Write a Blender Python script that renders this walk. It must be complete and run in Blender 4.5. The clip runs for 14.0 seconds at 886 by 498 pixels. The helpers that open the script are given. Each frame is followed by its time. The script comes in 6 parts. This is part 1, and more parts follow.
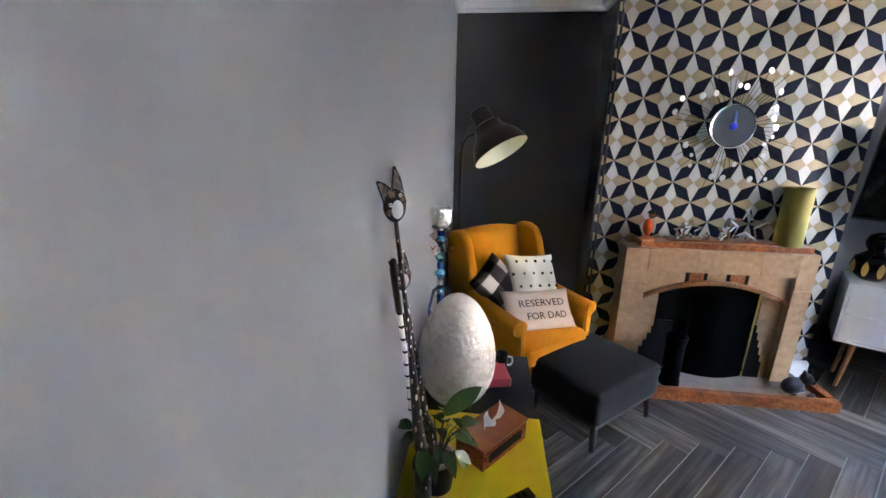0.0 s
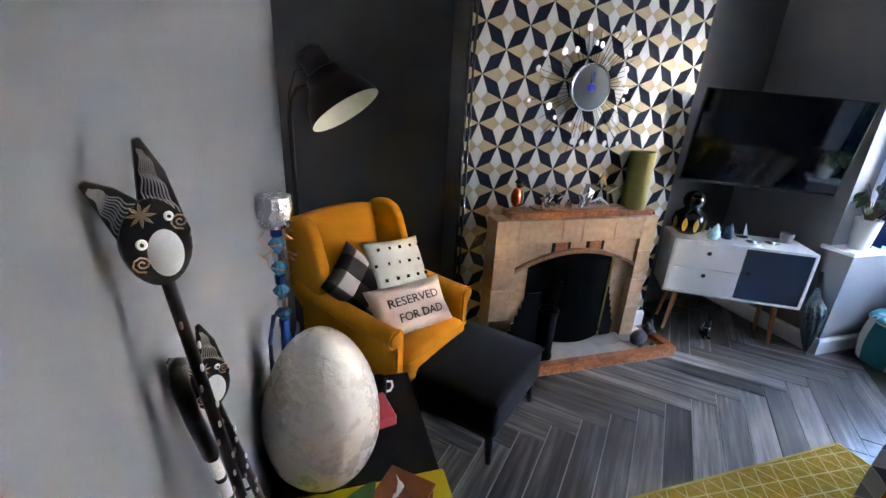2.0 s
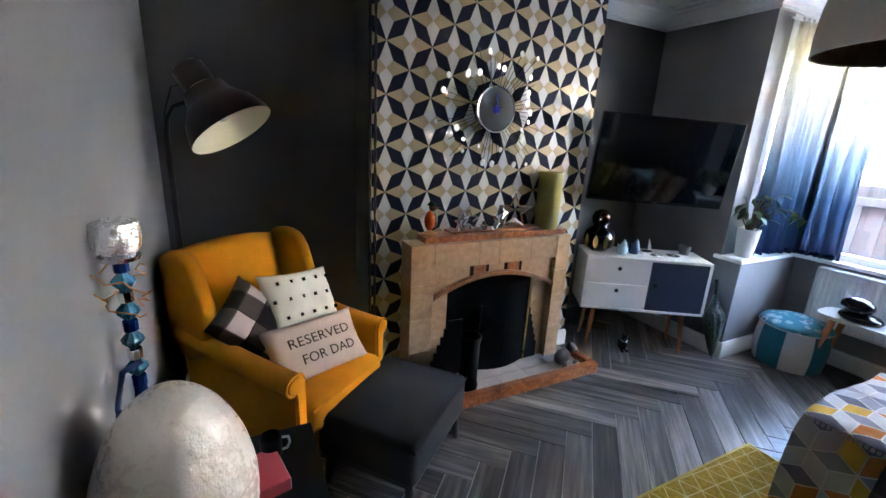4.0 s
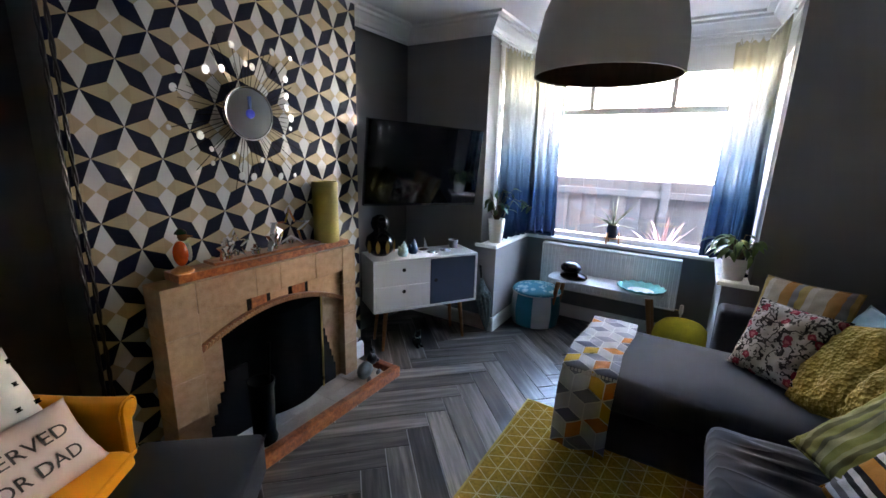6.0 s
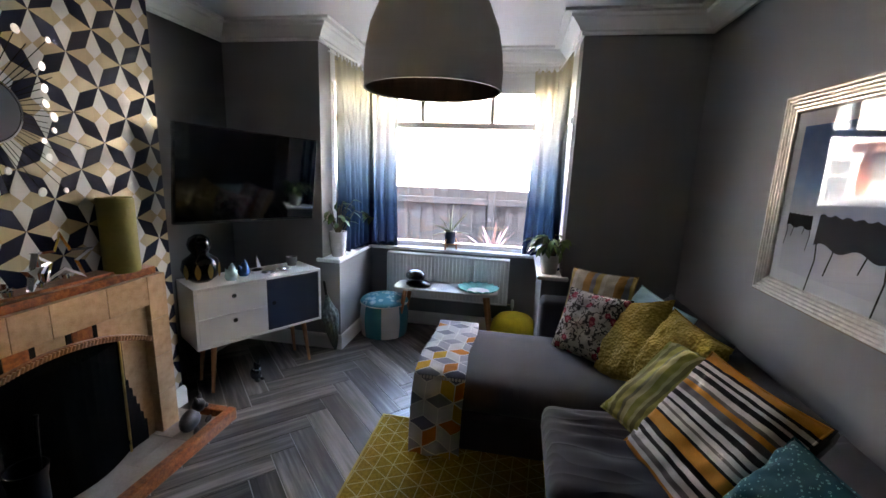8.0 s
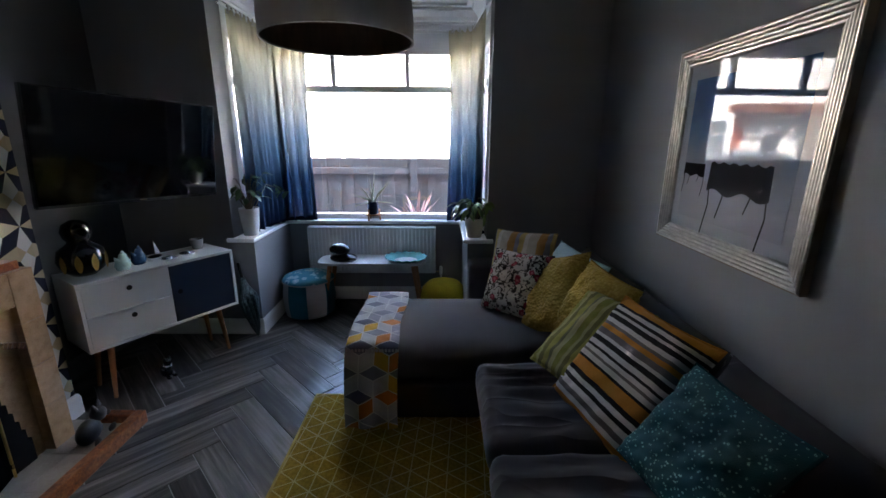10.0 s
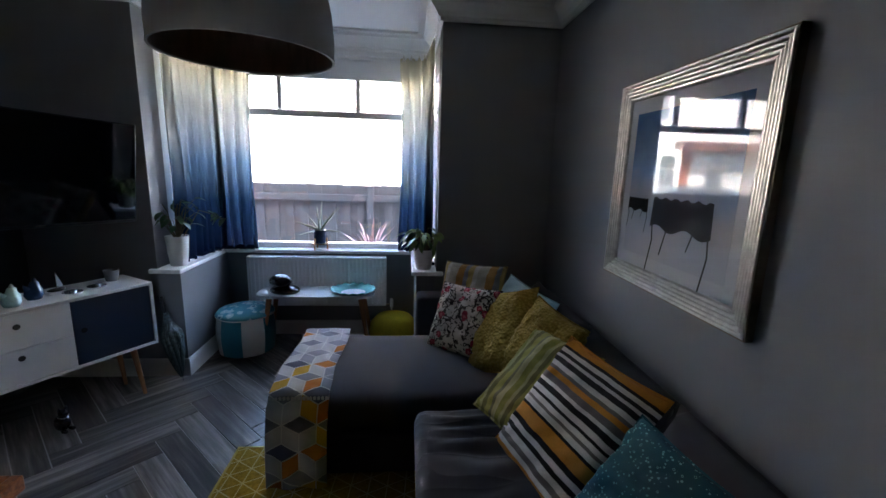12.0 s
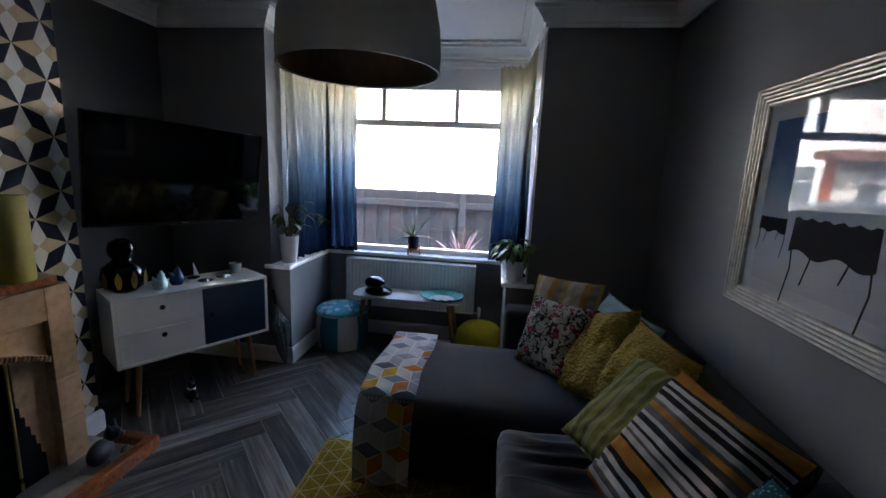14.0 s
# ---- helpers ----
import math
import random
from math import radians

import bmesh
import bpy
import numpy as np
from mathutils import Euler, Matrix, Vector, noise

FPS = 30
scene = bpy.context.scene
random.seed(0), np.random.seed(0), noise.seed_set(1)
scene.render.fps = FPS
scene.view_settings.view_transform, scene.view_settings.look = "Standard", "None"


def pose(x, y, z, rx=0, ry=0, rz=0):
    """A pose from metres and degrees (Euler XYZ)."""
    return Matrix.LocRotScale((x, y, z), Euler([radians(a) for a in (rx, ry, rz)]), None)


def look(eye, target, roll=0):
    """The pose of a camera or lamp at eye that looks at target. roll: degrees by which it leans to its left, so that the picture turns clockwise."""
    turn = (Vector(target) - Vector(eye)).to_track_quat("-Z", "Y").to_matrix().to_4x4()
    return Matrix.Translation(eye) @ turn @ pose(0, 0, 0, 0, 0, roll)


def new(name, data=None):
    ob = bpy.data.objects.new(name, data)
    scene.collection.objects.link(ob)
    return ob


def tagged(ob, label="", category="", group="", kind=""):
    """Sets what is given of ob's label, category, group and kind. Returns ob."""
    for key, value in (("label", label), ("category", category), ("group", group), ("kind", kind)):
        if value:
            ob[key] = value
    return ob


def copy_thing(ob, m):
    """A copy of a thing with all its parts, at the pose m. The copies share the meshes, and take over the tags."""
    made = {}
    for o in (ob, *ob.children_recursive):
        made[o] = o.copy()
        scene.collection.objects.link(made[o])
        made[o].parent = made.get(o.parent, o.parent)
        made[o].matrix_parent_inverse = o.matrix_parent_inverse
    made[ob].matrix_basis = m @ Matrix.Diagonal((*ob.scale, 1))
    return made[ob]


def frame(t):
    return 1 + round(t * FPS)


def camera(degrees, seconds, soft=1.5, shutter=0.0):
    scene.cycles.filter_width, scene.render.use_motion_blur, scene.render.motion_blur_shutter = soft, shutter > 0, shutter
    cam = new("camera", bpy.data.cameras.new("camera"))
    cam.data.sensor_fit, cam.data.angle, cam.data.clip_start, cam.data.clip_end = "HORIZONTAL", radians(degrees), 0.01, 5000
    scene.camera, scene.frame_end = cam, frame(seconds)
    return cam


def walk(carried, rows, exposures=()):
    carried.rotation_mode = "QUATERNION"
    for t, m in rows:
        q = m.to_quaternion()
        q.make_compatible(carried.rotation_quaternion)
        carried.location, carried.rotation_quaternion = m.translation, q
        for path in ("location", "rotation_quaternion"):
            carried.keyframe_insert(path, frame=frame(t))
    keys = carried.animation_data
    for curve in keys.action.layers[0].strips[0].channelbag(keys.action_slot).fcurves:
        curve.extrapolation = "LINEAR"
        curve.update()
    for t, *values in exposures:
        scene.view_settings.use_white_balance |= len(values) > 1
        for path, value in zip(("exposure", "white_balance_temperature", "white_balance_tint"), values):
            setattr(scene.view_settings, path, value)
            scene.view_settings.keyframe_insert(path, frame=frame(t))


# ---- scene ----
cam = camera(94.2, 14.0)
PATH = [
    (0, (0.212, 0.301, 1.68), (-0.002, 2.212, 1.132), 1.0),
    (0.5, (0.195, 0.528, 1.664), (0.201, 2.462, 1.157), 1.8),
    (1, (0.165, 0.7, 1.658), (0.449, 2.595, 1.084), 3.8),
    (1.5, (0.143, 0.841, 1.647), (0.627, 2.68, 1.025), 1.8),
    (2, (0.125, 0.896, 1.642), (0.682, 2.688, 0.952), 3.1),
    (2.2, (0.127, 0.901, 1.643), (0.725, 2.682, 0.955), 4.3),
    (4.3, (0.299, 1.003, 1.571), (1.29, 2.667, 1.072), 2.5),
    (4.5, (0.309, 1.023, 1.573), (1.402, 2.625, 1.085), 2.5),
    (5, (0.336, 1.083, 1.585), (1.668, 2.502, 1.122), 1.8),
    (5.5, (0.337, 1.116, 1.598), (1.848, 2.351, 1.159), 1.5),
    (6, (0.353, 1.151, 1.583), (2.007, 2.176, 1.122), 1.7),
    (6.5, (0.377, 1.16, 1.576), (2.107, 2.055, 1.124), 1.0),
    (7, (0.393, 1.167, 1.58), (2.205, 1.9, 1.154), 1.4),
    (7.5, (0.404, 1.167, 1.586), (2.277, 1.709, 1.142), 1.0),
    (8, (0.423, 1.164, 1.588), (2.354, 1.509, 1.197), 2.1),
    (8.5, (0.445, 1.163, 1.588), (2.396, 1.37, 1.203), 1.9),
    (8.7, (0.453, 1.162, 1.584), (2.402, 1.326, 1.164), 1.3),
    (10.8, (0.535, 1.151, 1.537), (2.482, 1.042, 1.093), 0.1),
    (11, (0.565, 1.132, 1.541), (2.521, 0.987, 1.152), 0.2),
    (11.5, (0.608, 1.066, 1.551), (2.565, 0.853, 1.194), 1.2),
    (12, (0.631, 1.02, 1.55), (2.586, 0.846, 1.164), 1.8),
    (12.5, (0.665, 0.995, 1.547), (2.616, 0.8, 1.149), 2.1),
    (13, (0.676, 0.99, 1.549), (2.638, 0.913, 1.169), 1.8),
    (13.5, (0.673, 1.011, 1.554), (2.638, 1.087, 1.186), 2.4),
    (14, (0.664, 1.043, 1.56), (2.614, 1.295, 1.193), 2.6),
]
walk(cam, [(t, look(eye, target, roll)) for t, eye, target, roll in PATH],
     exposures=[(0.0, 7.80, 6630, 11), (2.0, 7.74, 6630, 11), (4.5, 7.48, 6880, 10), (5.0, 7.43, 6930, 10), (5.5, 7.08, 7050, 10), (6.0, 7.06, 7180, 11), (6.5, 7.23, 7480, 12), (7.0, 7.35, 7780, 13), (7.5, 7.22, 7850, 14),
                (8.0, 6.76, 7900, 13), (8.5, 5.92, 7450, 12), (11.0, 5.83, 6780, 9), (12.5, 5.88, 6680, 9), (13.5, 5.88, 6680, 9), (14.0, 5.43, 6680, 8)])


# ---- light: daylight from the bay ----
world = bpy.data.worlds.new("sky")
scene.world = world
world.use_nodes = True
_sky = world.node_tree.nodes.new("ShaderNodeTexSky")
_sky.sky_type, _sky.sun_disc = "NISHITA", False
_sky.sun_elevation, _sky.sun_rotation = radians(44), radians(-100)
_sky.dust_density, _sky.air_density = 3.0, 0.8
world.node_tree.links.new(_sky.outputs[0], world.node_tree.nodes["Background"].inputs[0])
world.node_tree.nodes["Background"].inputs[1].default_value = 0.15
sun = new("sun", bpy.data.lights.new("sun", "SUN"))
sun.data.energy, sun.data.angle, sun.data.color = 1.2, radians(0.5), (1.0, 0.95, 0.88)
sun.matrix_world = look((-8, 1.5, 8), (0, 0, 0))


# ---- materials ----
class Nodes:
    """A small builder of node materials."""

    def __init__(self, name):
        self.mat = bpy.data.materials.new(name)
        self.mat.use_nodes = True
        self.t = self.mat.node_tree
        self.b = self.t.nodes["Principled BSDF"]
        self.co = self.n("ShaderNodeTexCoord").outputs["Object"]

    def n(self, kind, **ins):
        node = self.t.nodes.new(kind)
        for key, value in ins.items():
            self.put(node.inputs[key.replace("_", " ")], value)
        return node

    def put(self, socket, value):
        if isinstance(value, bpy.types.NodeSocket):
            self.t.links.new(value, socket)
        else:
            socket.default_value = value

    def math(self, op, a, b=0.0, c=0.0):
        node = self.t.nodes.new("ShaderNodeMath")
        node.operation = op
        for k, v in enumerate((a, b, c)):
            self.put(node.inputs[k], v)
        return node.outputs[0]

    def mix(self, fac, a, b, blend="MIX"):
        node = self.t.nodes.new("ShaderNodeMix")
        node.data_type, node.blend_type = "RGBA", blend
        self.put(node.inputs[0], fac)
        for k, v in ((6, a), (7, b)):
            self.put(node.inputs[k], (*v, 1) if isinstance(v, tuple) and len(v) == 3 else v)
        return node.outputs[2]

    def noise(self, scale, detail=3.0, stretch=None, co=None, rough=0.55):
        co = co or self.co
        if stretch:
            co = self.n("ShaderNodeMapping", Vector=co, Scale=stretch).outputs[0]
        return self.n("ShaderNodeTexNoise", Vector=co, Scale=scale, Detail=detail, Roughness=rough).outputs["Fac"]

    def ramp(self, fac, *stops):
        node = self.t.nodes.new("ShaderNodeValToRGB")
        self.put(node.inputs[0], fac)
        e = node.color_ramp.elements
        while len(e) < len(stops):
            e.new(0.5)
        for k, (p, c) in enumerate(stops):
            e[k].position, e[k].color = p, (*c, 1) if len(c) == 3 else c
        return node.outputs[0]

    def xyz(self, co=None):
        node = self.n("ShaderNodeSeparateXYZ", Vector=co or self.co)
        return node.outputs[0], node.outputs[1], node.outputs[2]

    def bump(self, height, strength=0.3, distance=0.004):
        self.put(self.b.inputs["Normal"], self.n("ShaderNodeBump", Height=height, Strength=strength, Distance=distance).outputs[0])

    def done(self, color, rough=0.6, metal=0.0, spec=0.5):
        self.put(self.b.inputs["Base Color"], (*color, 1) if isinstance(color, tuple) and len(color) == 3 else color)
        self.put(self.b.inputs["Roughness"], rough)
        self.put(self.b.inputs["Metallic"], metal)
        self.b.inputs["Specular IOR Level"].default_value = spec
        return self.mat


def plain(name, c, rough=0.6, metal=0.0, var=0.12, scale=6.0, fine=90.0, bump=0.15, depth=0.002, spec=0.5):
    """A surface of one colour, uneven at two scales, with a fine relief."""
    k = Nodes(name)
    big, small = k.noise(scale), k.noise(fine, 4.0)
    f = k.math("ADD", k.math("MULTIPLY", big, 0.6), k.math("MULTIPLY", small, 0.4))
    lo, hi = tuple(v * (1 - var) for v in c), tuple(min(1.0, v * (1 + var)) for v in c)
    col = k.ramp(f, (0.3, lo), (0.7, hi))
    if bump:
        k.bump(small, bump, depth)
    r = k.math("ADD", rough - 0.06, k.math("MULTIPLY", big, 0.12))
    return k.done(col, r, metal, spec)


def fabric(name, c, var=0.2, weave=420.0, bump=0.5, rough=0.95, sheen=0.04):
    k = Nodes(name)
    x, y, z = k.xyz()
    w = k.math("ADD", k.math("SINE", k.math("MULTIPLY", k.math("ADD", x, y), weave * 3)), k.math("SINE", k.math("MULTIPLY", k.math("SUBTRACT", z, x), weave * 3)))
    f = k.math("ADD", k.math("MULTIPLY", k.noise(7.0), 0.7), k.math("MULTIPLY", k.noise(260.0, 2.0), 0.3))
    col = k.ramp(f, (0.3, tuple(v * (1 - var) for v in c)), (0.7, tuple(min(1, v * (1 + var)) for v in c)))
    k.bump(k.math("ADD", k.noise(300.0, 2.0), k.math("MULTIPLY", w, 0.1)), bump, 0.0015)
    k.b.inputs["Sheen Weight"].default_value = sheen
    return k.done(col, rough, 0, 0.25)


WALL_PAINT = plain("grey_wall_paint", (0.205, 0.207, 0.211), 0.62, var=0.035, scale=1.3, fine=220, bump=0.12, depth=0.001)
# the wall grey made darker: the alcoves' shade is put into the colour
SHADED_PAINT = plain("shaded_wall_paint", (0.080, 0.080, 0.078), 0.62, var=0.05, scale=1.3, fine=220, bump=0.12, depth=0.001)
WHITE_PAINT = plain("white_paint", (0.80, 0.80, 0.79), 0.45, var=0.04, scale=3, fine=120, bump=0.06)
CEILING_PAINT = plain("ceiling_paint", (0.78, 0.78, 0.78), 0.8, var=0.03, scale=2, fine=160, bump=0.1)
UPVC = plain("white_upvc", (0.82, 0.83, 0.84), 0.3, var=0.02, bump=0.03)
WHITE_LACQUER = plain("white_lacquer", (0.78, 0.78, 0.77), 0.3, var=0.03, bump=0.03)
NAVY_LACQUER = plain("navy_lacquer", (0.022, 0.036, 0.068), 0.4, var=0.08, bump=0.03)
YELLOW_LACQUER = plain("yellow_lacquer", (0.62, 0.44, 0.006), 0.3, var=0.04, bump=0.03)
BLACK_LACQUER = plain("black_lacquer", (0.009, 0.009, 0.009), 0.45, var=0.1, bump=0.03, spec=0.3)
BLACK_IRON = plain("black_iron", (0.005, 0.005, 0.005), 0.75, 0.0, bump=0.3, fine=200, spec=0.06)
SOOT = plain("sooty_brick", (0.006, 0.0055, 0.005), 0.95, var=0.4, scale=8, bump=0.5, depth=0.006, spec=0.03)
MUSTARD = fabric("mustard_wool", (0.56, 0.20, 0.002), 0.12)
CHARCOAL = fabric("charcoal_wool", (0.019, 0.019, 0.021), 0.15)
def creased_mat():
    """Velour with long shallow creases across the seat."""
    k = Nodes("creased_velour")
    line = k.math("ABSOLUTE", k.math("SUBTRACT", k.noise(3.6, 1.0, (2.8, 0.5, 1.0)), 0.5))
    ridge = k.math("POWER", k.math("SUBTRACT", 1.0, k.math("MULTIPLY", line, 2.0)), 9.0)
    k.bump(k.math("ADD", ridge, k.math("MULTIPLY", k.noise(300.0, 2.0), 0.06)), 0.4, 0.007)
    k.b.inputs["Sheen Weight"].default_value = 0.10
    return k.done(k.ramp(k.noise(7.0), (0.3, (0.029, 0.0265, 0.029)), (0.7, (0.039, 0.036, 0.039))), 0.95, 0, 0.25)


SOFA_CREASED = creased_mat()
SOFA_GREY = fabric("grey_velour", (0.034, 0.031, 0.034), 0.14, bump=0.3, sheen=0.10)
DARK_WOOD = plain("black_stained_wood", (0.015, 0.013, 0.012), 0.4)
CHROME = plain("chrome", (0.75, 0.76, 0.78), 0.12, 1.0, var=0.04, bump=0.0)
FOIL = plain("crumpled_foil", (0.85, 0.85, 0.87), 0.2, 1.0, var=0.05, scale=30, fine=60, bump=1.0, depth=0.01)
LAMP_BROWN = plain("dark_brown_enamel", (0.028, 0.012, 0.009), 0.35, 0.0, var=0.1, bump=0.05)
CREAM_ENAMEL = plain("cream_enamel", (0.74, 0.69, 0.50), 0.4, var=0.03, bump=0.03)
PAPER = plain("white_paper", (0.85, 0.85, 0.85), 0.8, var=0.03, scale=20)
RED_CARD = plain("red_card", (0.55, 0.07, 0.09), 0.5, var=0.06)
LEAF = plain("green_leaf", (0.032, 0.075, 0.016), 0.35, var=0.35, scale=14, fine=60, bump=0.2)
PALE_LEAF = plain("pale_leaf", (0.17, 0.26, 0.07), 0.4, var=0.45, scale=20, fine=60, bump=0.2)
RED_LEAF = plain("red_spiky_leaf", (0.24, 0.14, 0.125), 0.5, var=0.35, scale=10)
GREY_LEAF = plain("aloe_leaf", (0.10, 0.13, 0.075), 0.45, var=0.25, scale=10)
STEM = plain("brown_stem", (0.10, 0.075, 0.03), 0.7, var=0.25)
SOIL = plain("soil", (0.03, 0.022, 0.016), 0.95, var=0.4, fine=60, bump=0.8, depth=0.01)
CERAMIC = plain("white_ceramic", (0.78, 0.77, 0.74), 0.25, var=0.03, bump=0.02)
NAVY_GLAZE = plain("navy_glaze", (0.02, 0.035, 0.085), 0.2, var=0.15, bump=0.02)
BLUE_GLAZE = plain("blue_glaze", (0.035, 0.09, 0.20), 0.2, var=0.3, scale=30, bump=0.02)
PALE_GLAZE = plain("pale_aqua_glaze", (0.45, 0.66, 0.66), 0.25, var=0.15, scale=40, bump=0.05)
AQUA = plain("aqua_glass_plate", (0.22, 0.60, 0.58), 0.15, var=0.1, scale=12, bump=0.1)
CONCRETE = plain("grey_concrete", (0.25, 0.25, 0.26), 0.8, var=0.12, fine=120, bump=0.4)
GOLD = plain("gold_paint", (0.65, 0.42, 0.12), 0.3, 0.9, var=0.1, bump=0.05)
BLACK_GLOSS = plain("black_gloss", (0.010, 0.010, 0.012), 0.08, var=0.1, bump=0.0)
BLACK_PLASTIC = plain("black_plastic", (0.010, 0.010, 0.011), 0.45, var=0.1, bump=0.05, spec=0.3)
INK = plain("dark_ink", (0.009, 0.008, 0.008), 0.9, var=0.1, spec=0.1)
LETTER_INK = plain("faded_brown_ink", (0.045, 0.034, 0.030), 0.9, var=0.2, spec=0.1)
LIME_CANDLE = plain("olive_wax", (0.26, 0.215, 0.04), 0.6, var=0.12, scale=9, fine=70, bump=0.3)
ORANGE_GLASS = plain("amber_glass", (0.50, 0.065, 0.01), 0.2, var=0.25, scale=40, bump=0.05)
OAK = plain("orange_oak", (0.42, 0.19, 0.075), 0.5, var=0.2, scale=10, bump=0.15)
HOSE = plain("blue_hose", (0.02, 0.05, 0.16), 0.35, var=0.1)
CRYSTAL_BLUE = plain("blue_glass", (0.015, 0.05, 0.22), 0.06, var=0.25, scale=25, bump=0.05)
CRYSTAL_TEAL = plain("teal_glass", (0.06, 0.22, 0.33), 0.08, var=0.3, scale=60, bump=0.1)
PINK_WIRE = plain("copper_wire", (0.45, 0.20, 0.06), 0.4, 0.6, var=0.2)
YELLOW_KNIT = plain("yellow_knit", (0.56, 0.40, 0.012), 0.95, var=0.2, scale=10, fine=110, bump=0.6, depth=0.006)


def clear_glass():
    k = Nodes("window_glass")
    k.b.inputs["Transmission Weight"].default_value = 1.0
    k.b.inputs["IOR"].default_value = 1.45
    return k.done((1.0, 1.0, 1.0), 0.0)


GLASS = clear_glass()
PICTURE_GLASS = clear_glass()
PICTURE_GLASS.name = "low_reflection_glass"
PICTURE_GLASS.node_tree.nodes["Principled BSDF"].inputs["IOR"].default_value = 1.2


def plank_mat():
    k = Nodes("grey_wood_effect_tile")
    rnd = k.n("ShaderNodeObjectInfo").outputs["Random"]
    off = k.n("ShaderNodeCombineXYZ", X=k.math("MULTIPLY", rnd, 37.0), Y=k.math("MULTIPLY", rnd, 11.0)).outputs[0]
    add = k.t.nodes.new("ShaderNodeVectorMath")
    k.put(add.inputs[0], k.co), k.put(add.inputs[1], off)
    co = add.outputs[0]
    streak = k.noise(5.0, 4.0, (0.45, 7.0, 1.0), co, 0.6)
    grain = k.noise(60.0, 4.0, (1.0, 9.0, 1.0), co)
    band = k.noise(2.2, 2.0, (0.5, 6.0, 1.0), co)
    f = k.math("ADD", k.math("MULTIPLY", streak, 0.6), k.math("ADD", k.math("MULTIPLY", grain, 0.08), k.math("MULTIPLY", band, 0.32)))
    f = k.math("ADD", f, k.math("MULTIPLY", k.math("SUBTRACT", rnd, 0.5), 0.17))
    col = k.ramp(f, (0.35, (0.022, 0.019, 0.018)), (0.46, (0.066, 0.059, 0.055)), (0.54, (0.135, 0.122, 0.113)), (0.66, (0.30, 0.275, 0.255)))
    k.bump(k.math("ADD", streak, k.math("MULTIPLY", grain, 0.5)), 0.25, 0.002)
    return k.done(col, k.math("ADD", 0.22, k.math("MULTIPLY", streak, 0.28)), 0, 0.5)


PLANK = plank_mat()
GROUT = plain("pale_grout", (0.42, 0.41, 0.40), 0.9)


def tile_mat():
    k = Nodes("buff_mottled_tile")
    rnd = k.n("ShaderNodeObjectInfo").outputs["Random"]
    f = k.math("ADD", k.math("MULTIPLY", k.noise(28.0, 5.0), 0.65), k.math("MULTIPLY", k.noise(150.0, 3.0), 0.35))
    f = k.math("ADD", f, k.math("MULTIPLY", k.math("SUBTRACT", rnd, 0.5), 0.1))
    col = k.ramp(f, (0.3, (0.31, 0.175, 0.085)), (0.5, (0.42, 0.255, 0.135)), (0.7, (0.50, 0.325, 0.19)))
    k.bump(k.noise(150.0), 0.1, 0.001)
    return k.done(col, 0.3, 0, 0.5)


def marble_mat():
    k = Nodes("red_brown_mottled_tile")
    f = k.math("ADD", k.math("MULTIPLY", k.noise(40.0, 6.0, None, None, 0.7), 0.7), k.math("MULTIPLY", k.noise(9.0), 0.3))
    col = k.ramp(f, (0.33, (0.07, 0.018, 0.006)), (0.47, (0.24, 0.066, 0.018)), (0.57, (0.37, 0.115, 0.032)), (0.68, (0.46, 0.20, 0.075)))
    return k.done(col, 0.28, 0, 0.5)


BUFF, RED_TILE = tile_mat(), marble_mat()
HEARTH_TILE = plain("grey_hearth_tile", (0.36, 0.32, 0.29), 0.55, var=0.2, scale=12, bump=0.2)
BLACK_TILE = plain("black_tile", (0.006, 0.005, 0.005), 0.6, spec=0.1)
PAPER_NAVY = plain("wallpaper_navy", (0.007, 0.009, 0.024), 0.55, var=0.1, fine=200, spec=0.12)
PAPER_WHITE = plain("wallpaper_white", (0.45, 0.435, 0.41), 0.42, var=0.04, fine=200)
PAPER_BEIGE = plain("wallpaper_beige", (0.34, 0.265, 0.15), 0.38, var=0.05, fine=200, metal=0.1, spec=0.5)
PAPER_TAN = plain("wallpaper_tan", (0.31, 0.24, 0.135), 0.38, var=0.05, fine=200, metal=0.1, spec=0.5)


def egg_mat():
    k = Nodes("capiz_shell")
    v = k.n("ShaderNodeTexVoronoi", Vector=k.co, Scale=30.0)
    f = k.math("ADD", k.math("MULTIPLY", v.outputs["Color"], 0.16), k.math("ADD", k.math("MULTIPLY", k.noise(11.0, 5.0), 0.5), k.math("MULTIPLY", k.noise(60.0, 4.0), 0.34)))
    col = k.ramp(f, (0.25, (0.60, 0.53, 0.45)), (0.5, (0.68, 0.615, 0.535)), (0.75, (0.75, 0.69, 0.615)))
    k.bump(k.math("ADD", k.noise(45.0, 5.0, None, None, 0.7), k.math("MULTIPLY", v.outputs["Distance"], 0.35)), 0.8, 0.007)
    k.b.inputs["Coat Weight"].default_value, k.b.inputs["Coat Roughness"].default_value = 0.35, 0.18
    return k.done(col, k.math("ADD", 0.16, k.math("MULTIPLY", f, 0.25)), 0, 0.6)


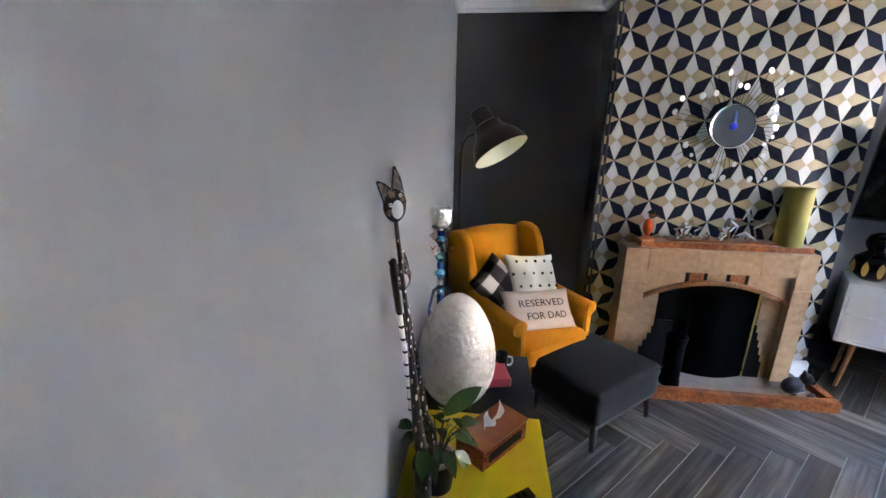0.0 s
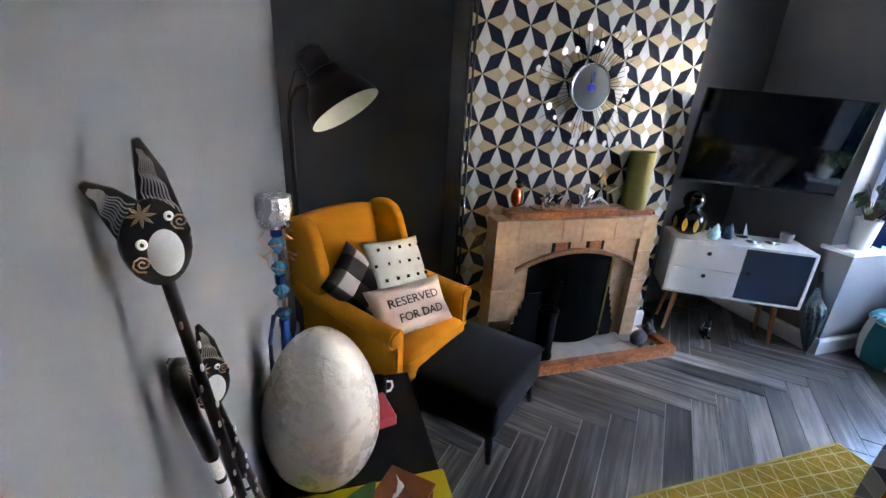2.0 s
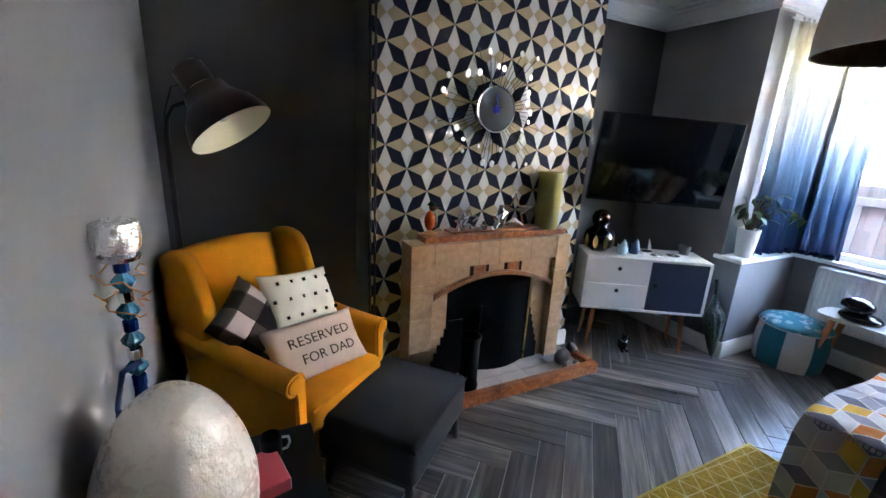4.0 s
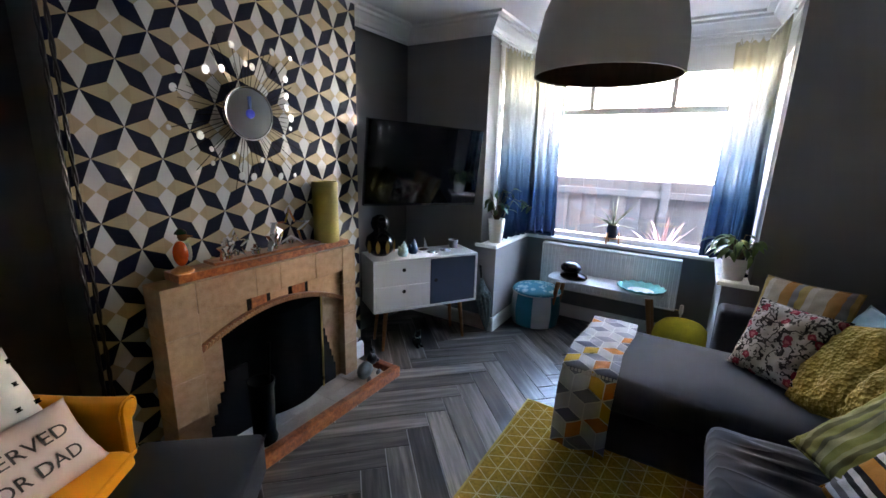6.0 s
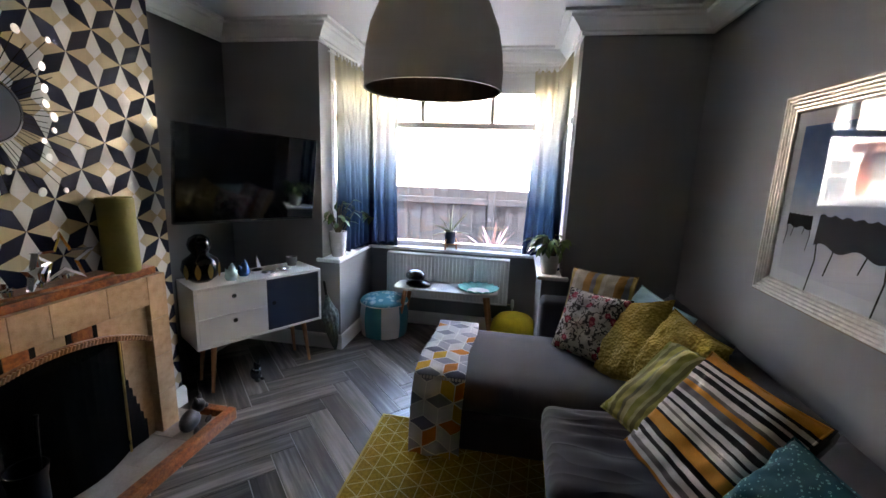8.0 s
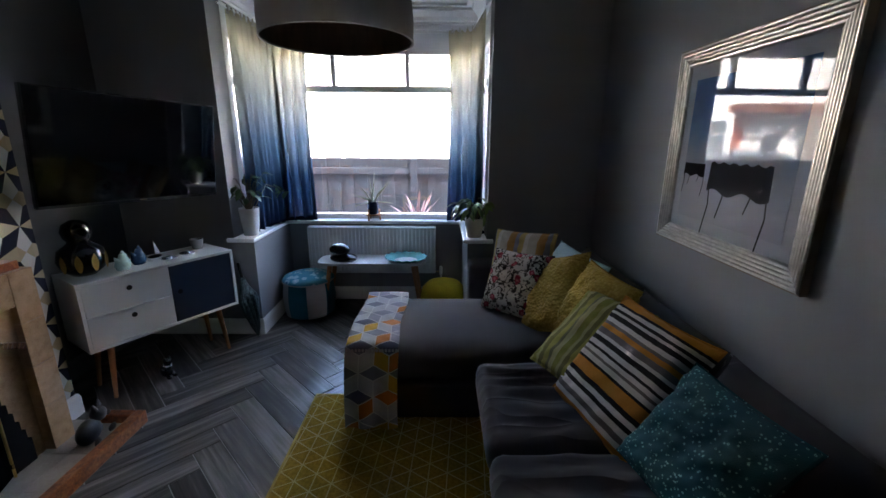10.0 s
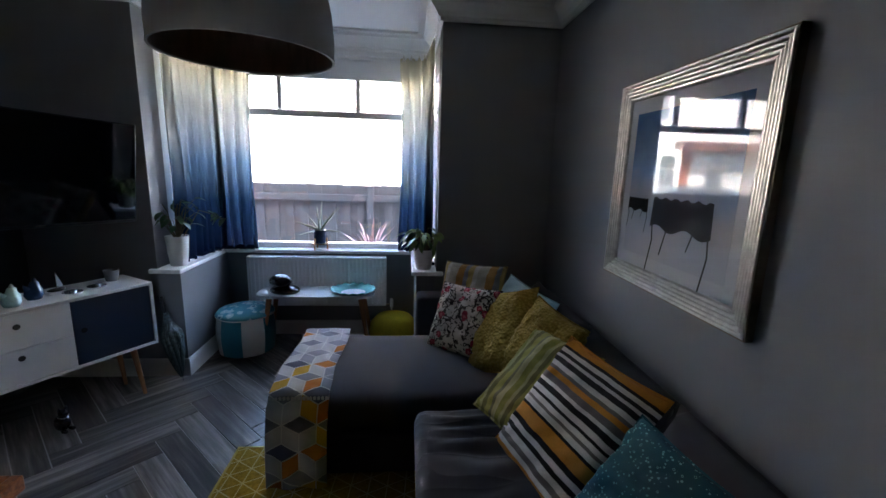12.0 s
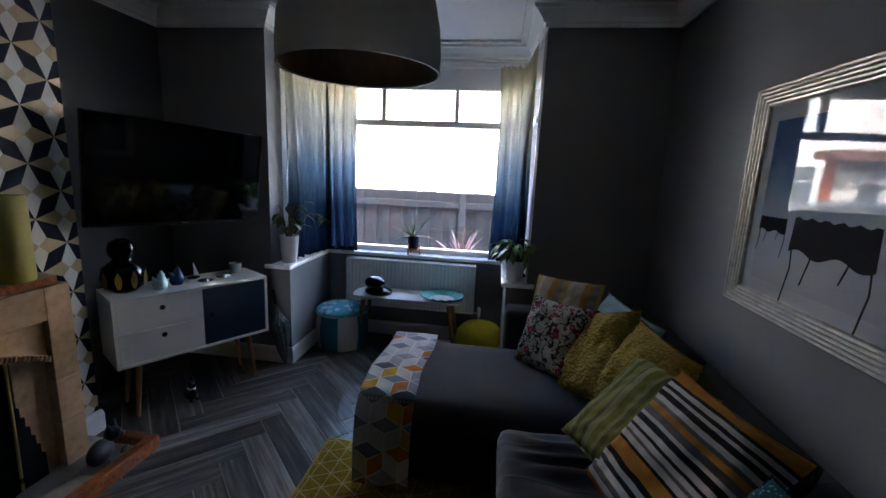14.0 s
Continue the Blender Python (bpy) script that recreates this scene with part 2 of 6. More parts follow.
def curtain_mat():
    k = Nodes("ombre_voile")
    x, y, z = k.xyz()
    h = k.math("ADD", z, k.math("MULTIPLY", k.math("SUBTRACT", k.noise(3.0), 0.5), 0.18))
    col = k.ramp(k.math("DIVIDE", h, 2.5), (0.34, (0.007, 0.015, 0.040)), (0.49, (0.018, 0.044, 0.088)), (0.62, (0.13, 0.205, 0.285)), (0.75, (0.46, 0.47, 0.44)), (0.90, (0.58, 0.53, 0.37)))
    d = k.n("ShaderNodeBsdfDiffuse", Color=col)
    t = k.n("ShaderNodeBsdfTranslucent", Color=col)
    p = k.n("ShaderNodeBsdfTransparent", Color=(1, 1, 1, 1))
    m1 = k.n("ShaderNodeMixShader", Fac=0.32)
    k.put(m1.inputs[1], d.outputs[0]), k.put(m1.inputs[2], t.outputs[0])
    m2 = k.n("ShaderNodeMixShader", Fac=k.math("MULTIPLY", k.math("MAXIMUM", k.math("SUBTRACT", k.noise(5.0, 2.0, (9.0, 9.0, 0.2)), 0.5), 0.0), 0.06))
    k.put(m2.inputs[1], m1.outputs[0]), k.put(m2.inputs[2], p.outputs[0])
    k.put(k.t.nodes["Material Output"].inputs[0], m2.outputs[0])
    return k.mat


EGG, VOILE = egg_mat(), curtain_mat()


def rug_mat():
    k = Nodes("mustard_rug_pile")
    x, y, z = k.xyz()
    fams = []
    for ang, p in ((86, 0.088), (26, 0.088), (146, 0.088)):
        a = radians(ang)
        u = k.math("ADD", k.math("MULTIPLY", x, math.cos(a)), k.math("MULTIPLY", y, math.sin(a)))
        fr = k.math("ABSOLUTE", k.math("SUBTRACT", k.math("FRACT", k.math("DIVIDE", u, p)), 0.5))
        fams.append(k.math("MULTIPLY", k.math("SUBTRACT", 0.5, fr), p))
    near = fams[0]
    for v in fams[1:]:
        near = k.math("MINIMUM", near, v)
    line = k.math("LESS_THAN", k.math("ADD", near, k.math("MULTIPLY", k.math("SUBTRACT", k.noise(150.0), 0.5), 0.004)), 0.0026)
    base = k.ramp(k.noise(60.0, 4.0), (0.3, (0.22, 0.13, 0.011)), (0.7, (0.37, 0.235, 0.03)))
    k.bump(k.noise(260.0, 3.0), 0.9, 0.008)
    return k.done(k.mix(line, base, (0.52, 0.43, 0.20)), 0.97, 0, 0.1)


RUG = rug_mat()


def stripes(name, axis, period, stops, rough=0.9, shift=5.0):
    """Cloth with bands across one axis of the thing."""
    k = Nodes(name)
    u = k.xyz()[axis]
    f = k.math("FRACT", k.math("DIVIDE", k.math("ADD", k.math("ADD", u, shift), k.math("MULTIPLY", k.math("SUBTRACT", k.noise(9.0), 0.5), 0.012)), period))
    node = k.t.nodes.new("ShaderNodeValToRGB")
    node.color_ramp.interpolation = "CONSTANT"
    k.put(node.inputs[0], f)
    e = node.color_ramp.elements
    while len(e) < len(stops):
        e.new(0.5)
    for n_, (p, c) in enumerate(stops):
        e[n_].position, e[n_].color = p, (*c, 1)
    col = k.mix(1.0, node.outputs[0], k.ramp(k.noise(240.0, 2.0), (0.3, (0.8, 0.8, 0.8)), (0.7, (1, 1, 1))), "MULTIPLY")
    k.bump(k.noise(320.0, 2.0), 0.5, 0.0015)
    return k.done(col, rough, 0, 0.2)


_W, _K, _O, _G, _N = (0.58, 0.54, 0.50), (0.016, 0.015, 0.016), (0.48, 0.20, 0.025), (0.15, 0.13, 0.12), (0.30, 0.30, 0.30)
STRIPE = stripes("bold_striped_cotton", 1, 0.60, [(f, c) for f, c in zip((0.0, 0.10, 0.135, 0.175, 0.215, 0.25, 0.285, 0.32, 0.34, 0.40, 0.42, 0.455, 0.475, 0.505, 0.525, 0.56, 0.60, 0.625, 0.665, 0.70, 0.725, 0.755, 0.79, 0.81, 0.835, 0.86, 0.88), (
    _O, _W, _G, _W, _K, _W, _K, _O, _O, _K, _W, _G, _W, _K, _W, _K, _W, _G, _O, _G, _W, _K, _W, _K, _W, _K, _O))], shift=0.30)
GREEN_STRIPE = stripes("lime_knit_stripe", 0, 0.16, [(0.0, (0.19, 0.175, 0.03)), (0.22, (0.27, 0.25, 0.09)), (0.34, (0.12, 0.11, 0.03)), (0.5, (0.23, 0.21, 0.045)), (0.72, (0.14, 0.13, 0.06)), (0.82, (0.33, 0.30, 0.13))])
PLAID_WARM = stripes("warm_plaid", 0, 0.22, [(0.0, (0.45, 0.38, 0.28)), (0.3, (0.40, 0.21, 0.06)), (0.55, (0.26, 0.25, 0.25)), (0.68, (0.48, 0.34, 0.12)), (0.85, (0.55, 0.48, 0.38))])


def check_mat():
    k = Nodes("brown_check")
    x, y, z = k.xyz()
    def band(u, p, w):
        return k.math("LESS_THAN", k.math("FRACT", k.math("DIVIDE", k.math("ADD", u, 5.03), p)), w)
    f = k.math("ADD", k.math("MULTIPLY", band(x, 0.2, 0.5), 0.5), k.math("MULTIPLY", band(y, 0.2, 0.5), 0.5))
    col = k.ramp(f, (0.0, (0.60, 0.48, 0.42)), (0.5, (0.085, 0.062, 0.055)), (1.0, (0.016, 0.013, 0.013)))
    thin = k.math("MAXIMUM", band(x, 0.1, 0.06), band(y, 0.1, 0.06))
    k.bump(k.noise(300.0), 0.5, 0.0015)
    return k.done(k.mix(k.math("MULTIPLY", thin, 0.8), col, (0.02, 0.018, 0.018)), 0.95, 0, 0.2)


def blotch(name, ground, stops, scale, bump=0.5, warp_by=0.55):
    """Cloth printed all over with flowers or spots."""
    k = Nodes(name)
    v = k.n("ShaderNodeTexVoronoi", Vector=k.co, Scale=scale)
    warp = k.math("ADD", v.outputs["Distance"], k.math("MULTIPLY", k.math("SUBTRACT", k.noise(scale * 2.2, 3.0), 0.5), warp_by))
    col = ground
    for lim, low, c in stops:
        sep = k.n("ShaderNodeSeparateColor", Color=v.outputs["Color"]).outputs[0]
        on = k.math("MULTIPLY", k.math("LESS_THAN", warp, lim), k.math("GREATER_THAN", sep, low))
        col = k.mix(on, col, c)
    k.bump(k.noise(280.0), bump, 0.002)
    return k.done(col, 0.92, 0, 0.2)


def floral_mat():
    """Cream cotton with red blooms on dark trailing stems."""
    k = Nodes("floral_print")
    stems = k.math("ABSOLUTE", k.math("SUBTRACT", k.noise(13.0, 2.0), 0.5))
    leaves = k.noise(38.0, 2.0)
    v = k.n("ShaderNodeTexVoronoi", Vector=k.co, Scale=13.0)
    d = k.math("ADD", v.outputs["Distance"], k.math("MULTIPLY", k.math("SUBTRACT", k.noise(45.0, 3.0), 0.5), 0.5))
    col = k.mix(k.math("LESS_THAN", stems, 0.024), (0.44, 0.39, 0.34), (0.028, 0.024, 0.022))
    col = k.mix(k.math("GREATER_THAN", leaves, 0.585), col, (0.055, 0.045, 0.040))
    col = k.mix(k.math("LESS_THAN", d, 0.30), col, (0.24, 0.028, 0.045))
    col = k.mix(k.math("LESS_THAN", d, 0.14), col, (0.42, 0.13, 0.14))
    k.bump(k.noise(280.0), 0.5, 0.002)
    return k.done(col, 0.92, 0, 0.2)


def slub_mat():
    k = Nodes("mustard_textured")
    v = k.n("ShaderNodeTexVoronoi", Vector=k.co, Scale=62.0)
    f = k.math("ADD", k.math("MULTIPLY", v.outputs["Distance"], 0.9), k.math("MULTIPLY", k.noise(14.0, 4.0), 0.5))
    k.bump(f, 1.0, 0.008)
    return k.done(k.ramp(f, (0.25, (0.36, 0.25, 0.045)), (0.8, (0.27, 0.175, 0.025))), 0.9, 0, 0.25)


CHECK = check_mat()
FLORAL = floral_mat()
TEAL_DOT = blotch("teal_dotted", (0.012, 0.07, 0.085), [(0.24, 0.1, (0.16, 0.38, 0.37)), (0.1, 0.5, (0.01, 0.06, 0.07))], 75.0)
YELLOW_SLUB = slub_mat()
SKY_CLOTH = fabric("pale_blue_cotton", (0.33, 0.50, 0.56), 0.1)
POUF_TOP = blotch("aqua_mandala", (0.10, 0.38, 0.50), [(0.42, 0.1, (0.42, 0.66, 0.72)), (0.22, 0.3, (0.06, 0.22, 0.33)), (0.10, 0.0, (0.7, 0.8, 0.82))], 17.0)
POUF_WHITE = fabric("white_leatherette", (0.60, 0.60, 0.59), 0.05, bump=0.1, rough=0.5)
POUF_TEAL = fabric("teal_leatherette", (0.02, 0.19, 0.25), 0.08, bump=0.1, rough=0.5)
LINEN = fabric("blush_linen", (0.54, 0.405, 0.315), 0.07)
COTTON = fabric("off_white_cotton", (0.60, 0.56, 0.46), 0.06)


def brushed(name, c, scale, stretch, rough):
    k = Nodes(name)
    f = k.noise(scale, 4.0, stretch)
    k.bump(f, 0.15, 0.001)
    return k.done(k.ramp(f, (0.3, tuple(v * 0.75 for v in c)), (0.7, c)), rough, 1.0)


SILVER_FRAME = brushed("silver_leaf", (0.62, 0.595, 0.55), 30.0, (1, 1, 1), 0.42)
COPPER_INSIDE = brushed("dark_copper", (0.30, 0.22, 0.17), 40.0, (1, 1, 0.2), 0.33)
SHADE_GREY = plain("pale_grey_shade", (0.42, 0.405, 0.385), 0.55, var=0.03, bump=0.05)
FENCE_WOOD = plain("weathered_grey_fence", (0.040, 0.051, 0.058), 0.85, var=0.22, scale=3, fine=40, bump=0.5)
RENDER_WALL = plain("white_render", (0.78, 0.77, 0.74), 0.9, var=0.05, fine=40)
BRICK = plain("red_brick", (0.36, 0.11, 0.06), 0.85, var=0.25, scale=6, fine=30, bump=0.4)
ROOF_TILE = plain("brown_roof_tile", (0.16, 0.08, 0.06), 0.85, var=0.3, scale=4)
DARK_PANE = plain("dark_pane", (0.10, 0.11, 0.12), 0.08, var=0.3, scale=1.5, bump=0.0)
ASPHALT = plain("asphalt", (0.05, 0.05, 0.052), 0.9, var=0.2, scale=0.6, fine=50, bump=0.5)
PAVING = plain("pale_paving", (0.30, 0.29, 0.27), 0.85, var=0.15, scale=1.5)
CAR_WHITE = plain("white_car_paint", (0.75, 0.76, 0.77), 0.15, var=0.02, bump=0)
CAR_GREY = plain("silver_blue_car_paint", (0.28, 0.33, 0.36), 0.2, 0.4, var=0.03, bump=0)
RUBBER = plain("tyre_rubber", (0.015, 0.015, 0.015), 0.8)
LEAD = plain("lead_came", (0.12, 0.12, 0.13), 0.5, 0.5)


# ---- mesh helpers ----
def box(x0, x1, y0, y1, z0, z1, bevel=0.0, seg=2, bm=None):
    bm = bm or bmesh.new()
    m = Matrix.Translation(((x0 + x1) / 2, (y0 + y1) / 2, (z0 + z1) / 2)) @ Matrix.Diagonal((x1 - x0, y1 - y0, z1 - z0, 1))
    got = bmesh.ops.create_cube(bm, size=1, matrix=m)["verts"]
    if bevel:
        edges = list({e for v in got for e in v.link_edges})
        bmesh.ops.bevel(bm, geom=edges, offset=bevel, segments=seg, affect="EDGES", profile=0.5)
    return bm


def lathe(profile, seg=32, bm=None, m=Matrix()):
    """A surface of revolution about z from (radius, height) pairs."""
    bm = bm or bmesh.new()
    rings = []
    for r, z in profile:
        if r < 1e-5:
            rings.append([bm.verts.new(m @ Vector((0, 0, z)))])
        else:
            rings.append([bm.verts.new(m @ Vector((r * math.cos(2 * math.pi * k / seg), r * math.sin(2 * math.pi * k / seg), z))) for k in range(seg)])
    for a, b in zip(rings, rings[1:]):
        for k in range(seg):
            j = (k + 1) % seg
            if len(a) == 1 and len(b) == 1:
                continue
            if len(a) == 1:
                bm.faces.new((a[0], b[j], b[k]))
            elif len(b) == 1:
                bm.faces.new((a[k], a[j], b[0]))
            else:
                bm.faces.new((a[k], a[j], b[j], b[k]))
    return bm


def tube(pts, r, seg=8, bm=None, taper=None):
    """A round rod along points; taper gives its end radius."""
    bm = bm or bmesh.new()
    pts = [Vector(p) for p in pts]
    last = None
    up = Vector((0.123, 0.456, 0.881)).normalized()
    for k, p in enumerate(pts):
        d = (pts[min(k + 1, len(pts) - 1)] - pts[max(k - 1, 0)]).normalized()
        a = d.cross(up).normalized()
        b = d.cross(a)
        rr = r if taper is None else r + (taper - r) * k / max(1, len(pts) - 1)
        ring = [bm.verts.new(p + a * rr * math.cos(2 * math.pi * j / seg) + b * rr * math.sin(2 * math.pi * j / seg)) for j in range(seg)]
        if last:
            for j in range(seg):
                bm.faces.new((last[j], last[(j + 1) % seg], ring[(j + 1) % seg], ring[j]))
        else:
            bm.faces.new(ring[::-1])
        last = ring
    bm.faces.new(last)
    return bm


def prism(poly, depth, m=Matrix(), bm=None, bevel=0.0):
    """A flat outline in x and z, made thick along y by depth."""
    bm = bm or bmesh.new()
    a = [bm.verts.new(m @ Vector((x, 0, z))) for x, z in poly]
    b = [bm.verts.new(m @ Vector((x, depth, z))) for x, z in poly]
    n = len(poly)
    faces = [bm.faces.new(a), bm.faces.new(b[::-1])]
    for k in range(n):
        faces.append(bm.faces.new((a[k], b[k], b[(k + 1) % n], a[(k + 1) % n])))
    if bevel:
        bmesh.ops.bevel(bm, geom=list({e for f in faces for e in f.edges}), offset=bevel, segments=2, affect="EDGES", profile=0.5)
    return bm


def ball(rx, ry, rz, c=(0, 0, 0), seg=20, bm=None, m=Matrix()):
    bm = bm or bmesh.new()
    bmesh.ops.create_uvsphere(bm, u_segments=seg, v_segments=max(6, seg // 2), radius=1, matrix=m @ Matrix.Translation(c) @ Matrix.Diagonal((rx, ry, rz, 1)))
    return bm


def pillow(w, h, d, n=18, wob=0.006, seed=1.0, pinch=0.07, crease=0.0):
    """A stuffed cushion in x and y, thick along z, with pulled corners."""
    bm = bmesh.new()
    grid = {}
    for side in (1, -1):
        for i in range(n + 1):
            for j in range(n + 1):
                u, v = 2 * i / n - 1, 2 * j / n - 1
                rim = i in (0, n) or j in (0, n)
                if side == -1 and rim:
                    grid[side, i, j] = grid[1, i, j]
                    continue
                x = u * w / 2 * (1 - pinch * (1 - v * v) * u * u)
                y = v * h / 2 * (1 - pinch * (1 - u * u) * v * v)
                t = (max(0, 1 - u ** 4) * max(0, 1 - v ** 4)) ** 0.55
                z = side * d / 2 * t + (0 if rim else wob * noise.noise(Vector((u * 2.2 + seed, v * 2.2, side * 3 + seed))))
                z += 0.5 * wob * noise.noise(Vector((u * 6 + seed, v * 6, seed * 2)))
                if crease and not rim:
                    # folds that run in from the corners
                    a = math.atan2(abs(v) - 1.05, abs(u) - 1.05)
                    pull = max(0.0, abs(u * v) - 0.12)
                    z += side * crease * pull * math.sin(a * 17 + seed + 3 * noise.noise(Vector((u, v, seed))))
                    z += side * 0.6 * crease * noise.noise(Vector((u * 2.1 + v * 1.2 + seed, (v - u) * 4.5, seed + side)))
                grid[side, i, j] = bm.verts.new((x, y, z))
        for i in range(n):
            for j in range(n):
                q = [grid[side, i, j], grid[side, i + 1, j], grid[side, i + 1, j + 1], grid[side, i, j + 1]]
                bm.faces.new(q if side == 1 else q[::-1])
    return bm


def soft_box(x0, x1, y0, y1, z0, z1, r=0.05, puff=0.0, seg=3, cuts=0):
    bm = box(x0, x1, y0, y1, z0, z1, r, seg)
    if puff:
        bmesh.ops.subdivide_edges(bm, edges=[e for e in bm.edges if e.calc_length() > 0.15], cuts=6, use_grid_fill=True)
        cx, cy = (x0 + x1) / 2, (y0 + y1) / 2
        for v in bm.verts:
            if v.co.z > z1 - 1e-4:
                u, w = 2 * (v.co.x - cx) / (x1 - x0), 2 * (v.co.y - cy) / (y1 - y0)
                v.co.z += puff * max(0, 1 - u * u) * max(0, 1 - w * w)
    return bm


def sweep(profile, path, closed):
    """A moulding: profile of (inwards, height) swept along a plan with mitred corners."""
    bm = bmesh.new()
    n = len(path)
    P = [Vector(p) for p in path]
    rings = []
    for k in range(n):
        d1 = (P[k] - P[k - 1]).normalized() if closed or k else (P[k + 1] - P[k]).normalized()
        d2 = (P[(k + 1) % n] - P[k]).normalized() if closed or k < n - 1 else d1
        n1, n2 = Vector((-d1.y, d1.x)), Vector((-d2.y, d2.x))
        o = (n1 + n2) / (1 + n1.dot(n2))
        rings.append([bm.verts.new((P[k].x + o.x * d, P[k].y + o.y * d, z)) for d, z in profile])
    for k in range(n if closed else n - 1):
        a, b = rings[k], rings[(k + 1) % n]
        for j in range(len(profile)):
            i = (j + 1) % len(profile)
            bm.faces.new((a[j], a[i], b[i], b[j]))
    if not closed:
        bm.faces.new(rings[0]), bm.faces.new(rings[-1][::-1])
    return bm


def part(name, bm, material, parent=None, label="", smooth=False, m=None):
    """One mesh object, under a thing or a part."""
    bmesh.ops.recalc_face_normals(bm, faces=bm.faces)
    me = bpy.data.meshes.new(name)
    bm.to_mesh(me)
    bm.free()
    for x in material if isinstance(material, (list, tuple)) else [material]:
        me.materials.append(x)
    if smooth:
        me.polygons.foreach_set("use_smooth", [True] * len(me.polygons))
        if smooth != "all":
            me.set_sharp_from_angle(angle=radians(40))
    ob = new(name, me)
    ob.parent = parent
    if m is not None:
        ob.matrix_local = m
    if label:
        ob["label"] = label
    return ob


def thing(name, label, category, m=Matrix(), group=""):
    ob = new(name)
    ob.empty_display_size = 0.1
    ob.matrix_world = m
    return tagged(ob, label, category, group)


def setting(name, bm, material, label="", smooth=False):
    return tagged(part(name, bm, material, None, "", smooth), label or name.replace("_", " "), name.split("_")[0], "", "structure")


def leaf_bm(length, width, droop, bm=None, m=Matrix(), fold=0.25, seg=6):
    bm = bm or bmesh.new()
    rows = []
    for k in range(seg + 1):
        s = k / seg
        w = width / 2 * math.sin(math.pi * min(1, 0.08 + s * 0.92)) ** 0.8
        x, z = length * s, -droop * length * s * s
        rows.append([bm.verts.new(m @ Vector((x, y, z + abs(y) * fold))) for y in (-w, 0, w)])
    for a, b in zip(rows, rows[1:]):
        bm.faces.new((a[0], a[1], b[1], b[0])), bm.faces.new((a[1], a[2], b[2], b[1]))
    return bm


def rot(x=0, y=0, z=0):
    return pose(0, 0, 0, x, y, z)


def facing(c, normal, up=(0, 0, 1), spin=0):
    """A pose whose z looks along normal and whose y points up."""
    n = Vector(normal).normalized()
    x = Vector(up).cross(n).normalized()
    y = n.cross(x)
    return Matrix.Translation(c) @ Matrix((x, y, n)).transposed().to_4x4() @ rot(0, 0, spin)


# ---- the room ----
X0, X1, Y0, Y1, ZC = -0.08, 3.57, -0.005, 3.58, 2.625
BS, BN, BX = 0.803, 2.75, 4.40
CX0, CX1, CY = 0.95, 2.54, 3.24
setting("floor", box(X0 - 0.2, X1 + 0.2, Y0 - 0.2, Y1 + 0.2, -0.11, -0.004), GROUT, "pale grout bed under the herringbone floor")
setting("floor_bay", box(X1 + 0.2, BX + 0.12, BS - 0.18, BN + 0.18, -0.11, -0.004), GROUT, "pale grout bed under the bay floor")
setting("ceiling", box(X0 - 0.2, BX + 0.12, Y0 - 0.2, Y1 + 0.2, ZC, ZC + 0.2), CEILING_PAINT, "white plaster ceiling")
setting("wall_west", box(X0 - 0.2, X0, Y0 - 0.2, Y1 + 0.2, -0.1, ZC), WALL_PAINT, "plain grey painted wall")
setting("wall_north", box(X0, X1 + 0.2, Y1, Y1 + 0.2, -0.1, ZC), SHADED_PAINT, "grey painted wall of the alcoves, darkened for shade")
setting("wall_south", box(X0, X1 + 0.2, Y0 - 0.2, Y0, -0.1, ZC), WALL_PAINT, "grey painted wall with a framed picture")
setting("wall_east_north", box(X1, X1 + 0.2, BN, Y1, -0.1, ZC), WALL_PAINT, "grey painted wall beside the bay")
setting("wall_east_south", box(X1, X1 + 0.2, Y0, BS, -0.1, ZC), WALL_PAINT, "grey painted wall beside the bay")
setting("chimney_wall_left", box(CX0, 1.31, CY, Y1, 0, ZC), SHADED_PAINT, "grey side of the chimney breast, darkened for shade")
setting("chimney_wall_right", box(2.215, CX1, CY, Y1, 0, ZC), SHADED_PAINT, "grey side of the chimney breast, darkened for shade")
setting("chimney_wall_top", box(1.31, 2.215, CY, Y1, 0.74, ZC), WALL_PAINT, "chimney breast over the fireplace")
setting("fire_recess", box(1.31, 2.215, Y1 - 0.06, Y1, 0, 0.74), SOOT, "soot-black back of the fire recess")
setting("bay_wall_north", box(X1 + 0.2, BX + 0.12, BN + 0.06, BN + 0.18, -0.1, 0.79), WALL_PAINT)
setting("bay_wall_south", box(X1 + 0.2, BX + 0.12, BS - 0.18, BS - 0.06, -0.1, 0.79), WALL_PAINT)
setting("bay_apron_north", box(X1, BX + 0.05, 2.60, BN + 0.06, 0, 0.765), WALL_PAINT, "grey wall under the bay sill")
setting("bay_apron_south", box(X1, BX + 0.05, BS - 0.06, 0.95, 0, 0.765), WALL_PAINT, "grey wall under the bay sill")
setting("bay_apron_front", box(4.34, BX + 0.12, 0.95, 2.60, -0.1, 0.765), WALL_PAINT, "grey wall under the bay window")
setting("bay_head", box(BX, BX + 0.12, BS - 0.18, BN + 0.18, 2.43, ZC), WHITE_PAINT, "white head over the bay window")
setting("bay_reveal_north", box(X1 + 0.004, 3.80, BN + 0.002, BN + 0.06, 0.8, ZC), WHITE_PAINT, "white plaster reveal of the bay")
setting("bay_reveal_south", box(X1 + 0.004, 3.80, BS - 0.06, BS - 0.002, 0.8, ZC), WHITE_PAINT, "white plaster reveal of the bay")
setting("bay_head_north", box(3.80, BX, BN, BN + 0.12, 2.43, ZC), WHITE_PAINT)
setting("bay_head_south", box(3.80, BX, BS - 0.12, BS, 2.43, ZC), WHITE_PAINT)
